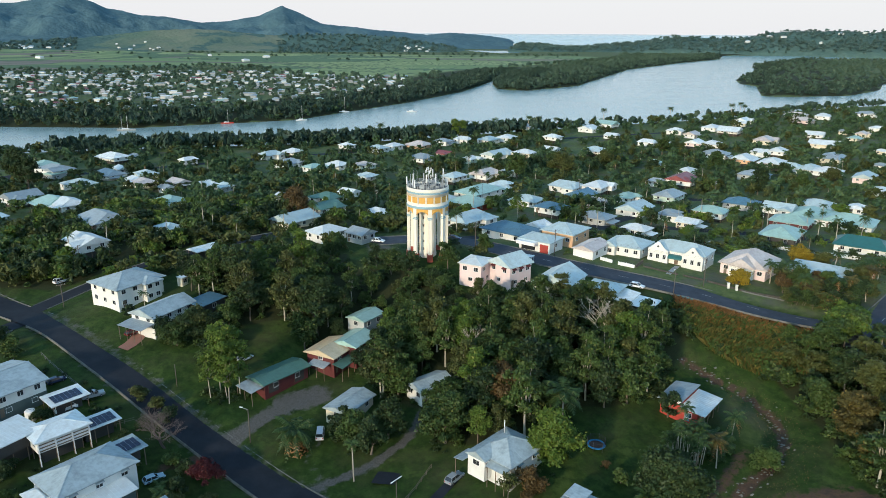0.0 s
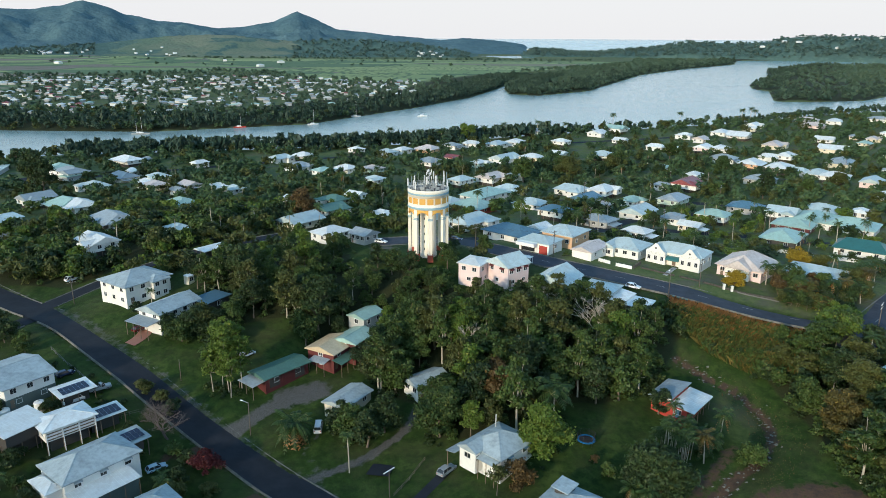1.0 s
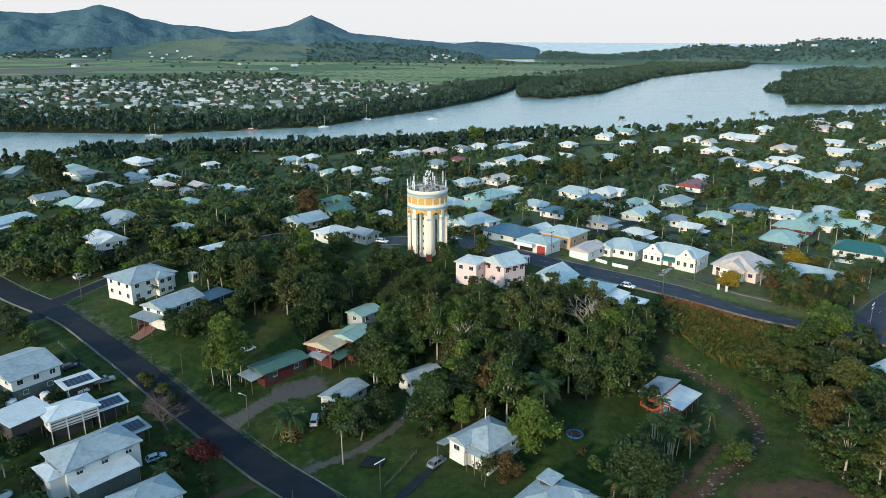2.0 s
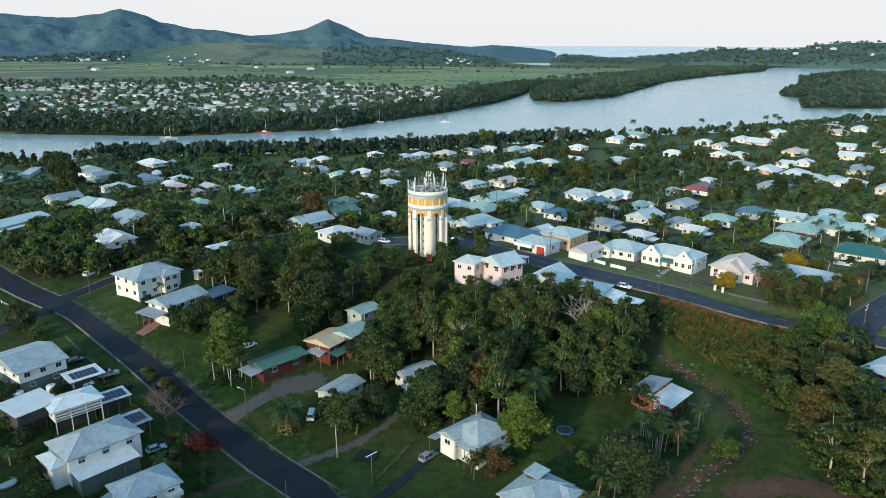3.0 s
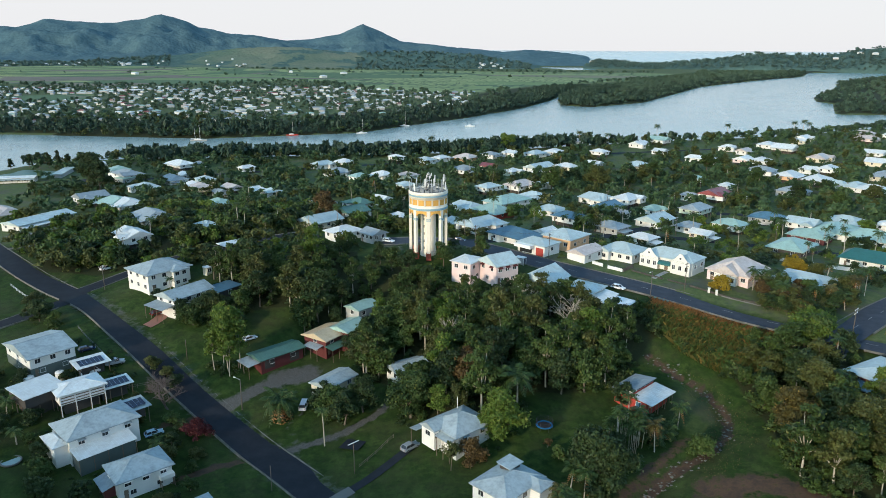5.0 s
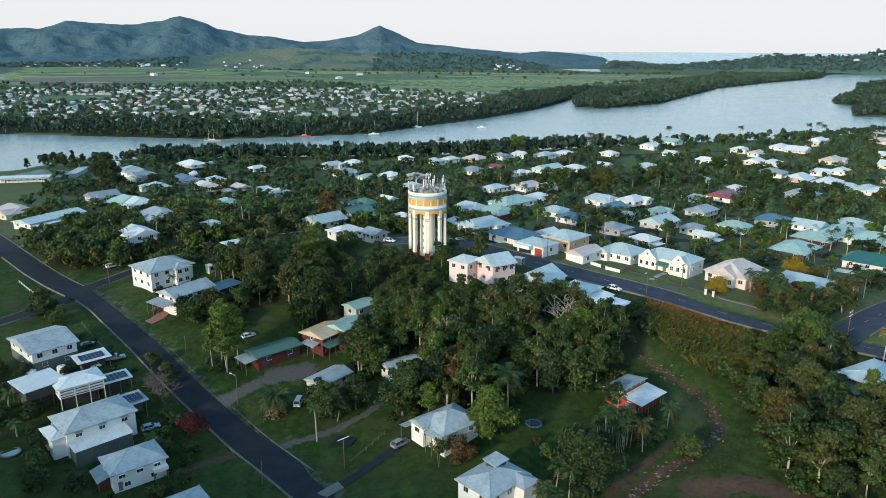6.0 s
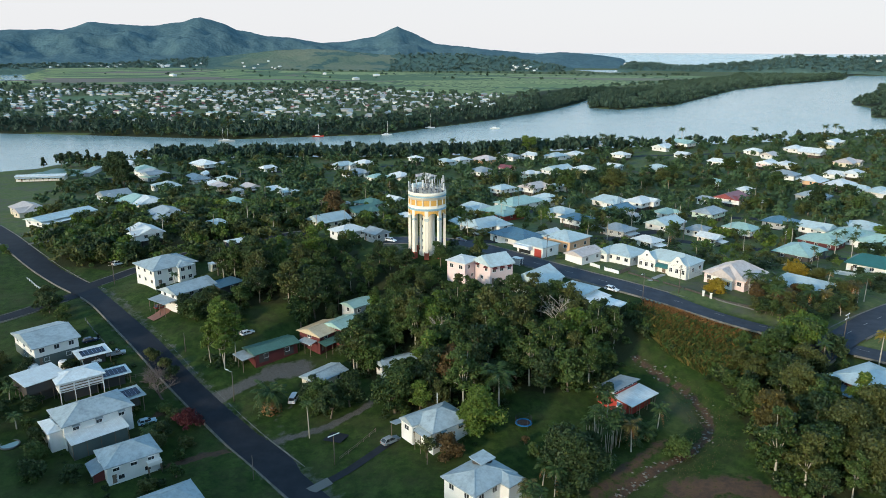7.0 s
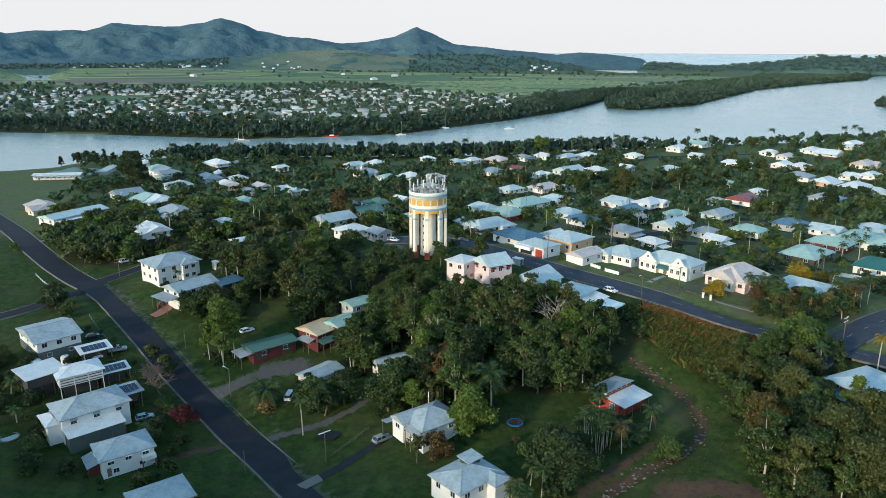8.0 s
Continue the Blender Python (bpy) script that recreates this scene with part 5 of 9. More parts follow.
windows_round(t, -3.6, 3.6, -8.6, -7.0, 1.4, (3, 0, 0, 0), 0.9, 1.5)
t = house("low house with a wide pale blue sheet roof", 117.5, 211.5, -40, 15.5, 11.0, 3.6, "hip", "roof_blue", "cream", 0.4, pitch=17, over=0.8, win=(4, 2, 2, 2), seams=True)
walls_on(t, -3.0, 3.0, -8.0, -5.52, -1, 3.4, "orange", name="front_bay")
roof_on(t, -3.0, 3.0, -8.0, -1.0, 3.4, "hip", 18, "roof_blue", 0.6, True, "y")
t = house("shop-fronted white house with a pale roof", 33.2, 230.5, -37, 11.5, 9.0, 4.0, "hip", "roof_blue", "white", 0.4, pitch=16, over=0.5, win=(2, 1, 1, 1), seams=True)
bm = box(bmesh.new(), -5.6, 1.5, -7.0, -4.52, 2.6, 3.7)
part("shop_fascia", bm, M["trim"], t)
part("shop_window", box(bmesh.new(), -4.6, 0.4, -4.62, -4.52, 0.5, 2.4), M["glass"], t)
part("sign_panel", box(bmesh.new(), 2.2, 5.2, -4.66, -4.52, 0.2, 3.0), M["red"], t, "plain red painted wall panel")
t = house("apricot house with a pale gable-hipped roof", 43.5, 243.0, -37, 12.0, 12.5, 5.6, "hip", "roof_blue", "orange", 1.2, pitch=18, over=0.6, win=(3, 2, 2, 2), seams=True)
bm = bmesh.new()
for i in range(9):
    box(bm, -5.2 + i * 0.45, -4.75 + i * 0.45, -7.6, -6.26, -1.0, 2.4 - i * 0.26)
part("front_stair", bm, M["orange"], t)
t = house("house with a pale blue sheet roof under palms", 114.0, 151.0, 36, 14.0, 9.0, 4.4, "hip", "roof_blue", "dark_red", 1.6, True, pitch=15, over=0.9, win=(2, 2, 2, 2), seams=True)
lean_to(t, -11, -7, -4, 3, 2.5, 3.0, "roof_navy", "x0", seams=True)

# ---- water tower ----
def water_tower(x, y):
    z = float(land(x, y)) + 0.85
    t = thing("water_tower", "cream concrete water tower with yellow panels and antennas", "water tower", x, y, z, 8)
    PLOTS.append((x, y, 8))
    R = 6.4
    part("central_shaft", lathe(bmesh.new(), [(2.75, -1.0), (2.75, 0.4), (2.6, 0.5), (2.55, 16.0)], 40), M["tank_white"], t)
    for k in range(5):
        w = part("slit_window", box(bmesh.new(), -0.14, 0.14, -2.66, -2.50, 1.6 + k * 2.5, 2.4 + k * 2.5), M["glass"], t)
        w.matrix_local = pose(0, 0, 0, 0, 0, -34)
    col = None
    for k in range(8):
        a = math.tau * k / 8
        m = Matrix.Translation((R * 0.93 * math.cos(a), R * 0.93 * math.sin(a), 0)) @ pose(0, 0, 0, 0, 0, math.degrees(a))
        if col is None:
            bm = box(bmesh.new(), -0.48, 0.48, -0.62, 0.62, 1.0, 15.6)
            bmesh.ops.bevel(bm, geom=bm.edges[:], offset=0.08, segments=1, affect="EDGES")
            c = part("column", bm, M["tank_white"], t)
            b = part("column_base", box(bmesh.new(), -0.75, 0.75, -0.85, 0.85, -1.2, 1.1), M["tank_red"], c, "dull red painted footing")
            k_ = part("capital", box(bmesh.new(), -0.55, 0.56, -0.70, 0.70, 12.2, 12.5), M["tank_blue"], c, "dusty blue band")
            k2 = part("capital", box(bmesh.new(), -0.55, 0.56, -0.70, 0.70, 12.7, 12.9), M["tank_blue"], c)
            col = (c, b, k_, k2)
            c.matrix_local = m
        else:
            c = piece("column", col[0].data, t, m)
            for o in col[1:]:
                piece(o.name.split(".")[0], o.data, c)
    # arched ring beam between the columns
    bm = bmesh.new()
    sides = 96
    for r0, r1 in ((R - 0.05, R - 0.6),):
        rows_ = []
        for i in range(sides):
            a = math.tau * i / sides
            s = (((i + 0.5) / sides * 8) % 1.0 - 0.5) * 2
            f = (abs(abs(s) - 0.0))
            arch = 12.95 + 1.75 * math.sqrt(max(0.0, 1 - (f / 0.80) ** 2)) if f < 0.80 else 12.95
            rows_.append([bm.verts.new((r * math.cos(a + math.pi / sides), r * math.sin(a + math.pi / sides), h)) for r, h in ((r0, arch), (r0, 15.55), (r1, 15.55), (r1, arch))])
        for i in range(sides):
            p, q = rows_[i], rows_[(i + 1) % sides]
            for j in range(4):
                bm.faces.new((p[j], q[j], q[(j + 1) % 4], p[(j + 1) % 4]))
    arch = part("arch_ring", bm, M["tank_yellow"], t, "ochre arched spandrels between the columns")
    arch.matrix_local = pose(0, 0, 0, 0, 0, 0)
    tank = part("tank", lathe(bmesh.new(), [(R - 0.05, 15.5), (R + 0.02, 15.5), (R + 0.02, 17.1), (R - 0.12, 17.1), (R - 0.12, 19.3), (R + 0.02, 19.3), (R + 0.02, 20.6), (R + 0.12, 20.7),
                                              (R + 0.12, 21.6), (R - 0.3, 21.6), (R - 0.3, 21.0), (0.4, 21.2)], 96), M["tank_white"], t)
    part("blue_band", lathe(bmesh.new(), [(R + 0.05, 15.6), (R + 0.16, 15.65), (R + 0.16, 16.25), (R + 0.05, 16.3)], 96, False), M["tank_blue"], tank, "dusty blue painted band")
    part("blue_band", lathe(bmesh.new(), [(R + 0.03, 20.0), (R + 0.10, 20.02), (R + 0.10, 20.55), (R + 0.03, 20.58)], 96, False), M["tank_blue"], tank)
    me = None
    for k in range(16):
        a = 360 * k / 16
        if me is None:
            bm = bmesh.new()
            n = 6
            for i in range(n):
                a0, a1 = radians(-8.6 + 17.2 * i / n), radians(-8.6 + 17.2 * (i + 1) / n)
                ro, ri = R - 0.02, R - 0.16
                v = [bm.verts.new((r * math.cos(b), r * math.sin(b), h)) for h in (17.3, 19.1) for r, b in ((ri, a0), (ro, a0), (ro, a1), (ri, a1))]
                for f in ((1, 2, 6, 5), (0, 3, 2, 1), (4, 5, 6, 7)):
                    bm.faces.new([v[j] for j in f])
            me = part("panel", bm, M["tank_yellow"], tank, "ochre yellow painted panel").data
        else:
            piece("panel", me, tank, pose(0, 0, 0, 0, 0, a))
    me = None
    for k in range(16):
        if me is None:
            bm = box(bmesh.new(), R - 0.15, R + 0.10, -0.16, 0.16, 17.0, 19.4)
            me = part("pilaster", bm, M["tank_white"], tank)
            me.matrix_local = pose(0, 0, 0, 0, 0, 11.25)
            me = me.data
        else:
            piece("pilaster", me, tank, pose(0, 0, 0, 0, 0, 11.25 + 22.5 * k))
    # handrail and antennas on the roof
    rail = bmesh.new()
    for h in (21.95, 22.3, 22.65):
        for i in range(40):
            a0, a1 = math.tau * i / 40, math.tau * (i + 1) / 40
            bar(rail, ((R - 0.15) * math.cos(a0), (R - 0.15) * math.sin(a0), h), ((R - 0.15) * math.cos(a1), (R - 0.15) * math.sin(a1), h), 0.06)
    part("handrail", rail, M["steel"], t, "grey steel handrail round the roof")
    me = None
    for i in range(40):
        a = math.tau * i / 40
        m = Matrix.Translation(((R - 0.15) * math.cos(a), (R - 0.15) * math.sin(a), 21.5))
        if me is None:
            me = part("rail_post", box(bmesh.new(), -0.04, 0.04, -0.04, 0.04, 0, 1.2), M["steel"], t)
            me.matrix_local = m
            me = me.data
        else:
            piece("rail_post", me, t, m)
    rnd = random.Random(5)
    part("roof_deck", lathe(bmesh.new(), [(R - 0.34, 21.02), (R - 0.34, 21.10), (0.3, 21.30)], 64), M["deck"], tank, "dark roof deck of the tank")
    for i in range(22):
        a = math.tau * (i + rnd.uniform(-0.25, 0.25)) / 22
        r = R - 0.1 if i % 3 else R - 1.6
        h = rnd.uniform(2.4, 4.8)
        mast = part("antenna_mast", tube(bmesh.new(), [(r * math.cos(a), r * math.sin(a), 20.9), (r * math.cos(a), r * math.sin(a), 21.4 + h)], [0.06, 0.05], 6), M["steel"], t)
        if i % 2 == 0:
            bm = box(bmesh.new(), 0.1, 0.32, -0.2, 0.2, 21.4 + h - 2.3, 21.4 + h + 0.1)
            q = part("panel_antenna", bm, M["trim"], mast, "white upright panel antenna")
            q.matrix_local = Matrix.Translation((r * math.cos(a), r * math.sin(a), 0)) @ pose(0, 0, 0, 0, 0, math.degrees(a))
    for i in range(20):
        a, r = rnd.uniform(0, math.tau), rnd.uniform(0.6, 5.2)
        part("whip_antenna", tube(bmesh.new(), [(r * math.cos(a), r * math.sin(a), 21.0), (r * math.cos(a), r * math.sin(a), rnd.uniform(23.5, 26.8))], [0.045, 0.02], 5), M["dark_steel"], t)
    m0 = part("centre_mast", tube(bmesh.new(), [(0.3, 0.2, 21.1), (0.3, 0.2, 27.4)], [0.13, 0.09], 8), M["steel"], t)
    for h in (23.2, 24.6, 25.9, 26.8):
        bm = bmesh.new()
        for k in range(3):
            a = math.tau * k / 3 + h
            bar(bm, (0.3, 0.2, h), (0.3 + 0.8 * math.cos(a), 0.2 + 0.8 * math.sin(a), h), 0.07)
            box(bm, 0.3 + 0.8 * math.cos(a) - 0.13, 0.3 + 0.8 * math.cos(a) + 0.13, 0.2 + 0.8 * math.sin(a) - 0.13, 0.2 + 0.8 * math.sin(a) + 0.13, h - 0.45, h + 0.45)
        part("antenna_cluster", bm, M["trim"], m0, "small white antennas on brackets")
    for i in range(12):
        a, r = math.tau * i / 12 + 0.4, 2.4 + 1.0 * (i % 3)
        part("equipment_box", box(bmesh.new(), r * math.cos(a) - 0.5, r * math.cos(a) + 0.5, r * math.sin(a) - 0.4, r * math.sin(a) + 0.4, 21.0, 21.9 + 0.5 * (i % 2)), M["grey_wall"], t)
    bm = bmesh.new()
    for i in range(8):
        a = math.tau * i / 8
        bar(bm, (3.4 * math.cos(a), 3.4 * math.sin(a), 22.6), (3.4 * math.cos(a + 0.785), 3.4 * math.sin(a + 0.785), 22.6), 0.07)
        bar(bm, (3.4 * math.cos(a), 3.4 * math.sin(a), 21.0), (3.4 * math.cos(a), 3.4 * math.sin(a), 23.4), 0.07)
        bar(bm, (3.4 * math.cos(a), 3.4 * math.sin(a), 22.6), (0.3, 0.2, 23.6), 0.05)
    part("antenna_frame", bm, M["steel"], t, "galvanised steel antenna frame")
    return t


water_tower(-4.5, 217.3)

# ---- houses of the town beyond the tower ----
def town(x, y, rot, w, d, h, roof, wall, kind, words, under=0.5):
    t = house(words, x, y, rot, w, d, h, kind, roof, wall, under, under > 1.5, pitch=21, over=0.75, win=(3 if y < 430 else 2, 0) + ((0, 2) if rot < 0 else (2, 0)), door=y < 330, group="houses of the town")
    k = round(x * 7 + y * 3) % 6
    if k < 3:  # a front wing with its own roof
        a, b = (-w / 2, -w / 2 + w * 0.42) if k == 0 else (w / 2 - w * 0.42, w / 2)
        walls_on(t, a, b, -d / 2 - 2.4, -d / 2 - 0.004, under if under > 1.5 else -2, h, wall, ("y", 0.078 * w) if k == 2 else None, "front_wing")
        roof_on(t, a, b, -d / 2 - 2.4, 0.5, h - 0.2, "gable" if k == 2 else "hip", 21, roof, 0.6, False, "y")
        windows_round(t, a, b, -d / 2 - 2.4, -d / 2, under + 1.0, (1, 0, 0, 0), 1.6, 1.2)
    elif k == 3:  # an open verandah
        lean_to(t, -w / 2, w / 2, -d / 2 - 2.6, -d / 2, h - 0.75, h - 0.25, roof, "y0")
    elif k == 4:  # a carport at the side
        lean_to(t, w / 2, w / 2 + 3.4, -d / 2, d / 4, 2.3, 2.6, roof, "x1")


town(10, 269, 48, 16.0, 11.3, 5.1, "roof_blue", "white", "dutch", "raised white house with a pale blue hipped sheet roof", 2.2)
town(25, 249, -41, 17.8, 11.8, 3.8, "roof_navy", "white", "hip", "white house with a blue hipped sheet roof")
town(259, 433, 52, 16.3, 10.9, 3.8, "roof_blue", "pink", "gable", "pink house with a pale blue gable sheet roof")
town(334, 543, -41, 8.0, 6.0, 3.6, "roof_white", "cream", "hip", "cream house with a white hipped sheet roof", 0.4)
town(296, 479, -39, 8.1, 6.6, 3.5, "roof_grey", "white", "hip", "white house with a grey hipped sheet roof")
town(76, 665, -32, 15.5, 11.4, 5.3, "roof_pink", "white", "hip", "raised white house with a pinkish grey hipped sheet roof", 2.2)
town(157, 688, -42, 17.6, 12.0, 5.5, "roof_teal", "white", "gable", "raised white house with a pale green gable sheet roof", 2.2)
town(361, 724, -43, 20.2, 12.0, 5.3, "roof_pink", "pink", "hip", "raised pink house with a pinkish grey hipped sheet roof", 2.2)
town(384, 787, -43, 21.0, 12.0, 3.7, "roof_pink", "white", "hip", "white house with a pinkish grey hipped sheet roof")
town(408, 778, 54, 21.0, 12.0, 3.7, "roof_white", "white", "hip", "white house with a white hipped sheet roof")
town(366, 657, 53, 9.4, 6.7, 3.5, "roof_grey", "cream", "hip", "cream house with a grey hipped sheet roof")
town(467, 799, -33, 21.0, 12.0, 3.7, "roof_grey", "white", "hip", "white house with a grey hipped sheet roof")
town(305, 735, 50, 17.0, 12.0, 3.6, "roof_white", "white", "gable", "white house with a white gable sheet roof")
town(-228, 495, -35, 19.6, 12.0, 5.1, "roof_white", "white", "hip", "raised white house with a white hipped sheet roof", 2.2)
town(-218, 507, -43, 8.0, 6.0, 3.4, "roof_grey", "white", "dutch", "white house with a grey hipped sheet roof", 0.4)
town(-203, 433, -39, 17.2, 12.0, 3.6, "roof_grey", "white", "dutch", "white house with a grey hipped sheet roof")
town(-204, 398, -41, 14.5, 12.0, 3.7, "roof_blue", "white", "hip", "white house with a pale blue hipped sheet roof")
town(-176, 406, -41, 12.8, 9.7, 3.6, "roof_white", "white", "dutch", "white house with a white hipped sheet roof")
town(-205, 454, -43, 9.0, 7.0, 3.6, "roof_white", "white", "gable", "white house with a white gable sheet roof")
town(-149, 381, -44, 8.0, 6.0, 3.3, "roof_grey", "white", "gable", "white house with a grey gable sheet roof", 0.4)
town(-241, 443, -32, 21.0, 12.0, 5.3, "roof_grey", "white", "hip", "raised white house with a grey hipped sheet roof", 2.2)
town(-282, 482, -42, 12.0, 9.1, 5.4, "roof_white", "white", "hip", "raised white house with a white hipped sheet roof", 2.2)
town(-257, 460, -39, 13.3, 11.1, 5.5, "roof_teal", "white", "hip", "raised white house with a pale green hipped sheet roof", 2.2)
town(-135, 276, -43, 18.1, 12.0, 5.2, "roof_grey", "white", "dutch", "raised white house with a grey hipped sheet roof", 2.2)
town(-174, 325, -42, 14.4, 11.4, 5.2, "roof_white", "white", "dutch", "raised white house with a white hipped sheet roof", 2.2)
town(-124, 240, -39, 12.8, 9.3, 5.2, "roof_white", "white", "gable", "raised white house with a white gable sheet roof", 2.2)
town(-131, 338, -34, 12.8, 10.1, 3.5, "roof_teal", "white", "hip", "white house with a pale green hipped sheet roof")
town(-210, 350, 56, 14.8, 11.5, 5.5, "roof_grey", "white", "gable", "raised white house with a grey gable sheet roof", 2.2)
town(-235, 313, -33, 21.0, 12.0, 3.8, "roof_pink", "cream", "dutch", "cream house with a pinkish grey hipped sheet roof")
town(-183, 330, -41, 16.8, 12.0, 5.4, "roof_teal", "white", "dutch", "raised white house with a pale green hipped sheet roof", 2.2)
town(-103, 261, -38, 8.0, 6.0, 3.4, "roof_blue", "white", "hip", "white house with a pale blue hipped sheet roof", 0.4)
town(-128, 293, -33, 8.0, 6.0, 3.5, "roof_grey", "white", "hip", "white house with a grey hipped sheet roof", 0.4)
town(407, 675, -38, 12.4, 9.4, 3.8, "roof_white", "white", "hip", "white house with a white hipped sheet roof")
town(-164, 389, -42, 11.5, 8.0, 5.5, "roof_pink", "cream", "hip", "raised cream house with a pinkish grey hipped sheet roof", 2.2)
town(293, 712, -32, 11.8, 9.3, 3.5, "roof_white", "cream", "gable", "cream house with a white gable sheet roof")
town(373, 640, 53, 13.1, 8.2, 3.5, "roof_pink", "cream", "gable", "cream house with a pinkish grey gable sheet roof")
town(-181, 433, -43, 11.9, 9.5, 3.5, "roof_blue", "cream", "hip", "cream house with a pale blue hipped sheet roof")
town(345, 602, 47, 11.0, 7.1, 5.2, "roof_teal", "cream", "hip", "raised cream house with a pale green hipped sheet roof", 2.2)
town(268, 407, -44, 10.5, 8.0, 5.4, "roof_blue", "grey_wall", "hip", "raised grey house with a pale blue hipped sheet roof", 2.2)
town(241, 387, 48, 14.7, 9.5, 3.5, "roof_white", "white", "hip", "white house with a white hipped sheet roof")

town(-18, 565, -35, 16.5, 12.5, 3.6, "roof_pink", "orange", "hip", "apricot house with a pinkish grey hipped sheet roof")
town(1, 583, -38, 12.4, 9.4, 3.6, "roof_grey", "white", "hip", "white house with a grey hipped sheet roof")
town(18, 594, -38, 12.6, 9.5, 3.6, "roof_white", "white", "dutch", "white house with a white hipped sheet roof")
town(2, 522, -35, 10.4, 7.9, 3.6, "roof_red", "pink", "gable", "pink house with a dark red gable sheet roof")
town(-14, 495, -38, 14.5, 11.0, 5.2, "roof_grey", "white", "hip", "raised white house with a grey hipped sheet roof", 2.2)
town(20, 500, 52, 10.7, 8.1, 3.6, "roof_white", "pale_green", "hip", "pale green house with a white hipped sheet roof")
town(38, 593, 50, 15.7, 11.9, 3.6, "roof_blue", "white", "hip", "white house with a pale blue hipped sheet roof")
town(54, 606, 52, 14.4, 11.0, 3.6, "roof_white", "white", "hip", "white house with a white hipped sheet roof")
town(40, 521, 50, 20.8, 14.0, 3.6, "roof_blue", "white", "gable", "white house with a pale blue gable sheet roof")
town(60, 518, -38, 13.8, 10.5, 5.2, "roof_white", "cream", "hip", "raised cream house with a white hipped sheet roof", 2.2)
town(92, 599, -40, 12.7, 9.7, 5.2, "roof_white", "white", "hip", "raised white house with a white hipped sheet roof", 2.2)
town(83, 545, -35, 10.2, 7.7, 3.6, "roof_white", "white", "gable", "white house with a white gable sheet roof")
town(114, 533, -40, 14.4, 10.9, 5.2, "roof_blue", "white", "hip", "raised white house with a pale blue hipped sheet roof", 2.2)
town(135, 667, 50, 16.0, 12.2, 3.6, "roof_white", "white", "gable", "white house with a white gable sheet roof")
town(144, 610, -38, 9.8, 7.5, 5.2, "roof_white", "white", "gable", "raised white house with a white gable sheet roof", 2.2)
town(26, 424, 50, 16.0, 12.1, 5.2, "roof_pink", "white", "dutch", "raised white house with a pinkish grey hipped sheet roof", 2.2)
town(7, 411, 50, 12.2, 9.3, 5.2, "roof_blue", "white", "hip", "raised white house with a pale blue hipped sheet roof", 2.2)
town(40, 443, 52, 9.5, 7.2, 3.6, "roof_white", "white", "gable", "white house with a white gable sheet roof")
town(19, 369, 50, 23.0, 14.0, 3.6, "roof_teal", "white", "hip", "white house with a pale green hipped sheet roof")
town(34, 389, -35, 15.8, 12.0, 3.6, "roof_blue", "white", "hip", "white house with a pale blue hipped sheet roof")
town(13, 330, -35, 17.1, 13.0, 3.6, "roof_teal", "red", "hip", "red brick house with a pale green hipped sheet roof")
town(-1, 341, -38, 13.0, 9.9, 3.6, "roof_blue", "white", "dutch", "white house with a pale blue hipped sheet roof")
town(42, 344, -35, 13.2, 10.0, 3.6, "roof_blue", "white", "hip", "white house with a pale blue hipped sheet roof")
town(49, 313, -38, 12.1, 9.2, 5.2, "roof_navy", "white", "hip", "raised white house with a blue hipped sheet roof", 2.2)
town(70, 395, -38, 16.1, 12.3, 3.6, "roof_blue", "white", "dutch", "white house with a pale blue hipped sheet roof")
town(72, 366, 50, 15.0, 11.4, 3.6, "roof_navy", "white", "gable", "white house with a blue gable sheet roof")
town(86, 390, 52, 15.0, 11.4, 5.2, "roof_white", "white", "hip", "raised white house with a white hipped sheet roof", 2.2)
town(77, 349, -38, 8.7, 6.6, 3.6, "roof_pink", "cream", "dutch", "cream house with a pinkish grey hipped sheet roof")
town(67, 301, -40, 12.6, 9.5, 3.6, "roof_grey", "grey_wall", "hip", "grey house with a grey hipped sheet roof")
town(92, 333, 52, 15.8, 12.0, 3.6, "roof_blue", "white", "gable", "white house with a pale blue gable sheet roof")
town(76, 270, -40, 9.2, 7.0, 3.6, "roof_white", "white", "hip", "white house with a white hipped sheet roof")
town(97, 368, 52, 11.2, 8.5, 3.6, "roof_teal", "white", "hip", "white house with a pale green hipped sheet roof")
town(37, 266, 50, 7.0, 6.5, 3.6, "roof_white", "cream", "gable", "cream house with a white gable sheet roof")
town(-1, 283, -40, 7.8, 6.5, 3.6, "roof_blue", "white", "dutch", "white house with a pale blue hipped sheet roof")
town(212, 654, -35, 14.3, 10.9, 3.6, "roof_white", "white", "hip", "white house with a white hipped sheet roof")
town(219, 632, 50, 13.1, 9.9, 3.6, "roof_pink", "white", "gable", "white house with a pinkish grey gable sheet roof")
town(253, 679, 52, 16.9, 12.9, 3.6, "roof_white", "white", "hip", "white house with a white hipped sheet roof")
town(258, 647, -40, 18.1, 13.7, 5.2, "roof_white", "white", "gable", "raised white house with a white gable sheet roof", 2.2)
town(201, 571, 52, 14.2, 10.8, 5.2, "roof_white", "pink", "gable", "raised pink house with a white gable sheet roof", 2.2)
town(213, 567, 50, 14.2, 10.8, 5.2, "roof_white", "white", "hip", "raised white house with a white hipped sheet roof", 2.2)
town(269, 599, 52, 18.8, 14.0, 3.6, "roof_pink", "cream", "dutch", "cream house with a pinkish grey hipped sheet roof")
town(322, 622, -35, 14.5, 11.0, 5.2, "roof_white", "white", "gable", "raised white house with a white gable sheet roof", 2.2)
town(308, 577, -38, 22.0, 14.0, 3.6, "roof_white", "cream", "gable", "cream house with a white gable sheet roof")
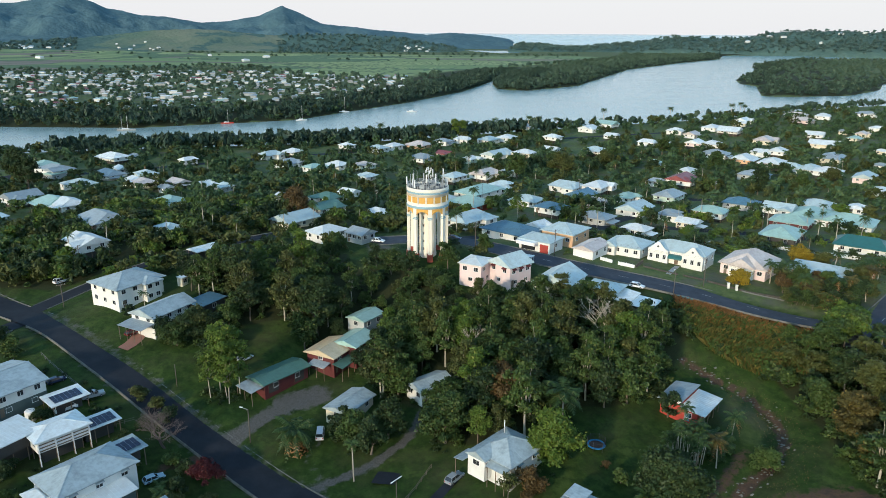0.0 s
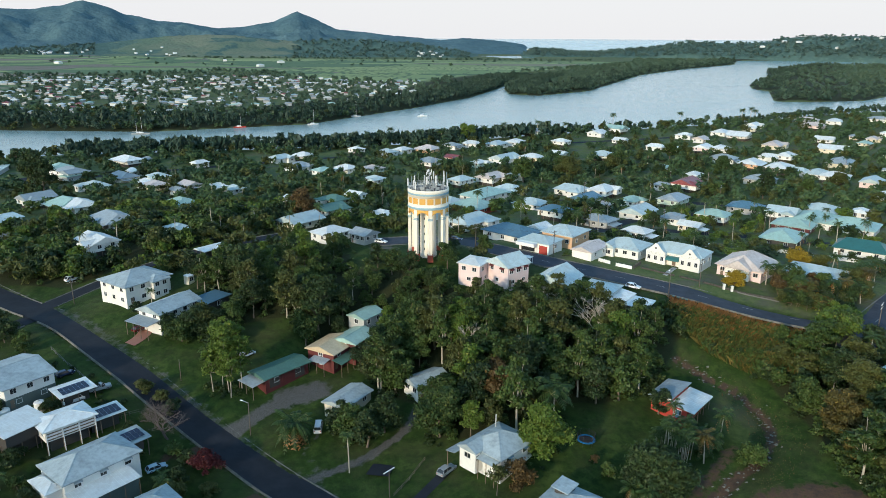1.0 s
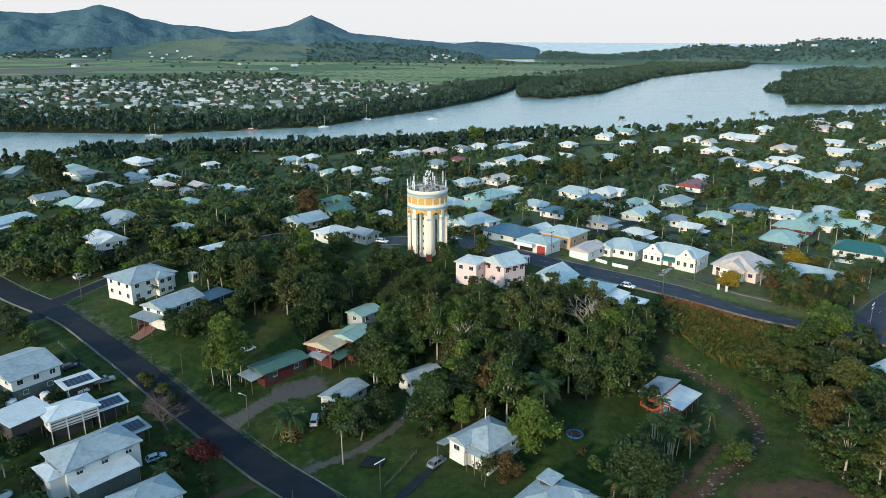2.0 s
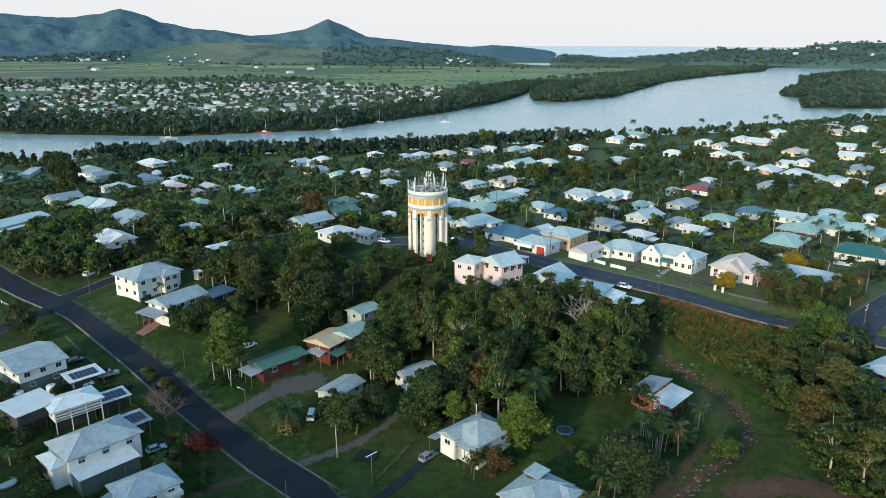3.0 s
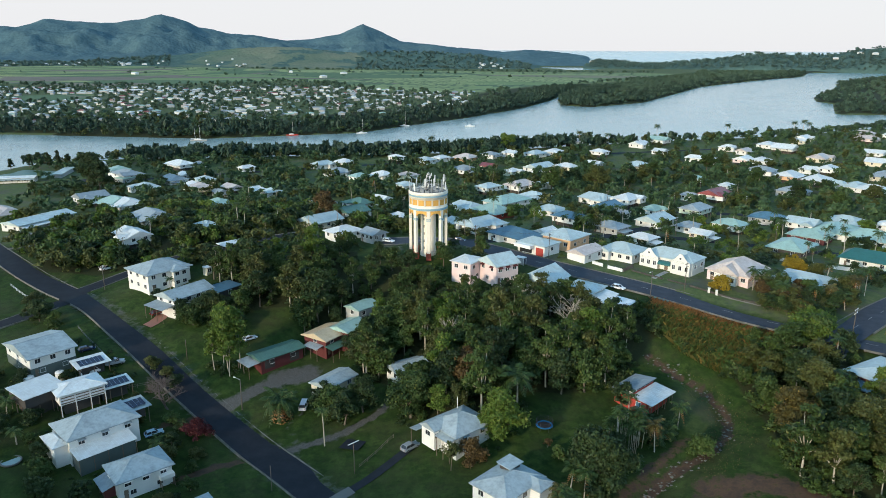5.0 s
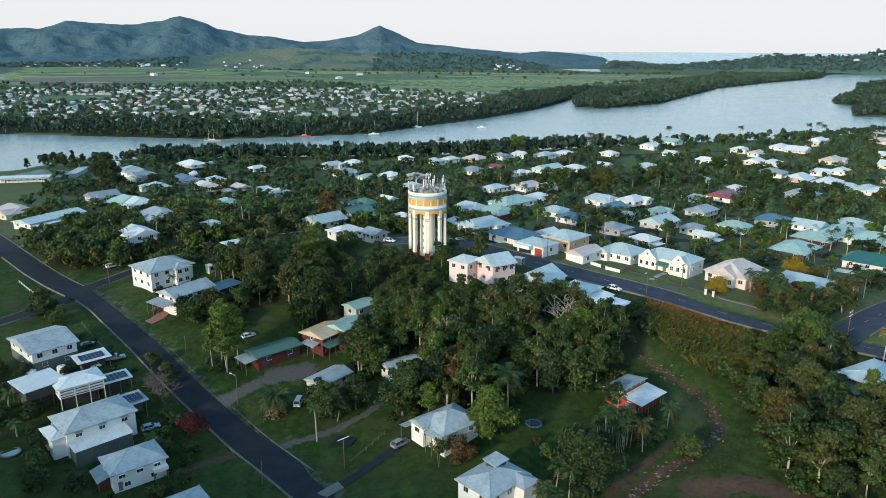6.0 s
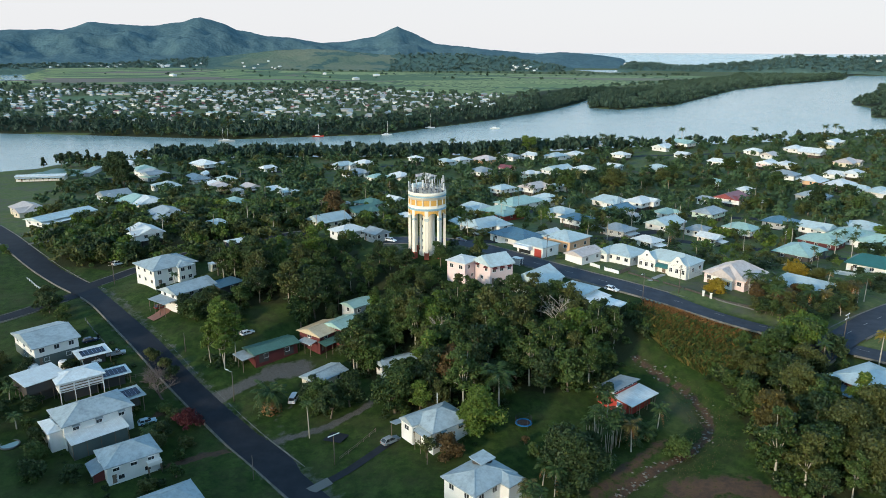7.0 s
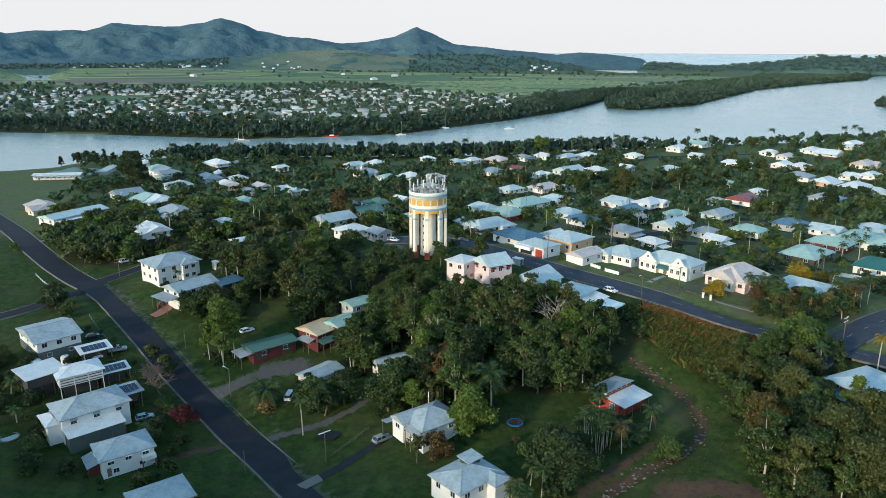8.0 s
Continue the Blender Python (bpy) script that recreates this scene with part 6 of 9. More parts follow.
town(210, 497, 52, 16.9, 12.9, 5.2, "roof_white", "orange", "dutch", "raised apricot house with a white hipped sheet roof", 2.2)
town(202, 528, -35, 17.7, 13.5, 3.6, "roof_grey", "white", "hip", "white house with a grey hipped sheet roof")
town(239, 535, -35, 13.7, 10.4, 3.6, "roof_white", "white", "dutch", "white house with a white hipped sheet roof")
town(250, 532, 52, 13.8, 10.5, 5.2, "roof_white", "white", "dutch", "raised white house with a white hipped sheet roof", 2.2)
town(223, 481, 52, 18.0, 13.7, 5.2, "roof_white", "pink", "hip", "raised pink house with a white hipped sheet roof", 2.2)
town(233, 476, -40, 11.1, 8.4, 3.6, "roof_blue", "white", "dutch", "white house with a pale blue hipped sheet roof")
town(241, 465, 50, 16.4, 12.5, 3.6, "roof_blue", "white", "hip", "white house with a pale blue hipped sheet roof")
town(242, 444, -35, 15.8, 12.0, 5.2, "roof_white", "white", "hip", "raised white house with a white hipped sheet roof", 2.2)
town(281, 514, 52, 24.0, 14.0, 3.6, "roof_grey", "cream", "hip", "cream house with a grey hipped sheet roof")
town(141, 417, 52, 16.3, 12.4, 5.2, "roof_red", "white", "gable", "raised white house with a dark red gable sheet roof", 2.2)
town(158, 457, 50, 10.2, 7.7, 3.6, "roof_white", "white", "hip", "white house with a white hipped sheet roof")
town(119, 368, 50, 14.4, 11.0, 5.2, "roof_grey", "pale_green", "dutch", "raised pale green house with a grey hipped sheet roof", 2.2)
town(125, 324, -38, 13.0, 9.9, 5.2, "roof_teal", "white", "hip", "raised white house with a pale green hipped sheet roof", 2.2)
town(106, 298, -40, 8.5, 6.5, 3.6, "roof_white", "cream", "gable", "cream house with a white gable sheet roof")
town(105, 321, 52, 10.0, 7.6, 3.6, "roof_grey", "white", "hip", "white house with a grey hipped sheet roof")
town(161, 333, -38, 12.7, 9.7, 5.2, "roof_blue", "white", "gable", "raised white house with a pale blue gable sheet roof", 2.2)
town(152, 355, -35, 15.4, 11.7, 3.6, "roof_navy", "grey_wall", "hip", "grey house with a blue hipped sheet roof")
town(172, 325, 50, 19.4, 14.0, 3.6, "roof_teal", "white", "hip", "white house with a pale green hipped sheet roof")
town(181, 308, -38, 19.8, 14.0, 3.6, "roof_teal", "white", "hip", "white house with a pale green hipped sheet roof")
town(155, 308, -38, 15.6, 11.8, 3.6, "roof_teal", "dark_red", "hip", "maroon house with a pale green hipped sheet roof")
town(136, 276, 52, 17.3, 13.1, 3.6, "roof_teal", "shade", "hip", "open-sided house with a pale green hipped sheet roof")
town(157, 257, -35, 16.8, 12.8, 3.6, "roof_dark_teal", "white", "dutch", "white house with a dark green hipped sheet roof")
town(187, 348, -40, 15.6, 11.9, 3.6, "roof_blue", "white", "hip", "white house with a pale blue hipped sheet roof")
town(202, 340, 52, 8.3, 6.5, 3.6, "roof_white", "white", "dutch", "white house with a white hipped sheet roof")
town(194, 440, -40, 16.4, 12.5, 3.6, "roof_grey", "grey_wall", "hip", "grey house with a grey hipped sheet roof")
town(167, 584, -35, 12.7, 9.7, 3.6, "roof_white", "white", "dutch", "white house with a white hipped sheet roof")
town(178, 574, -35, 9.4, 7.2, 3.6, "roof_blue", "white", "gable", "white house with a pale blue gable sheet roof")
town(146, 488, -35, 8.0, 6.5, 3.6, "roof_teal", "white", "hip", "white house with a pale green hipped sheet roof")
town(127, 417, -40, 8.1, 6.5, 3.6, "roof_grey", "white", "dutch", "white house with a grey hipped sheet roof")
town(-175, 490, 50, 9.8, 7.4, 3.6, "roof_white", "white", "dutch", "white house with a white hipped sheet roof")
town(-124, 514, 52, 14.2, 10.8, 3.6, "roof_blue", "white", "dutch", "white house with a pale blue hipped sheet roof")
town(-108, 519, -35, 11.4, 8.6, 5.2, "roof_white", "white", "hip", "raised white house with a white hipped sheet roof", 2.2)
town(-73, 548, -40, 10.3, 7.8, 5.2, "roof_white", "white", "hip", "raised white house with a white hipped sheet roof", 2.2)
town(-49, 546, -38, 13.1, 10.0, 3.6, "roof_blue", "white", "hip", "white house with a pale blue hipped sheet roof")
town(-38, 558, 52, 11.9, 9.0, 3.6, "roof_white", "white", "hip", "white house with a white hipped sheet roof")
town(-103, 477, 50, 17.1, 13.0, 3.6, "roof_grey", "white", "hip", "white house with a grey hipped sheet roof")
town(-83, 458, 50, 11.3, 8.6, 3.6, "roof_teal", "white", "hip", "white house with a pale green hipped sheet roof")
town(-69, 470, -40, 12.8, 9.7, 3.6, "roof_white", "white", "hip", "white house with a white hipped sheet roof")
town(-51, 469, -38, 11.4, 8.7, 3.6, "roof_pink", "pale_green", "hip", "pale green house with a pinkish grey hipped sheet roof")
town(-43, 409, -40, 10.0, 7.6, 5.2, "roof_blue", "white", "hip", "raised white house with a pale blue hipped sheet roof", 2.2)
town(-131, 388, 52, 11.2, 8.5, 3.6, "roof_white", "white", "dutch", "white house with a white hipped sheet roof")
town(-118, 384, -40, 7.7, 6.5, 3.6, "roof_blue", "grey_wall", "dutch", "grey house with a pale blue hipped sheet roof")
town(-75, 340, -35, 11.5, 8.7, 3.6, "roof_white", "white", "gable", "white house with a white gable sheet roof")
town(-54, 332, -38, 12.0, 9.1, 5.2, "roof_green", "white", "hip", "raised white house with a green hipped sheet roof", 2.2)
town(-50, 297, 50, 11.7, 8.9, 5.2, "roof_green", "white", "gable", "raised white house with a green gable sheet roof", 2.2)
town(-46, 348, -35, 7.7, 6.5, 5.2, "roof_white", "white", "gable", "raised white house with a white gable sheet roof", 2.2)
town(-27, 291, -35, 8.9, 6.8, 3.6, "roof_white", "red", "hip", "red brick house with a white hipped sheet roof")
town(-58, 273, 52, 14.8, 11.3, 3.6, "roof_blue", "cream", "gable", "cream house with a pale blue gable sheet roof")
town(-41, 245, 50, 11.2, 8.5, 3.6, "roof_white", "white", "hip", "white house with a white hipped sheet roof")
town(-28, 239, -38, 7.0, 6.5, 3.6, "roof_grey", "grey_wall", "gable", "grey house with a grey gable sheet roof")
town(-149, 399, -38, 10.5, 7.9, 3.6, "roof_pink", "timber", "gable", "timber house with a pinkish grey gable sheet roof")

# long low buildings of the west side
t = house("long white hall with a wide pale blue gable roof", -198.7, 289.5, 72, 29, 12, 3.8, "gable", "roof_blue", "white", 0.4, pitch=12, over=0.8, win=(6, 3, 2, 2), seams=True, axis="x", name="hall")
lean_to(t, -14, 6, -9.0, -6.0, 2.5, 3.0, "roof_white", "y0", seams=True)
t = house("long white clubhouse with a low white roof beside the green", -316.5, 428.5, 20, 31, 8, 3.6, "gable", "roof_white", "white", 0.4, pitch=9, over=0.8, win=(8, 2, 1, 1), axis="x", name="clubhouse")
lean_to(t, -15, 15, -6.6, -4.0, 2.6, 3.0, "roof_blue", "y0")
t = house("low white shed with a pale roof beside the car park", -250, 452, -20, 18, 9, 4.0, "gable", "roof_white", "white", pitch=12, over=0.5, win=(3, 2, 1, 1), axis="x", name="shed")
t = house("pale green roofed shed beside the car park", -237, 436, 65, 14, 9, 3.6, "gable", "roof_teal", "grey_wall", pitch=12, over=0.5, win=(2, 2, 1, 1), axis="x", name="shed")

# ---- the far town across the river ----
def far_houses(spots):
    """Walls and hipped roofs of many small houses in one mesh; a few roof colours."""
    vs, fs, mats = [], [], []
    slots = ["white", "cream", "grey_wall", "roof_white", "roof_blue", "roof_grey", "roof_pink", "roof_teal", "roof_red"]
    n = 0
    for x, y, z, rot, w, d, h, wall, roof in spots:
        c, s = math.cos(rot), math.sin(rot)
        o, rise = 0.7, d * 0.20
        pts = [(-w / 2, -d / 2, -1), (w / 2, -d / 2, -1), (w / 2, d / 2, -1), (-w / 2, d / 2, -1), (-w / 2, -d / 2, h), (w / 2, -d / 2, h), (w / 2, d / 2, h), (-w / 2, d / 2, h),
               (-w / 2 - o, -d / 2 - o, h - 0.2), (w / 2 + o, -d / 2 - o, h - 0.2), (w / 2 + o, d / 2 + o, h - 0.2), (-w / 2 - o, d / 2 + o, h - 0.2),
               (-w / 2 - o, -d / 2 - o, h), (w / 2 + o, -d / 2 - o, h), (w / 2 + o, d / 2 + o, h), (-w / 2 - o, d / 2 + o, h), (-w / 2 + d / 2, 0, h + rise), (w / 2 - d / 2, 0, h + rise)]
        vs += [(px * c - py * s + x, px * s + py * c + y, pz + z) for px, py, pz in pts]
        q = [(0, 1, 5, 4), (1, 2, 6, 5), (2, 3, 7, 6), (3, 0, 4, 7), (8, 9, 13, 12), (9, 10, 14, 13), (10, 11, 15, 14), (11, 8, 12, 15), (11, 10, 9, 8), (12, 13, 17, 16), (14, 15, 16, 17), (13, 14, 17), (15, 12, 16)]
        fs += [tuple(i + n for i in f) for f in q]
        mats += [slots.index(wall)] * 4 + [slots.index(roof)] * 9
        n += len(pts)
    me = bpy.data.meshes.new("far_houses")
    me.from_pydata(vs, [], fs)
    for k in slots:
        me.materials.append(M[k])
    me.polygons.foreach_set("material_index", np.array(mats, np.int32))
    me.update()
    return tagged(new("far_houses", me), "small pale-roofed houses of the far town", "houses", kind="stuff")


rnd = random.Random(17)
ux, uy = math.cos(radians(12)), math.sin(radians(12))
grid = [((-1250 + k * 19 + rnd.uniform(-4, 4)) * ux, 880 + row * 27 + (row % 2) * 7 + rnd.uniform(-3, 3) + (-1250 + k * 19) * uy) for row in range(30) for k in range(70)]
sx, sy = np.array([p[0] for p in grid]), np.array([p[1] for p in grid])
ok = ~inside(sx, sy, RIVER) & (polyline_distance(sx, sy, RIVER + RIVER[:1]) > 80) & ~inside(sx, sy, FIELDS) & ~inside(sx, sy, PITCH) & (sy < 1900) & (sx > -0.92 * sy) & (sx < -0.05 * sy)
rows_house = []
for (x, y), k in zip(grid, ok.tolist()):
    if k and rnd.random() < 0.46:
        # mostly grey walls, picked to stand in for shade over the far town
        rows_house.append((x, y, ground_z(x, y), radians(12 + rnd.choice((0, 0, 90)) + rnd.uniform(-5, 5)), rnd.uniform(7, 11.5) * (1.9 if rnd.random() < 0.06 else 1), rnd.uniform(5.5, 8), rnd.uniform(2.4, 3.6),
                           rnd.choice(("white", "grey_wall", "grey_wall", "grey_wall")), rnd.choice(("roof_white", "roof_grey", "roof_grey", "roof_grey", "roof_blue", "roof_blue", "roof_pink", "roof_teal", "roof_white", "roof_grey", "roof_red"))))
for a, r, w in ((22.2, 3330, 24), (23.6, 3400, 30), (24.5, 3370, 30), (28.0, 3400, 26), (26.9, 3290, 16), (5.6, 3420, 30), (29.4, 3450, 18)):  # on the headland
    rows_house.append((r * math.sin(radians(a)), r * math.cos(radians(a)), slope_z("backdrop_headland", a, r) + 3, 0.3, w * 0.75, 10, 6, "white", "roof_white"))
for k in range(46):  # hamlets at the mountains' foot
    a, r = rnd.choice((rnd.uniform(-37, -32), rnd.uniform(-30.5, -26.5), rnd.uniform(-24, -20), rnd.uniform(-3, -1))), rnd.uniform(2990, 3180)
    rows_house.append((r * math.sin(radians(a)), r * math.cos(radians(a)), slope_z("backdrop_foothills", a, r) + 1, rnd.uniform(0, 3), rnd.uniform(8, 18), 7.5, 3.5, "white", rnd.choice(("roof_white", "roof_white", "roof_blue"))))
for k in range(4):  # sheds between the fields
    a, r = rnd.uniform(-38, -4), rnd.uniform(2100, 2650)
    x, y = r * math.sin(radians(a)), r * math.cos(radians(a))
    rows_house.append((x, y, ground_z(x, y), rnd.uniform(0, 3), rnd.uniform(14, 26), 12, 5, "white", "roof_white"))
far_houses(rows_house)

# ---- trees and shrubs ----
def unit_rows(v):
    return v / (np.linalg.norm(v, axis=1)[:, None] + 1e-9)


def leaf_cards(rng, lobes, per, size, inner=0.15, low=-0.45):
    """Leaf sprays over the lobes of a crown: vertices and triangles."""
    vs = []
    for (cx, cy, cz, r, flat) in lobes:
        n = max(13, int(per * r * r))
        d = unit_rows(rng.normal(size=(n, 3)))
        d[:, 2] = np.where(d[:, 2] < low, -d[:, 2], d[:, 2])
        rad = r * np.where(rng.random(n) < inner, rng.uniform(0.35, 0.8, n), rng.uniform(0.8, 1.28, n))
        rad *= np.where(rng.random(n) < 0.16, rng.uniform(1.1, 1.45, n), rng.uniform(0.86, 1.02, n))
        p = d * rad[:, None] * np.array([1, 1, flat]) + np.array([cx, cy, cz])
        nn = unit_rows(d + rng.normal(size=(n, 3)) * 0.85 + np.array([0, 0, 0.2]))
        a = unit_rows(np.cross(nn, rng.normal(size=(n, 3))))
        b = np.cross(nn, a)
        s = (size * rng.uniform(0.55, 1.35, n))[:, None]
        vs.append(np.stack([p - a * s * 1.1, p + a * s * 0.6 - b * s * 0.75 - nn * s * 0.2, p + a * s * 0.8 + b * s * 0.75], 1).reshape(-1, 3))
    v = np.concatenate(vs)
    return v, np.arange(len(v)).reshape(-1, 3)


def lobes_of(rng, n, radius, z, tall, flat=0.75, spread_=0.8):
    """Uneven leafy masses of a crown round a trunk, from its foot to its top."""
    out = [(0, 0, z + tall * 0.1, radius * 0.50, flat)]
    lean = rng.uniform(-0.22, 0.22, 2) * radius
    for i in range(n):
        a = i * 2.39996 + rng.uniform(-0.5, 0.5)
        u = rng.uniform(-0.62, 1.0)
        r = radius * spread_ * math.sqrt(max(0.04, 1 - abs(u) ** 2.2)) * rng.uniform(0.35, 1.12)
        out.append((r * math.cos(a) + lean[0] * u, r * math.sin(a) + lean[1] * u, z + tall * (0.02 + 0.47 * u) + rng.uniform(-0.05, 0.05) * tall, radius * rng.uniform(0.15, 0.36), flat * rng.uniform(0.6, 1.15)))
    return out


def trunk_mesh(rng, lobes, base, fork, sides=7, lean=0.4):
    bm = bmesh.new()
    top = Vector((rng.uniform(-lean, lean), rng.uniform(-lean, lean), fork))
    tube(bm, [(0, 0, -1.0), (0, 0, 0.3), tuple(top * 0.5), tuple(top)], [base * 1.5, base * 1.1, base * 0.9, base * 0.7], sides)
    for cx, cy, cz, r, _ in lobes[1:12]:
        mid = (top + Vector((cx, cy, cz))) / 2 + Vector((rng.uniform(-0.4, 0.4), rng.uniform(-0.4, 0.4), -0.3))
        tube(bm, [tuple(top * 0.96), tuple(mid), (cx, cy, cz)], [base * 0.5, base * 0.3, base * 0.12], 5)
    return bm


def tree(name, label, x, y, seed, height, radius, leaf_m, n=9, per=120, size=0.42, base=0.25, crown=0.55, bark="bark", flat=0.75, spread_=0.8, category="tree"):
    rng = np.random.default_rng(seed)
    t = thing(name, label, category, x, y, ground_z(x, y) - 0.05, 0)
    tall = height * crown
    lobes = lobes_of(rng, n * 2, radius, height - tall * 0.55, tall, flat, spread_)
    part("trunk", trunk_mesh(rng, lobes, base, height - tall * 0.75), M[bark], t)
    v, f = leaf_cards(rng, lobes, per * 1.35, size * 0.82)
    piece("crown", mesh_of("crown", v, f, M[leaf_m]), t)
    return t


def frond(rng, length, droop, up, leaves, width):
    """One feather palm leaf along +x as quads."""
    vs = []
    s = np.linspace(0, 1, leaves)
    px, pz = length * (s - 0.18 * s * s), length * (up * s - droop * s * s)
    tx, tz = np.gradient(px), np.gradient(pz)
    k = np.hypot(tx, tz)
    tx, tz = tx / k, tz / k
    for i in range(leaves):
        w = width * math.sin(math.pi * min(0.12 + s[i] * 0.86, 0.97)) ** 0.7
        h = length / leaves * 0.95
        for side in (-1, 1):
            p = np.array([px[i], 0, pz[i]])
            q = p + np.array([tx[i] * w * 0.45, side * w, tz[i] * w * 0.45 - w * rng.uniform(0.25, 0.6)])
            e = np.array([tx[i], 0, tz[i]]) * h * 0.5
            vs.append([p - e, q - e * 0.35, q + e * 0.35, p + e])
    return np.array(vs).reshape(-1, 3)


def fronds(rng, count, length, width, leaves=12, z=0.0, dead=False):
    out = []
    for i in range(count):
        a = i * 2.39996 + rng.uniform(-0.2, 0.2)
        up = rng.uniform(-1.6, -0.5) if dead else 0.95 - 1.15 * (i / count) + rng.uniform(-0.1, 0.1)
        v = frond(rng, length * rng.uniform(0.85, 1.1), rng.uniform(0.5, 0.75), up, leaves, width)
        c, s = math.cos(a), math.sin(a)
        out.append(np.stack([v[:, 0] * c - v[:, 1] * s, v[:, 0] * s + v[:, 1] * c, v[:, 2] + z], 1))
    v = np.concatenate(out)
    return v, np.arange(len(v)).reshape(-1, 4)


def palm(label, x, y, seed, height, length=3.0, count=17, width=0.75, trunk=0.16, skirt=0, lean=0.5, leaf_m="leaf_palm", name="palm_tree"):
    rng = np.random.default_rng(seed)
    t = thing(name, label, "palm tree", x, y, ground_z(x, y) - 0.05, rng.uniform(0, 360))
    top = (rng.uniform(-lean, lean), rng.uniform(-lean, lean), height)
    part("trunk", tube(bmesh.new(), [(0, 0, -0.8), (0, 0, 0.4), (top[0] * 0.4, top[1] * 0.4, height * 0.5), top], [trunk * 1.5, trunk * 1.15, trunk, trunk * 0.8], 8), M["pale_bark"], t)
    v, f = fronds(rng, count, length, width)
    piece("fronds", mesh_of("fronds", v + np.array(top), f, M[leaf_m]), t)
    if skirt:
        v, f = fronds(rng, skirt, length * 0.72, width * 0.6, 9, 0, True)
        k = piece("dead_fronds", mesh_of("dead_fronds", v + np.array([top[0], top[1], height - 0.2]), f, M["leaf_dry"]), t)
        k["label"] = "brown dead fronds hanging down"
    return t


def palm_clump(label, x, y, seed, stems, height, spread_=1.3, length=1.9):
    rng = np.random.default_rng(seed)
    t = thing("palm_clump", label, "palm clump", x, y, ground_z(x, y) - 0.05, rng.uniform(0, 360))
    for i in range(stems):
        a, r = i * 2.4, spread_ * math.sqrt((i + 0.3) / stems)
        h = height * rng.uniform(0.65, 1.1)
        b, e = (r * math.cos(a), r * math.sin(a), 0), (r * 1.5 * math.cos(a), r * 1.5 * math.sin(a), h)
        s = part("stem", tube(bmesh.new(), [(b[0], b[1], -0.6), ((b[0] + e[0]) / 2, (b[1] + e[1]) / 2, h * 0.5), e], [0.10, 0.08, 0.07], 6), M["pale_bark"], t)
        v, f = fronds(rng, 9, length, 0.5, 8)
        piece("fronds", mesh_of("fronds", v + np.array(e), f, M["leaf_palm"]), s)
    return t


def bare_tree(label, x, y, seed, height, spread_, bark="bark", depth=5):
    rng = random.Random(seed)
    t = thing("bare_tree", label, "tree", x, y, ground_z(x, y) - 0.05)

    def grow(bm, p, d, length, r, level):
        q = p + d * length
        m = (p + q) / 2 + Vector((rng.uniform(-1, 1), rng.uniform(-1, 1), rng.uniform(-0.5, 0.5))) * length * 0.08
        tube(bm, [p, m, q], [r, r * 0.85, r * 0.65], 4 if level > 2 else 6, False)
        if level >= depth:
            return
        for _ in range(rng.choice((2, 3, 3))):
            s = (d + Vector((rng.uniform(-1, 1), rng.uniform(-1, 1), rng.uniform(-0.35, 0.5))) * spread_).normalized()
            grow(bm, q, s, length * rng.uniform(0.62, 0.85), r * 0.64, level + 1)
    for _ in range(3):
        bm = bmesh.new()
        grow(bm, Vector((0, 0, -0.5)), Vector((rng.uniform(-0.5, 0.5), rng.uniform(-0.5, 0.5), 1)).normalized(), height * 0.32, height * 0.022, 1)
        part("bough", bm, M[bark], t)
    return t


# single trees that stand out
FREE = []  # trees set by hand, which the scattered ones keep clear of


def keep(x, y, r):
    FREE.append((x, y, r))


for x, y, h, r in ((-52.3, 156.8, 20, 3.6), (-49.6, 158.8, 17, 3.4), (-54.6, 159.4, 17, 3.4), (-51.2, 154.9, 13, 2.8), (-56.2, 156.6, 12, 2.6)):
    tree("tree", "tall slender tree with pale trunks and light foliage", x, y, int(h * 2), h, r, "leaf_bright", 12, 95, 0.36, 0.13, 0.72, "pale_bark", 0.9)
    keep(x, y, 3.5)
palm("short stout palm with an orange skirt of dead fronds", -32.6, 142.1, 3, 5.0, 5.8, 34, 0.95, 0.5, 40, 0.1)
keep(-32.6, 142.1, 4)
bare_tree("leafless spreading tree beside the street", -61.1, 139.3, 4, 10.0, 1.05, "twig", 7)
keep(-61, 139, 5)
tree("bougainvillea_bush", "round crimson-flowered bush beside the street", -49.9, 130.6, 6, 3.8, 3.9, "leaf_crimson", 11, 190, 0.28, 0.08, 0.9, category="bush")
palm("slim palm with a small feathery head on the verge", -18.5, 131.5, 7, 9.6, 2.1, 13, 0.5, 0.14)
for i, (x, y, h, r, m) in enumerate(((-15.5, 139.5, 9, 4.0, "leaf_dark"), (-19.5, 142.5, 9, 4.0, "leaf_mid"), (-12.0, 144.5, 9.5, 4.2, "leaf_dark"), (-23, 146, 8, 3.4, "leaf_dark"))):
    tree("tree", "dense dark round tree beside the gravel track", x, y, 20 + i, h, r, m, 11, 120, 0.40, 0.25, 0.97)
    keep(x, y, 3)
tree("tree", "large dense green tree beside the track", 1.0, 140.5, 31, 12.5, 5.6, "leaf_mid", 14, 110, 0.42, 0.35, 0.97)
keep(1, 140, 5)
tree("tree", "broad yellow-green mango tree beside the house", 23.3, 130.0, 32, 11.5, 5.8, "leaf_bright", 15, 110, 0.42, 0.35, 0.97)
keep(23, 130, 6)
palm("tall coconut palm with long drooping fronds", 27.0, 141.5, 33, 9.0, 6.0, 18, 1.2, 0.2)
keep(27, 141, 3)
tree("tree", "wide dense dark mango tree on the lawn", 44.5, 117.5, 34, 11.5, 6.8, "leaf_dark", 16, 110, 0.40, 0.4, 0.97)
keep(44.5, 117.5, 7)
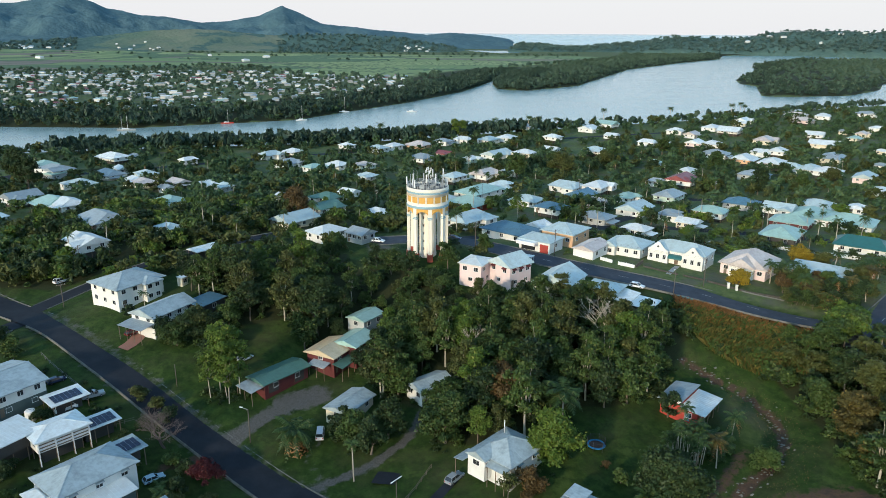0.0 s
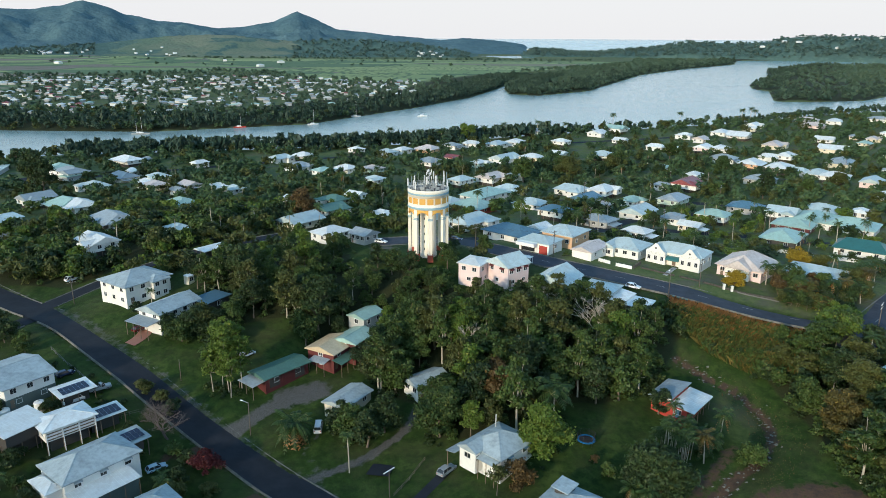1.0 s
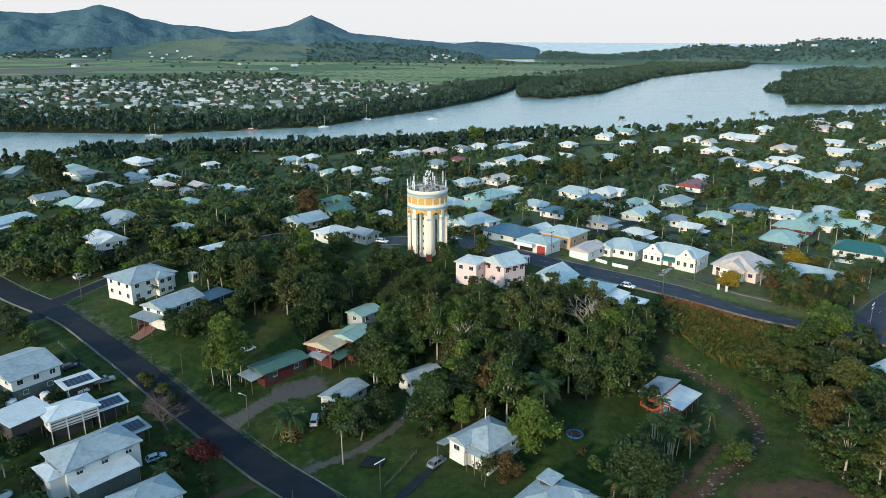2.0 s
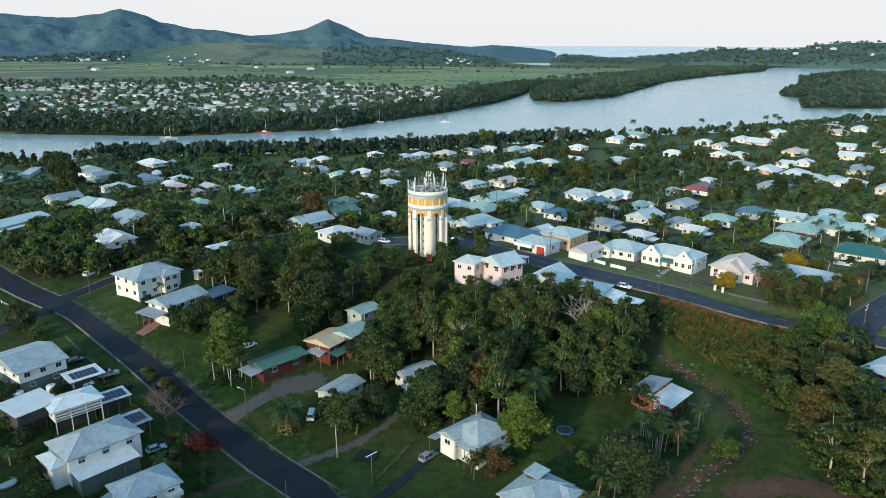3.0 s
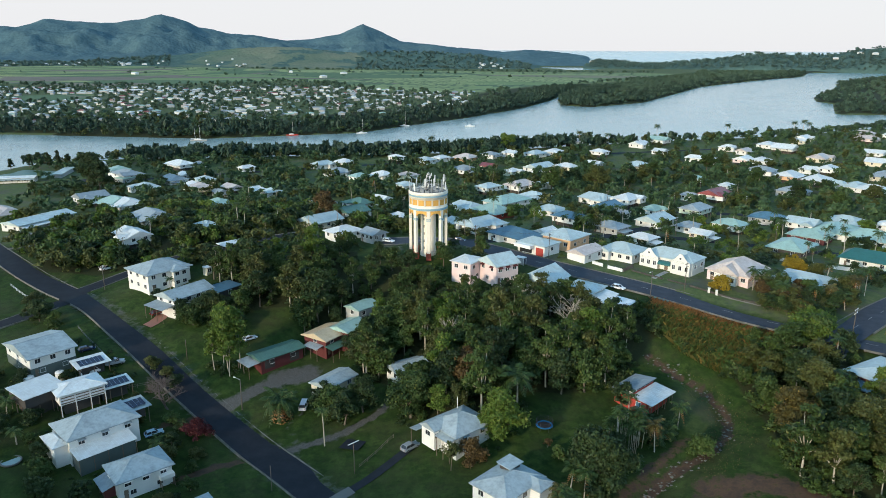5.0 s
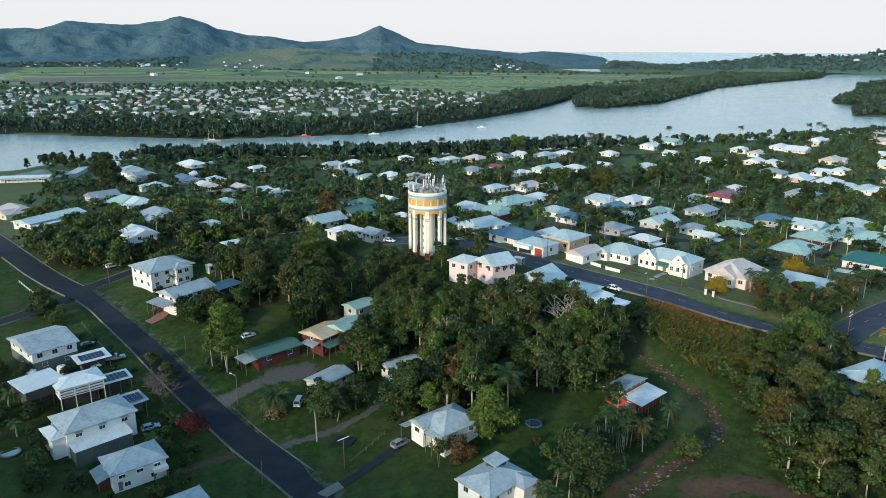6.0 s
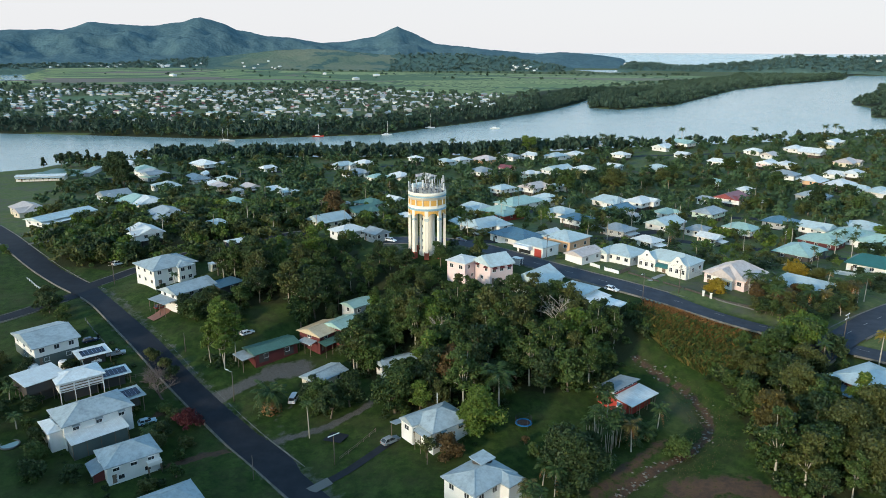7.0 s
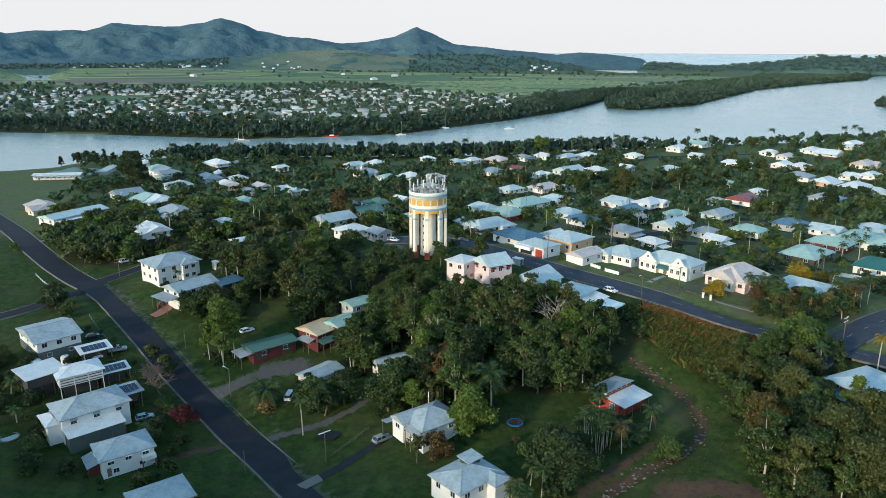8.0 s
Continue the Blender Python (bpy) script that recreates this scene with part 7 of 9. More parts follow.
tree("tree", "low olive shrub tree beside the house", 17.5, 121.0, 35, 6.0, 3.4, "leaf_rust", 10, 120, 0.34, 0.15, 0.95)
tree("tree", "small thin garden tree with sparse foliage", 13.0, 119.5, 36, 7.0, 2.4, "leaf_olive", 8, 90, 0.30, 0.1, 0.7)
for i, (x, y, h) in enumerate(((50.5, 131.0, 9.5), (52.5, 129.5, 8.0), (54.5, 132.5, 8.5), (49.5, 134.0, 7.0), (57.5, 136.0, 4.5), (37.0, 105.5, 8.0))):
    palm_clump("clump of slender palms with pale stems on the lawn edge", x, y, 40 + i, 6, h)
    keep(x, y, 2)
palm("single palm with a straight pale trunk", 52.8, 138.5, 50, 9.0, 2.6, 14, 0.6, 0.14)
for i, (x, y) in enumerate(((58.5, 134), (61.5, 136.5), (62.5, 139.5), (59, 139.5), (56, 135.5))):
    palm("leafy broad-fronded palm shrub beside the creek", x, y, 55 + i, 1.6, 3.2, 13, 0.9, 0.14, 5, 0.2, name="palm_shrub")
    keep(x, y, 2)
tree("shrub", "bushy green shrub beside the dry creek", 68.5, 131.0, 60, 4.2, 3.4, "leaf_mid", 9, 150, 0.34, 0.12, 0.95, category="shrub")
tree("shrub", "small brownish garden shrub on the lawn", 34.0, 128.5, 61, 2.0, 1.2, "leaf_rust", 6, 200, 0.2, 0.06, 0.9, category="shrub")
bare_tree("dead white tree with bare upper branches", 41.6, 171.5, 8, 13.5, 0.9, "pale_bark", 5)
bare_tree("leafless thin tree on the slope", 8.0, 166.5, 9, 11, 0.5, "pale_bark", 5)
tree("tree", "bright green leafy tree rising from the forest", 7.0, 172, 63, 13, 4.6, "leaf_bright", 10, 110, 0.42, 0.3, 0.7)
tree("tree", "brownish tree with pale limbs among dark trees", -14.5, 160.5, 64, 13, 5.0, "leaf_olive", 10, 60, 0.42, 0.3, 0.6, "pale_bark")
tree("tree", "rusty brown-leaved tree in the forest", 15.0, 148.0, 65, 12, 5.8, "leaf_rust", 11, 100, 0.42, 0.3, 0.7)
tree("tree", "spreading yellow-green tree beside the main street", 103.0, 170.5, 66, 9, 6.2, "leaf_bright", 12, 120, 0.42, 0.3, 0.85)
for i, (x, y, h, r) in enumerate(((96, 142, 13, 5.2), (89, 136, 11, 4.6), (101, 128, 12, 6.0), (94, 122, 11, 5.4), (103, 117, 11, 6.0), (88, 127, 8, 3.8), (108, 133, 12, 5.5), (86, 147, 9, 3.6), (110, 122, 10, 5.0))):
    tree("tree", "large leafy tree with olive and yellow foliage on the slope", x, y, 70 + i, h, r, ("leaf_olive", "leaf_autumn", "leaf_olive", "leaf_mid")[i % 4], 15, 150, 0.36, 0.28, 0.9)
    keep(x, y, 4)
for i, (x, y) in enumerate(((101, 144), (98.5, 149), (120, 140), (106, 158), (121, 163), (126, 167), (130, 163))):
    palm("garden palm with golden green fronds", x, y, 85 + i, 9, 2.6, 14, 0.6, 0.15, 3, 0.5, "leaf_yellow" if i > 3 else "leaf_palm")
    keep(x, y, 2)
# hedge and garden plants along the main street
for i, (x, y, h, r, m) in enumerate(((88.5, 201.5, 3.6, 2.6, "leaf_yellow"), (105.5, 200.5, 6.0, 3.0, "leaf_mid"), (108.5, 197.0, 4.0, 2.6, "leaf_rust"), (112.0, 201.5, 4.6, 2.4, "leaf_rust"), (112.5, 194.0, 4.5, 3.0, "leaf_dark"), (117.0, 196.5, 4.5, 3.0, "leaf_olive"),
                                       (121.5, 199.5, 4.6, 3.2, "leaf_dark"), (126.0, 203.5, 5.5, 3.4, "leaf_olive"), (104.5, 193.0, 3.2, 2.2, "leaf_rust"), (108.5, 190.0, 2.4, 1.8, "leaf_yellow"), (116.5, 190.5, 3.5, 2.6, "leaf_mid"),
                                       (101.5, 200.5, 5.0, 2.8, "leaf_olive"), (99.5, 196.5, 4.2, 2.4, "leaf_rust"), (103.5, 198.0, 4.8, 2.6, "leaf_mid"), (101.5, 193.5, 3.0, 2.0, "leaf_olive"), (106.5, 194.0, 4.0, 2.4, "leaf_olive"), (114.5, 198.5, 5.0, 2.8, "leaf_mid"), (119.5, 193.5, 4.6, 3.0, "leaf_dark"), (124.0, 197.0, 4.6, 3.0, "leaf_olive"), (119.5, 229, 5.5, 3.6, "leaf_yellow"), (126, 226, 5, 3.2, "leaf_olive"))):
    tree("shrub", "dense hedge shrub along the garden front", x, y, 100 + i, h * 1.25, r * 1.2, m, 10, 150, 0.3, 0.1, 0.95, category="shrub")
for i, (x, y) in enumerate(((103.5, 204), (106.5, 206.5), (130, 209), (134, 213), (128, 222), (99, 204), (124, 207))):
    palm("garden palm with spreading green fronds", x, y, 120 + i, 6.5, 3.0, 15, 0.8, 0.16, 3)
rnd = random.Random(63)
for i in range(36):
    f = i / 35
    if f < 0.6:  # along the main street
        x, y = 98 + f / 0.6 * 16 + rnd.uniform(-0.8, 0.8), 188.3 - f / 0.6 * 6.0 + rnd.uniform(0, 4.5)
    else:  # round the corner
        x, y = 113 + (f - 0.6) / 0.4 * 16 - rnd.uniform(0, 3), 184 + (f - 0.6) / 0.4 * 17 + rnd.uniform(0, 2)
    tree("shrub", "dense overgrown hedge shrub along the footpath", x, y, 900 + i, rnd.uniform(2.8, 5.2), rnd.uniform(1.7, 2.7), rnd.choice(("leaf_olive", "leaf_autumn", "leaf_mid", "leaf_dark", "leaf_dark")), 8, 150, 0.27, 0.08, 0.95, category="shrub")
for i, (x, y, h) in enumerate(((104, 193, 6), (108, 195, 5), (113, 192, 6.5), (118, 195, 6), (122, 193, 5), (127, 200, 7.5), (131, 205, 8), (129, 203, 7), (134, 208, 8.5))):
    palm("leafy garden palm crowding the hedge", x, y, 930 + i, h, 2.8, 15, 0.8, 0.13, 4, 0.6, "leaf_autumn" if i % 2 else "leaf_palm")
tree("tree", "round leafy tree beside the water tower", 1.8, 207.8, 130, 9.0, 4.0, "leaf_mid", 9, 130, 0.36, 0.2, 0.85)
tree("tree", "small leafy tree on the street verge", 13.5, 219.0, 131, 6.5, 3.0, "leaf_mid", 8, 120, 0.36, 0.15, 0.85)
for i, (x, y, h, r) in enumerate(((-119, 174, 6.5, 4.4), (-113, 172, 4, 2.6), (-72, 153.5, 3.6, 2.4), (-74, 178, 6.5, 3.6), (-70.5, 175.5, 6, 3.4), (-66, 180, 8, 4), (-88.5, 189.5, 3.4, 2.2), (-60, 166, 6, 3), (-53, 121, 4.2, 2.6), (-79, 115, 4, 2.6),
                                   (-97, 116, 5, 3.0), (-108, 139, 5, 3.4), (-90, 143, 3.0, 2.0), (-46, 119, 3.0, 1.7), (-66, 133, 2.6, 2.0), (-100, 139, 4, 2.6), (-76, 110, 5, 3))):
    tree("tree", "leafy dark green garden tree", x, y, 140 + i, h, r, ("leaf_dark", "leaf_mid", "leaf_olive")[i % 3], 8, 150, 0.34, 0.16, 0.9)
    keep(x, y, r)
palm("small fan-headed palm in the garden", -87, 118, 160, 3.6, 2.4, 13, 0.6, 0.15)
palm("slim garden palm beside the white house", -84.5, 190.5, 161, 6.5, 2.2, 13, 0.5, 0.12)
palm("young palm with bright fronds by the parked car", -57.5, 127.0, 162, 1.2, 2.0, 10, 0.5, 0.12)

# trees below the road bend and round the dry creek
for i, (x, y, h, r, m, bark) in enumerate(((96.4, 163.5, 12, 4.4, "leaf_mid", "pale_bark"), (103.5, 169.0, 10, 4.6, "leaf_mid", "bark"), (107.5, 175.5, 8, 4.2, "leaf_bright", "bark"), (90.4, 156.5, 9, 3.4, "leaf_olive", "pale_bark"), (87.5, 152.0, 8, 3.0, "leaf_dark", "bark"),
                                           (95.0, 152.0, 12, 4.2, "leaf_dark", "pale_bark"), (101.5, 156.0, 11, 4.4, "leaf_olive", "bark"), (99.5, 139.0, 12, 4.8, "leaf_mid", "bark"), (93.0, 166.5, 7, 3.0, "leaf_mid", "bark"), (111.0, 166.0, 7, 3.4, "leaf_dark", "bark"),
                                           (88.0, 164.0, 6, 2.6, "leaf_olive", "bark"), (84.5, 158.0, 5, 2.2, "leaf_mid", "bark"), (90.0, 171.5, 5, 2.4, "leaf_mid", "bark"), (104.0, 147.0, 7, 3.6, "leaf_olive", "bark"),
                                           (52.5, 147.5, 7, 2.8, "leaf_dark", "bark"), (57.0, 139.5, 4, 2.2, "leaf_dark", "bark"), (36.5, 125.0, 3.0, 1.8, "leaf_mid", "bark"), (48.0, 126.5, 7, 3.2, "leaf_dark", "bark"))):
    tree("tree", "leafy tree with vines below the road bend" if x > 80 else "leafy green tree beside the red cottage", x, y, 400 + i, h, r, m, 11, 105, 0.40, 0.2, 0.93, bark)
    keep(x, y, r * 0.7)
for i, (x, y, h) in enumerate(((54.0, 134.5, 8), (65.0, 141.0, 5.5), (58.0, 131.0, 7), (41.0, 113.0, 6.5), (38.5, 116.0, 5.0), (36.0, 108.5, 5.5))):
    palm("feathery garden palm with golden green fronds", x, y, 430 + i, h, 3.0, 14, 0.75, 0.13, 4, 0.6, "leaf_autumn" if i % 3 == 2 else "leaf_palm")
for i, (x, y, h, r, m, bark) in enumerate(((27.5, 187.5, 9, 3.2, "leaf_mid", "pale_bark"), (32.5, 186.0, 10, 3.4, "leaf_olive", "pale_bark"), (39.5, 184.0, 10, 3.6, "leaf_mid", "bark"), (23.0, 189.5, 6.5, 2.8, "leaf_dark", "bark"), (44.5, 182.5, 9, 3.4, "leaf_olive", "bark"), (15.0, 190.0, 6, 3.0, "leaf_mid", "bark"),
                                           (-10.0, 205.5, 8, 3.6, "leaf_dark", "bark"), (-15.5, 208.0, 8, 3.8, "leaf_mid", "bark"), (-6.0, 201.0, 5.5, 3.0, "leaf_mid", "bark"), (-20.5, 213.0, 8, 3.8, "leaf_dark", "bark"))):
    tree("tree", "leafy tree close below the houses" if x > 5 else "leafy tree on the slope below the water tower", x, y, 480 + i, h, r, m, 12, 70, 0.38, 0.16, 0.9, bark)
    keep(x, y, r * 0.6)
# shrubs and palms of the valley gardens
for i, (x, y, h, r, m) in enumerate(((-66.5, 178.5, 8, 5.0, "leaf_dark"), (-72, 176, 6, 3.6, "leaf_mid"), (-62.5, 181.0, 6, 3.4, "leaf_dark"), (-61.5, 173.0, 4, 2.6, "leaf_dark"), (-57.5, 176.5, 5.5, 3.2, "leaf_dark"), (-58.5, 183.5, 7, 3.6, "leaf_mid"), (-63, 147, 4, 2.6, "leaf_dark"), (-58, 134.5, 2.6, 2.4, "leaf_mid"), (-54.5, 127.0, 3.0, 2.4, "leaf_dark"), (-54.0, 132.5, 2.6, 2.2, "leaf_dark"), (-69.5, 136.0, 3.0, 2.2, "leaf_dark"), (-64.5, 122.5, 3.4, 2.0, "leaf_dark"), (-83.0, 133.5, 3.4, 2.2, "leaf_dark"), (-46.5, 106.0, 3.2, 2.2, "leaf_olive"), (-67, 151, 3.4, 2.2, "leaf_olive"),
                                       (-88, 125, 4.6, 2.8, "leaf_dark"), (-93, 121, 4.0, 2.6, "leaf_dark"), (-84, 119, 3.0, 2.0, "leaf_mid"), (-102, 129, 4.6, 3.0, "leaf_dark"), (-64, 105, 4.0, 2.6, "leaf_dark"), (-72, 104, 4.4, 3.0, "leaf_dark"), (-47, 124, 2.4, 2.0, "leaf_olive"), (-43, 112, 3.0, 2.0, "leaf_mid"), (-124, 180, 7, 4.2, "leaf_olive"), (-110, 168, 3.4, 2.0, "leaf_mid"))):
    tree("shrub", "dense leafy garden shrub in the valley", x, y, 450 + i, h, r, m, 9, 130, 0.34, 0.12, 0.95, category="shrub")
    keep(x, y, r)
for i, (x, y, h) in enumerate(((-95, 126, 4.5), (-91, 114.5, 3.0), (-56.5, 124.0, 2.2))):
    palm("small green palm in the valley garden", x, y, 470 + i, h, 2.6, 13, 0.7, 0.14)

# the forest on the slope and the wooded gardens behind the corner house
KINDS = []
for i, (h, r, m, n, per, bark) in enumerate(((15, 4.4, "leaf_dark", 12, 75, "bark"), (13, 4.6, "leaf_mid", 13, 72, "bark"), (17, 3.8, "leaf_mid", 12, 75, "pale_bark"), (11, 5.2, "leaf_dark", 14, 64, "bark"),
                                             (13.5, 4.2, "leaf_olive", 12, 66, "pale_bark"), (9.5, 4.4, "leaf_mid", 12, 72, "bark"), (14.5, 4.2, "leaf_bright", 12, 62, "bark"))):
    KINDS.append((h, r, m, n, per, bark))
LABELS = {"leaf_dark": "dark green rainforest tree with a dense crown", "leaf_mid": "green rainforest tree with a clumpy crown", "leaf_olive": "olive-leaved tree with pale limbs", "leaf_bright": "light green feathery tree in the woods"}


def road_gap(x, y):
    """Free distance to the nearest street or drive, for arrays."""
    d = np.full(np.shape(x), 1e9)
    for line, half in ROADS.values():
        d = np.minimum(d, polyline_distance(x, y, line[::2] + line[-1:]) - half)
    for line, half, _ in DRIVES.values():
        d = np.minimum(d, polyline_distance(x, y, line) - half)
    return d


def clear_of(x, y, r):
    if any(math.hypot(x - a, y - b) < q + r * 0.55 for a, b, q in FREE):
        return False
    return not any(math.hypot(x - a, y - b) < q * 0.80 + r * 0.75 for a, b, q in PLOTS)


rnd = random.Random(11)
first, spots = {}, []
for ring, gap, most in ((WOODS[0], 3.9, 300),):
    xs, ys = [p[0] for p in ring], [p[1] for p in ring]
    count = 0
    px, py = np.random.default_rng(4).uniform(min(xs), max(xs), 9000), np.random.default_rng(5).uniform(min(ys), max(ys), 9000)
    good = inside(px, py, ring) & (road_gap(px, py) > 2.2)
    for x, y in zip(px[good].tolist(), py[good].tolist()):
        if count >= most or any(math.hypot(x - a, y - b) < gap for a, b in spots) or not clear_of(x, y, 4.0):
            continue
        count += 1
        spots.append((x, y))
        k = rnd.choice((0, 1, 1, 2, 2, 3, 4, 4, 5, 5, 6))
        s = rnd.uniform(0.6, 1.15)
        if ring is WOODS[0] and y > 178 - 0.1 * x and x > -34:
            s *= 0.5 + 0.25 * rnd.random()
            if y > 204 or (y > 200 and x < 30):
                continue
            if 4 < x < 30 and y > 190:
                continue
        if x < -34 and y > 204:
            s *= 0.55
        if ring is WOODS[0] and x > 58 and y > 152:
            if x < 94 and y > 158:
                continue
            s *= 0.62
        h, r, m, n, per, bark = KINDS[k]
        if k not in first:
            first[k] = tagged(tree("tree", LABELS[m], x, y, 200 + k, h, r, m, n, per, 0.42, 0.25, 0.86, bark), group="trees of the slope")
        else:
            copy_thing(first[k], pose(x, y, ground_z(x, y) - 0.1, 0, 0, rnd.uniform(0, 360)) @ Matrix.Diagonal((s, s, s * rnd.uniform(0.9, 1.1), 1)))

# woods and garden trees of the town and the far banks, too many to count
BASES = []
rng = np.random.default_rng(77)
for i in range(6):
    lb = lobes_of(rng, 10, 1.0, 1.0, 1.5, 0.85)
    BASES.append((leaf_cards(rng, lb, 340, 0.14)[0], leaf_cards(rng, lb[:9], 110, 0.215)[0], leaf_cards(rng, lb[:4], 12, 0.44)[0], leaf_cards(rng, lb[:4], 22, 0.34)[0]))


def many_trees(name, label, places, detail, material, trunks=False):
    """places: rows of x, y, z, radius, height."""
    vs = []
    for x, y, z, r, h in places:
        b = BASES[rng.integers(6)][detail]
        a = rng.uniform(0, math.tau)
        c, s = math.cos(a) * r, math.sin(a) * r
        vs.append(np.stack([b[:, 0] * c - b[:, 1] * s + x, b[:, 0] * s + b[:, 1] * c + y, (b[:, 2] - 0.35) / 1.75 * h + z], 1))
    v = np.concatenate(vs)
    ob = new(name, mesh_of(name, v, np.arange(len(v)).reshape(-1, 3), M[material]))
    return tagged(ob, label, "trees", kind="stuff")


gxs, plots = np.array([p[0] for p in PLOTS]), np.array([(p[1], p[2]) for p in PLOTS])


rows_mid = {"leaf_dark": [], "leaf_mid": [], "leaf_olive": [], "leaf_bright": []}
rnd = random.Random(21)
py = 215 + 660 * np.random.default_rng(8).random(24000) ** 1.15
px = np.random.default_rng(9).uniform(-1, 1, 24000) * (0.62 * py + 55) + 15
pr = np.random.default_rng(10).choice((1.5, 2.0, 2.6, 3.2, 4.0, 5.0, 6.0), 24000)
good = ~inside(px, py, RIVER) & (road_gap(px, py) > pr * 0.6)
good &= ~inside(px, py, WOODS[0])
good &= np.min(np.hypot(px[:, None] - gxs, py[:, None] - plots[:, 0]) - plots[:, 1] * 0.70 - pr[:, None] * 0.5, axis=1) > 0
# open front yards on the south side of the houses, with nothing tall
yard = np.min(np.hypot(px[:, None] - gxs * 0.975, py[:, None] - plots[:, 0] * 0.975) - plots[:, 1] * 0.55 - pr[:, None] * 0.35, axis=1) > 0
good &= yard | (pr < 1.8)
for x, y, r in zip(px[good].tolist(), py[good].tolist(), pr[good].tolist()):
    m = rnd.choice(("leaf_dark", "leaf_dark", "leaf_dark", "leaf_mid", "leaf_mid", "leaf_mid", "leaf_olive", "leaf_bright"))
    if 54 < x < 128 and 200 < y < 236:
        continue
    if -66 < x < -28 and 218 < y < 270:
        r *= 0.6
    if len(rows_mid[m]) < 760 and not (x > -5 and y < 345 and rnd.random() < 0.4):
        rows_mid[m].append((x, y, ground_z(x, y) - 0.3, r, min(r * rnd.uniform(1.6, 2.5), 4.6 if y < 290 and x > -12 else 8.0 if y < 450 else 9)))
g2 = np.random.default_rng(44)
fx, fy = g2.uniform(-172, -6, 3200), g2.uniform(206, 342, 3200)
ok = (inside(fx, fy, WOODS[1]) | inside(fx, fy, [(-36, 224), (-12, 247), (-6, 300), (-40, 335)])) & (np.min(np.hypot(fx[:, None] - gxs * 0.975, fy[:, None] - plots[:, 0] * 0.975) - plots[:, 1] * 0.7, axis=1) > 1.5) & (road_gap(fx, fy) > 1.8) & (np.min(np.hypot(fx[:, None] - gxs, fy[:, None] - plots[:, 0]) - plots[:, 1] * 0.8, axis=1) > 2)
for x, y in list(zip(fx[ok].tolist(), fy[ok].tolist()))[:300]:
    r = rnd.choice((1.4, 1.8, 2.4, 3.0, 3.6, 4.4, 5.0)) * (0.5 if -66 < x < -28 and y < 270 else 1)
    rows_mid[rnd.choice(("leaf_dark", "leaf_dark", "leaf_mid", "leaf_mid", "leaf_olive"))].append((x, y, ground_z(x, y) - 0.3, r, min(r * rnd.uniform(1.5, 2.6), 9)))
for m, words in (("leaf_dark", "dark green garden trees between the houses"), ("leaf_mid", "green garden trees between the houses"), ("leaf_olive", "olive and yellowish trees between the houses"), ("leaf_bright", "light green trees between the houses")):
    many_trees("town_trees", words, [q for q in rows_mid[m] if q[1] < 330], 0, m)
    many_trees("town_trees", words + " near the river", [q for q in rows_mid[m] if q[1] >= 330], 1, "leaf_town_hazed" if m != "leaf_olive" else m)


rows_far = []
for line, deep, number in ((FAR_BANK[1:], 75, 1500), (ISLAND_BANK[:10], 60, 700), (POINT_BANK[1:12], 60, 500), (NEAR_BANK[2:13], 26, 320), ([(90, 690), (-53, 618), (-200, 578), (-300, 552)], 30, 310)):
    g = np.random.default_rng(number + deep)
    p = np.array(line, float)
    run = np.append(0, np.cumsum(np.hypot(*np.diff(p, axis=0).T)))
    q = g.uniform(0, run[-1], number * 3)
    k = np.clip(np.searchsorted(run, q) - 1, 0, len(p) - 2)
    f = ((q - run[k]) / (run[k + 1] - run[k]))[:, None]
    at, d = p[k] * (1 - f) + p[k + 1] * f, unit_rows(p[k + 1] - p[k])
    o = (deep * g.random(len(q)) ** 1.2 + 3)[:, None]
    for sign in (1, -1):
        c = at + np.stack([d[:, 1], -d[:, 0]], 1) * o * sign
        ok = ~inside(c[:, 0], c[:, 1], RIVER) & (polyline_distance(c[:, 0], c[:, 1], RIVER + RIVER[:1]) > 2)
        ok &= np.min(np.hypot(c[:, :1] - gxs, c[:, 1:] - plots[:, 0]) - plots[:, 1], axis=1) > 0
        c = c[ok][:number]
        for x, y in c.tolist():
            r = rnd.uniform(2.6, 5.2) if number > 330 else rnd.uniform(3.6, 6.4) if number == 310 else rnd.uniform(2.8, 4.6)
            rows_far.append((x, y, ground_z(x, y) - 0.5, r, r * rnd.uniform(1.7, 2.7) if number != 310 else rnd.uniform(8, 14)))
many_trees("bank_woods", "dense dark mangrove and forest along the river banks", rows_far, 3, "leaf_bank")

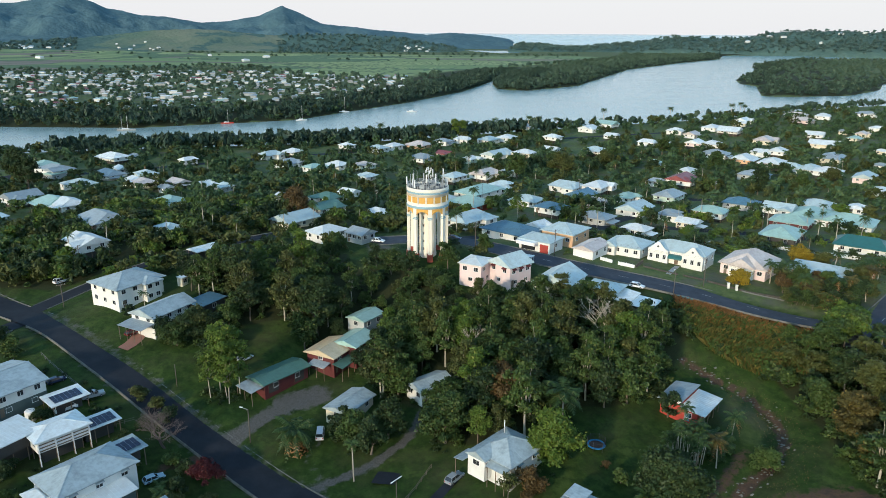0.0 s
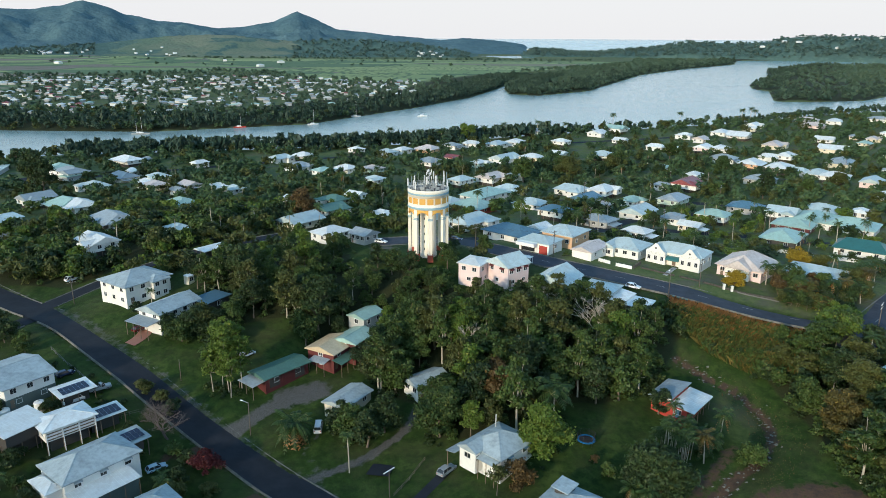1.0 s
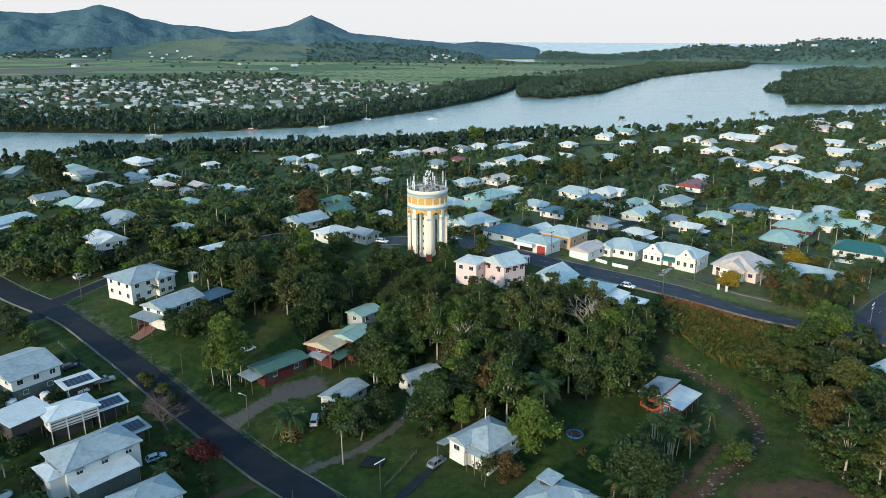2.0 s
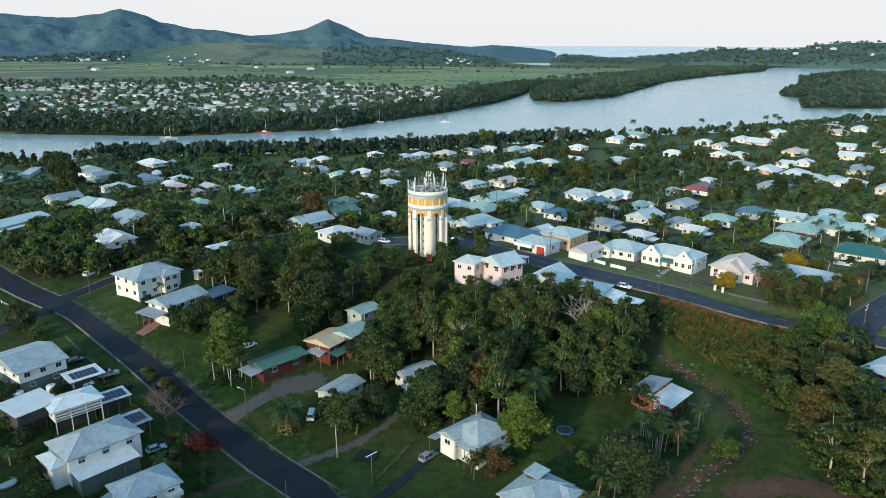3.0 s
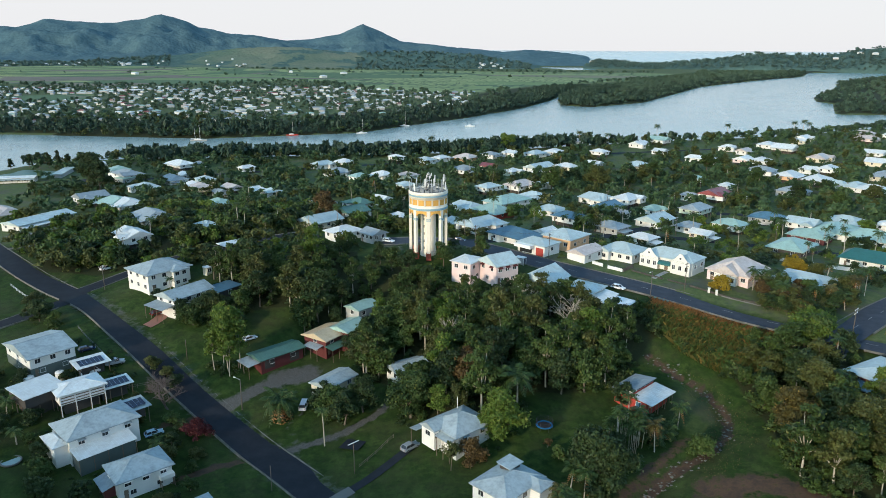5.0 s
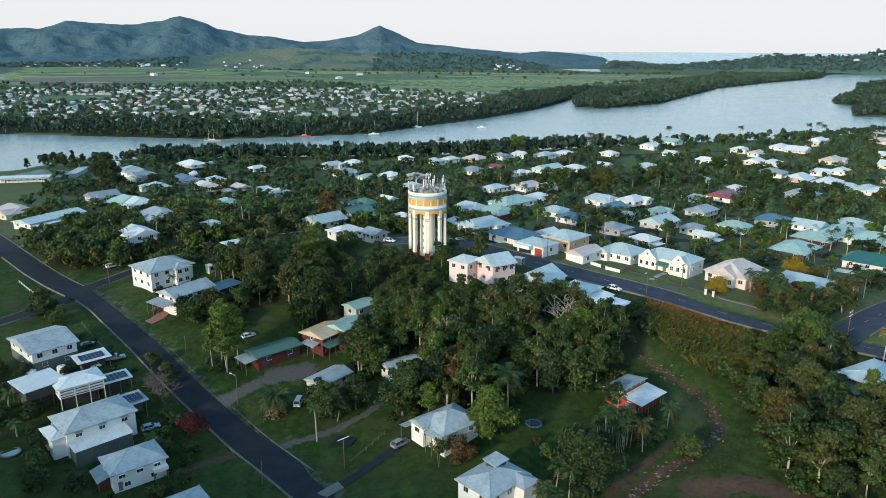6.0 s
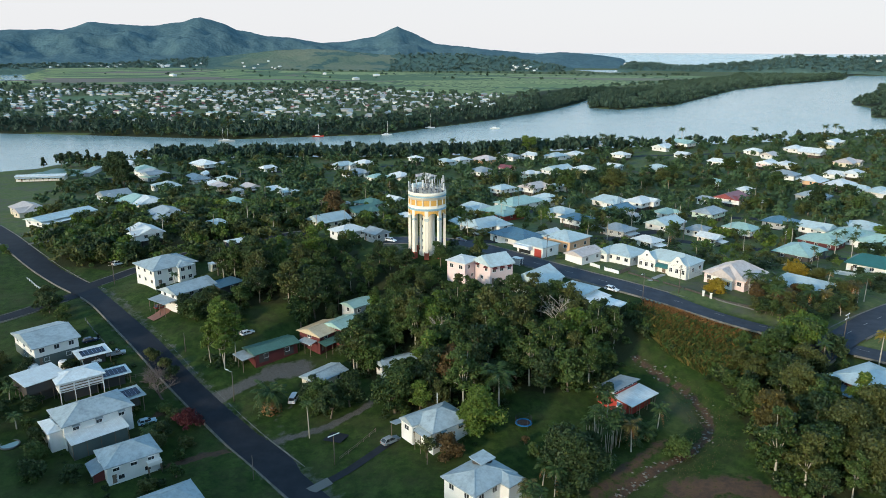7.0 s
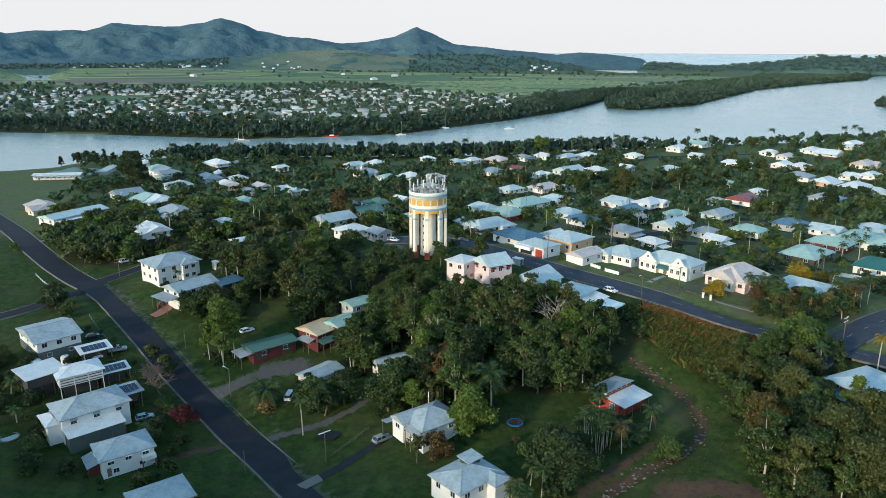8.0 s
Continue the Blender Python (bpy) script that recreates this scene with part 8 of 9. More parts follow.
# trees between the far houses and along the fields
rows_far = []
g = np.random.default_rng(31)
fy = g.uniform(790, 1900, 4000)
fx = g.uniform(-0.92, 0.0, 4000) * fy
ok = ~inside(fx, fy, RIVER) & (polyline_distance(fx, fy, RIVER + RIVER[:1]) > 60) & ~inside(fx, fy, FIELDS) & ~inside(fx, fy, PITCH)
for x, y in zip(fx[ok].tolist(), fy[ok].tolist()):
    r = rnd.uniform(2.4, 5.5)
    rows_far.append((x, y, ground_z(x, y) - 0.5, r, r * rnd.uniform(1.3, 2.0)))
    if len(rows_far) > 1700:
        break
for line, often in (([(-1330, 1610), (-1120, 1610), (-960, 1530), (-820, 1670), (-680, 1770), (-570, 1890), (-400, 1700), (-265, 1500), (-148, 1430)], 0.5), ([(-1700, 2100), (-900, 2200), (-300, 2140), (100, 2200)], 0.10),
                    ([(-1900, 2450), (-1000, 2520), (-200, 2460), (450, 2480)], 0.15), ([(-1893, 2703), (-1352, 2900), (-1009, 2780), (-590, 2780), (-263, 2732), (140, 2660), (480, 2650)], 1.0), ([(160, 1850), (420, 2200), (600, 2500)], 1.0)):
    p = np.array(rounded(line, 12))
    for x, y in p + g.normal(0, 9, p.shape):
        if g.random() < often:
            r = rnd.uniform(3, 6)
            rows_far.append((x, y, ground_z(x, y) - 0.5, r * 1.3, r * 1.7))
many_trees("far_trees", "scattered trees between far houses and fields", rows_far, 2, "leaf_far_hazed")
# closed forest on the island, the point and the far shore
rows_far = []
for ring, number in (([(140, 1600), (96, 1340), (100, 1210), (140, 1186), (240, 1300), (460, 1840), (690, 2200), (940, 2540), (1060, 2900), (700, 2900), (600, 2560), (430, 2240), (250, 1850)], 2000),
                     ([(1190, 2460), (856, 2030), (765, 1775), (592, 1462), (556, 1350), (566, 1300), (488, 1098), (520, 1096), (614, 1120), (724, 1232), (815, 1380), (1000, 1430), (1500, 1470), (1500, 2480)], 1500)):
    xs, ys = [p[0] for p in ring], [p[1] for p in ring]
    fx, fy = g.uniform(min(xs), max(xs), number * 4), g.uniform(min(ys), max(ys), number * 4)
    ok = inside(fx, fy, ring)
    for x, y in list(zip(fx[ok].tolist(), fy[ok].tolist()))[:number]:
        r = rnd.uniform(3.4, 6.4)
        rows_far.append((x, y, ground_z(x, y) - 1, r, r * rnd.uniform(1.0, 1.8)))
many_trees("far_woods", "closed green forest on the island and the point", rows_far, 2, "leaf_far_hazed")
rows_far = []
for name, a0, a1, r0, r1, number in (("backdrop_headland", 5.2, 34, 3200, 3500, 1500), ("backdrop_foothills", -12.5, 1, 2990, 3420, 500), ("backdrop_foothills", -42, -26, 2990, 3420, 500)):
    for k in range(number):
        a, r = rnd.uniform(a0, a1), rnd.uniform(r0, r1)
        w = rnd.uniform(5, 9)
        rows_far.append((r * math.sin(radians(a)), r * math.cos(radians(a)), slope_z(name, a, r) - 2, w, w * rnd.uniform(1.0, 1.5)))
many_trees("headland_woods", "hazy blue-green woods on the low hills", rows_far, 2, "leaf_headland_hazed")

# undergrowth that closes the forest down to the ground
rows_low = []
for ring, number in ((WOODS[0], 520), (WOODS[1], 220), ([(60, 186), (72, 180), (96, 172), (96, 160), (84, 156), (72, 168), (64, 172)], 90), ([(84, 146), (92, 150), (92, 112), (84, 116)], 70), ([(44, 150), (58, 158), (54, 162), (40, 154)], 40), ([(84, 108), (114, 108), (114, 150), (88, 150)], 170)):
    xs, ys = [p[0] for p in ring], [p[1] for p in ring]
    fx, fy = g.uniform(min(xs), max(xs), number * 5), g.uniform(min(ys), max(ys), number * 5)
    ok = inside(fx, fy, ring) & (road_gap(fx, fy) > 1.2) & (np.min(np.hypot(fx[:, None] - gxs, fy[:, None] - plots[:, 0]) - plots[:, 1] * 0.85, axis=1) > 1)
    for x, y in list(zip(fx[ok].tolist(), fy[ok].tolist()))[:number]:
        r = rnd.uniform(0.9, 2.3)
        rows_low.append((x, y, ground_z(x, y) - 0.2, r, r * rnd.uniform(1.2, 2.0)))
for x, y, q in FREE:
    for k in range(4 if q >= 3 else 0):
        a = rnd.uniform(0, math.tau)
        r = rnd.uniform(0.7, 1.5)
        px_, py_ = x + q * 0.6 * math.cos(a), y + q * 0.6 * math.sin(a)
        if (x, y) != (-61, 139) and float(road_gap(np.array(px_), np.array(py_))) > 1.2:
            rows_low.append((px_, py_, ground_z(px_, py_) - 0.2, r, r * 1.4))
half = len(rows_low) // 2
rnd.shuffle(rows_low)
many_trees("undergrowth", "dark tangled undergrowth beneath the forest trees", rows_low[:half], 1, "leaf_dark")
many_trees("undergrowth", "green leafy undergrowth beneath the forest trees", rows_low[half:], 1, "leaf_mid")


def grass_blades(name, label, ring, number, height, material, lean=0.35):
    """Tall grass as upright bent blades."""
    xs, ys = [p[0] for p in ring], [p[1] for p in ring]
    fx, fy = g.uniform(min(xs), max(xs), number * 3), g.uniform(min(ys), max(ys), number * 3)
    ok = inside(fx, fy, ring)
    fx, fy = fx[ok][:number], fy[ok][:number]
    z = np.array([ground_z(a, b) for a, b in zip(fx.tolist(), fy.tolist())]) - 0.1
    n = len(fx)
    h, a, w = height * g.uniform(0.5, 1.2, n), g.uniform(0, math.tau, n), g.uniform(0.06, 0.14, n)
    dx, dy = np.cos(a), np.sin(a)
    lx, ly = g.normal(0, lean, n) * h, g.normal(0, lean, n) * h
    v = np.stack([np.stack([fx - dx * w, fy - dy * w, z], 1), np.stack([fx + dx * w, fy + dy * w, z], 1),
                  np.stack([fx + dx * w * 0.7 + lx * 0.5, fy + dy * w * 0.7 + ly * 0.5, z + h * 0.75], 1), np.stack([fx + lx, fy + ly, z + h], 1)], 1).reshape(-1, 3)
    return tagged(new(name, mesh_of(name, v, np.arange(len(v)).reshape(-1, 4), M[material])), label, "grass", kind="stuff")


grass_blades("tall_grass", "tall rank green grass on the road bank", [(62, 186), (72, 183.5), (96, 173.5), (100, 170), (92, 160), (80, 162), (70, 170)], 6000, 2.5, "leaf_mid")
grass_blades("tall_grass", "tall yellowing grass on the road bank", [(62, 186), (72, 183.5), (96, 173.5), (100, 170), (92, 160), (80, 162), (70, 170)], 7500, 2.4, "leaf_autumn")
grass_blades("dry_grass", "dry reddish grass along the road edge", [(66, 191), (80, 185.4), (102, 174), (99, 171.0), (78, 181.0), (66, 186.5)], 9000, 1.2, "leaf_dry")

grass_blades("dry_grass", "dry orange grass on the upper road bank", [(66, 187.5), (78, 182), (97, 173), (94, 168.5), (76, 176.5), (66, 182)], 12000, 1.9, "leaf_dry")
grass_blades("dry_grass", "low dry grass beside the dry creek", [(66, 168), (76, 161), (83, 150), (82, 134), (74, 124), (64, 120), (70, 134), (73, 148), (70, 158)], 900, 0.35, "leaf_rust")

for i, (x, y, h) in enumerate(((159, 714, 14), (80, 676, 11), (-53, 605, 12), (48, 650, 11), (30, 640, 9), (236, 752, 12), (318, 800, 12), (330, 806, 13), (-28, 612, 9), (110, 690, 8), (-8, 622, 8), (345, 830, 10))):
    palm("tall coconut palm on the river bank", x, y, 300 + i, h + 2, 4.6, 17, 1.3, 0.28, 0, 1.2)
for i, (x, y, h, r) in enumerate(((-236, 396, 26, 9), (-228, 388, 20, 7), (14, 625, 15, 8), (46, 436, 15, 7), (76, 452, 14, 8), (165, 536, 13, 7), (179, 464, 14, 7), (-60, 290, 13, 6))):
    tree("tree", "large dense old tree above the roofs", x, y, 320 + i, h, r, ("leaf_dark", "leaf_dark", "leaf_bright", "leaf_mid", "leaf_olive", "leaf_mid", "leaf_mid", "leaf_rust")[i], 12, 40, 0.62, 0.5, 0.9)
for i, (x, y) in enumerate(((-60, 262), (-75, 268), (-90, 262), (-128, 236), (-118, 242), (-140, 230), (-100, 250), (150, 262), (146, 268), (139, 296), (158, 300), (170, 310), (120, 322), (128, 330), (60, 268), (52, 302), (75, 322), (100, 345), (150, 340), (165, 335))):
    palm("garden palm rising between the houses", x, y, 340 + i, 7.5 + (i * 37 % 5), 2.6, 12, 0.7, 0.16, 0, 0.8)

for i, (x, y, h) in enumerate(((-356, 482, 9), (-345, 488, 11), (-337, 488, 12.5), (-330, 489, 12), (-323, 490, 14), (-316, 491, 11), (-309, 497, 13), (-301, 500, 12))):
    tree("pine_tree", "dark narrow pine in the row beside the river", x, y, 380 + i, h, 2.6, "leaf_dark", 10, 60, 0.55, 0.25, 0.9, "bark", 1.2, 0.75)

for i, (x, y, h, r, m) in enumerate(((60, 300, 11, 2.2, "leaf_olive"), (52, 296, 8, 2.6, "leaf_mid"), (92, 305, 7, 3.0, "leaf_dark"), (74, 470, 12, 6.5, "leaf_mid"), (60, 455, 12, 6.0, "leaf_dark"), (110, 480, 11, 6.5, "leaf_olive"), (120, 500, 11, 6.0, "leaf_mid"), (98, 460, 10, 5.5, "leaf_dark"),
                                    (136, 460, 9, 5.5, "leaf_dark"), (152, 400, 8, 5.5, "leaf_mid"), (190, 420, 10, 6, "leaf_dark"), (205, 400, 9, 5.5, "leaf_mid"), (176, 392, 8, 5, "leaf_dark"), (230, 420, 10, 6, "leaf_olive"), (215, 450, 9, 5, "leaf_dark"))):
    tree("tree", "tall leafy garden tree above the roofs", x, y, 860 + i, h, r, m, 12, 45, 0.55, 0.35, 0.92)

# palms of the town gardens
rnd = random.Random(5)
made = []
while len(made) < 95:
    y = 248 + 330 * rnd.random() ** 1.3
    x = rnd.uniform(-0.5 * y, 0.62 * y)
    if (x < -10 and y < 330 and rnd.random() < 0.4) or float(road_gap(np.array(x), np.array(y))) < 1.5 or inside(np.array([x]), np.array([y]), RIVER)[0] or any(math.hypot(x - a, y - b) < q * 0.6 for a, b, q in PLOTS):
        continue
    made.append((x, y))
    if len(made) < 4:
        tops = made[-1], palm("tall feathery garden palm between the houses", x, y, 500 + len(made), 7 + 1.2 * len(made), 2.9, 15, 0.85, 0.11, 2 if len(made) == 2 else 0, 0.8)
        made[-1] += (tagged(tops[1], group="palms of the town"),)
    else:
        copy_thing(made[rnd.randrange(3)][2], pose(x, y, ground_z(x, y) - 0.1, 0, 0, rnd.uniform(0, 360)) @ Matrix.Scale(rnd.uniform(0.65, 1.1), 4))

# shrubs and rough growth round the houses of the valley
rows_low = []
fx, fy = g.uniform(-125, -40, 900), g.uniform(98, 170, 900)
ok = (road_gap(fx, fy) > 2.5) & (np.min(np.hypot(fx[:, None] - gxs, fy[:, None] - plots[:, 0]) - plots[:, 1] * 0.92, axis=1) > 0.3) & (np.min(np.hypot(fx[:, None] - gxs, fy[:, None] - plots[:, 0]) - plots[:, 1], axis=1) < 4.5)
for x, y in list(zip(fx[ok].tolist(), fy[ok].tolist()))[:120]:
    if y < 170 + (x + 100) * -0.6:
        r = rnd.uniform(0.5, 1.4)
        rows_low.append((x, y, ground_z(x, y) - 0.2, r, r * rnd.uniform(1.0, 1.8)))
many_trees("garden_shrubs", "dark garden shrubs and weeds round the houses", rows_low, 1, "leaf_dark")

# ---- vehicles ----
def car(label, x, y, rot, paint, length=4.4, wide=1.75, high=1.45, kind="hatch", name="car"):
    z = max(ground_z(x, y), float(land(x, y)) - 0.04)
    t = thing(name, label, "car", x, y, z, rot)
    hl, hw = length / 2, wide / 2
    shoulder = high * 0.60
    prof = {"hatch": [(-hl, 0.35), (-hl, shoulder * 0.95), (-hl * 0.93, shoulder), (hl * 0.45, shoulder), (hl * 0.96, shoulder * 0.82), (hl, 0.5), (hl * 0.97, 0.3)],
            "ute": [(-hl, 0.4), (-hl, shoulder), (hl * 0.45, shoulder), (hl * 0.95, shoulder * 0.9), (hl, 0.55), (hl * 0.97, 0.35)],
            "van": [(-hl, 0.35), (-hl, shoulder), (hl * 0.8, shoulder), (hl, shoulder * 0.75), (hl, 0.4)]}[kind]
    bm = bmesh.new()
    sides = [[bm.verts.new((px, s * hw * (0.96 if pz > shoulder * 0.9 else 1.0), pz)) for px, pz in prof] for s in (-1, 1)]
    bm.faces.new(sides[0])
    bm.faces.new(list(reversed(sides[1])))
    for i in range(len(prof)):
        j = (i + 1) % len(prof)
        bm.faces.new((sides[0][j], sides[0][i], sides[1][i], sides[1][j]))
    bmesh.ops.bevel(bm, geom=bm.edges[:], offset=0.05, segments=2, affect="EDGES")
    body = part("body", bm, M[paint], t)
    c0, c1, r0, r1 = {"hatch": (-hl * 0.92, hl * 0.42, -hl * 0.72, hl * 0.08), "ute": (-hl * 0.05, hl * 0.48, 0.0, hl * 0.2), "van": (-hl * 0.97, hl * 0.82, -hl * 0.9, hl * 0.55)}[kind]
    bm = bmesh.new()
    v = [bm.verts.new(q) for q in ((c0, -hw * 0.92, shoulder), (c1, -hw * 0.92, shoulder), (c1, hw * 0.92, shoulder), (c0, hw * 0.92, shoulder),
                                   (r0, -hw * 0.76, high - 0.05), (r1, -hw * 0.76, high - 0.05), (r1, hw * 0.76, high - 0.05), (r0, hw * 0.76, high - 0.05))]
    for f in ((0, 1, 5, 4), (1, 2, 6, 5), (2, 3, 7, 6), (3, 0, 4, 7), (4, 5, 6, 7)):
        bm.faces.new([v[i] for i in f])
    part("cabin_glass", bm, M["glass"], t, "dark tinted windows")
    bm = box(bmesh.new(), r0 - 0.04, r1 + 0.04, -hw * 0.78, hw * 0.78, high - 0.07, high)
    bmesh.ops.bevel(bm, geom=bm.edges[:], offset=0.03, segments=1, affect="EDGES")
    part("roof_panel", bm, M[paint], t)
    for px in (r0, (r0 + r1) / 2, r1):
        for s in (-1, 1):
            bm = bar(bmesh.new(), (px * 0.98 + (c0 if px == r0 else c1 if px == r1 else px) * 0.02, s * hw * 0.79, high - 0.04), ((c0 if px == r0 else c1 if px == r1 else px), s * hw * 0.94, shoulder), 0.09, 0.07)
            part("pillar", bm, M[paint], t)
    if kind == "ute":
        bm = box(bmesh.new(), -hl * 0.96, -hl * 0.1, -hw * 0.88, hw * 0.88, shoulder - 0.28, shoulder + 0.012)
        part("tray", bm, M["dark_steel"], t)
    wheel = None
    for px in (-hl * 0.62, hl * 0.62):
        for s in (-1, 1):
            m = pose(px, s * (hw - 0.10), 0.32, 90, 0, 0)
            if wheel is None:
                w = part("wheel", lathe(bmesh.new(), [(0.20, -0.11), (0.31, -0.11), (0.33, -0.07), (0.33, 0.07), (0.31, 0.11), (0.20, 0.11)], 18), M["tyre"], t)
                rim = part("rim", lathe(bmesh.new(), [(0.05, -0.116), (0.2, -0.10), (0.2, 0.10), (0.05, 0.116)], 14), M["steel"], w)
                wheel = (w.data, rim.data)
                w.matrix_local = m
            else:
                piece("rim", wheel[1], piece("wheel", wheel[0], t, m))
    for s in (-1, 1):
        part("headlight", box(bmesh.new(), hl - 0.10, hl + 0.015, s * hw * 0.72 - 0.18, s * hw * 0.72 + 0.18, shoulder * 0.62, shoulder * 0.8), M["trim"], body)
        part("tail_light", box(bmesh.new(), -hl - 0.012, -hl + 0.06, s * hw * 0.75 - 0.12, s * hw * 0.75 + 0.12, shoulder * 0.65, shoulder * 0.88), M["red"], body)
    return t


def gloss(name, base):
    return weathered(name, base, rough=0.22, amount=0.15, bump=0.0, vary=0.0)


M.update(car_white=gloss("white_car_paint", (0.75, 0.76, 0.77)), car_silver=gloss("silver_car_paint", (0.30, 0.32, 0.33)), car_blue=gloss("pale_blue_car_paint", (0.36, 0.50, 0.58)),
         car_navy=gloss("navy_car_paint", (0.02, 0.035, 0.08)), car_red=gloss("dark_red_car_paint", (0.12, 0.015, 0.015)), tyre=weathered("tyre_rubber", (0.02, 0.02, 0.02), rough=0.9),
         ring_blue=gloss("blue_plastic", (0.03, 0.22, 0.45)), hull_red=gloss("red_hull_paint", (0.55, 0.06, 0.04)), net=weathered("dark_netting", (0.02, 0.02, 0.022), rough=0.9))
car("pale blue hatchback parked beside the white house", -60.0, 129.3, 42, "car_blue")
car("silver estate car parked on the house drive", 2.8, 127.6, 52, "car_silver", 4.8, 1.85, 1.65)
car("silver utility truck parked behind the carport", -82.6, 152.6, 38, "car_silver", 5.1, 1.85, 1.75, "ute", "utility_truck")
car("white van parked under the carport", -86.5, 147.2, 45, "car_white", 4.9, 1.9, 2.0, "van", "van")
car("white van parked beside the garden trees", -28.0, 146.5, 95, "car_white", 4.7, 1.85, 1.95, "van", "van")
car("white hatchback parked by the main street", 57.0, 197.0, -35, "car_white")
car("white hatchback in the tower car park", -21.8, 236.0, -20, "car_white")
car("dark blue car parked beyond the tower", 4.4, 238.4, -15, "car_navy")
car("dark red car under the carport", -84.3, 180.6, 60, "car_red")
car("white car parked in the far side street", 100.5, 258, 40, "car_white")
car("white four-wheel drive parked in the side street", -122.9, 218.2, 62, "car_white", 4.7, 1.85, 1.75)
# car body used in place of a white covered shape on the grass
car("white car standing in for a covered shape behind the garage", -51.5, 171.5, 55, "car_white")
car("dark car parked in the lower garden", -94, 158, 50, "car_navy")


# ---- poles, wires, fences and street things ----
def pole(label, x, y, height, kind, rot=0.0, material="pole_wood", name="utility_pole", r=0.14):
    z = float(land(x, y)) - 0.1
    t = thing(name, label, "pole", x, y, z, rot)
    part("shaft", tube(bmesh.new(), [(0, 0, -0.8), (0, 0, height)], [r, r * 0.7], 10), M[material], t)
    if kind == "cross":
        for k in range(2):
            part("crossarm", box(bmesh.new(), -1.25, 1.25, -0.06, 0.06, height - 0.5 - k * 1.1, height - 0.36 - k * 1.1), M["trim" if x > 100 else "timber"], t)
            for s in (-1.1, -0.4, 0.4, 1.1):
                part("insulator", tube(bmesh.new(), [(s, 0, height - 0.37 - k * 1.1), (s, 0, height - 0.15 - k * 1.1)], [0.05, 0.035], 6), M["trim"], t)
        bm = bmesh.new()
        bar(bm, (0, 0, height - 1.9), (0.9, 0, height - 0.45), 0.05)
        part("brace", bm, M["steel"], t)
    elif kind == "lamp":
        bm = bmesh.new()
        bar(bm, (0, 0, height - 0.15), (1.6, 0, height + 0.15), 0.08)
        arm = part("lamp_arm", bm, M["steel"], t)
        part("lamp_head", box(bmesh.new(), 1.4, 2.2, -0.14, 0.14, height + 0.1, height + 0.24), M["trim"], arm)
    elif kind == "double":
        part("lamp_arm", box(bmesh.new(), -1.5, 1.5, -0.09, 0.09, height - 0.05, height + 0.10), M["trim"], t, "white cross bar with lamp heads")
    return t


pole("dark timber street lamp pole on the verge", -43.4, 143.4, 8.6, "lamp", 160, name="street_lamp")
pole("thin dark pole on the grass verge", -65.3, 159.6, 6.0, "plain", r=0.1)
pole("lamp pole with a white cross bar on the lawn", -8.7, 120.6, 7.6, "double", 50, name="street_lamp", r=0.1)
pole("thin dark pole beside the street", -25.5, 114.0, 6.2, "plain", r=0.1)
pole("timber power pole beside the main street", 65.6, 190.4, 9.0, "lamp", -120, name="street_lamp", r=0.12)
pole("timber power pole on the far footpath", 77.4, 199.6, 9.0, "cross", 55)
pole("timber power pole with white cross arms", 115.6, 172.4, 9.5, "cross", 50)
pole("timber power pole at the street corner", -112.6, 199.4, 8.5, "cross", 40)
pole("timber power pole in the far street", 36.5, 222.0, 9.0, "cross", 55)
pole("timber power pole beside the car park", 11.0, 226.5, 8.5, "cross", 50)
for i, (x, y) in enumerate(((62, 296), (96, 304), (135, 292), (20, 352), (75, 385), (150, 386), (-30, 322), (112, 388), (-70, 300), (190, 262), (138, 440), (-120, 226))):
    pole("timber power pole in the town streets", x, y, 9.0, "cross", 40 + i * 13 % 50)


def wire(a, b, sag=0.8):
    (x0, y0, h0), (x1, y1, h1) = a, b
    z0, z1 = float(land(x0, y0)) + h0, float(land(x1, y1)) + h1
    pts = [(x0 + (x1 - x0) * f, y0 + (y1 - y0) * f, z0 + (z1 - z0) * f - sag * 4 * f * (1 - f)) for f in np.linspace(0, 1, 9).tolist()]
    return tagged(part("power_cable", tube(bmesh.new(), pts, [0.015] * 9, 4), M["dark_steel"]), "thin dark power cable between timber poles", "cable")


for a, b in (((77.4, 199.6, 8.6), (115.6, 172.4, 9.1)), ((36.5, 222.0, 8.6), (77.4, 199.6, 8.6)), ((11, 226.5, 8.1), (36.5, 222.0, 8.6))):
    for k in (-0.6, 0.6):
        wire((a[0] + k * 0.6, a[1] + k * 0.8, a[2]), (b[0] + k * 0.6, b[1] + k * 0.8, b[2]))


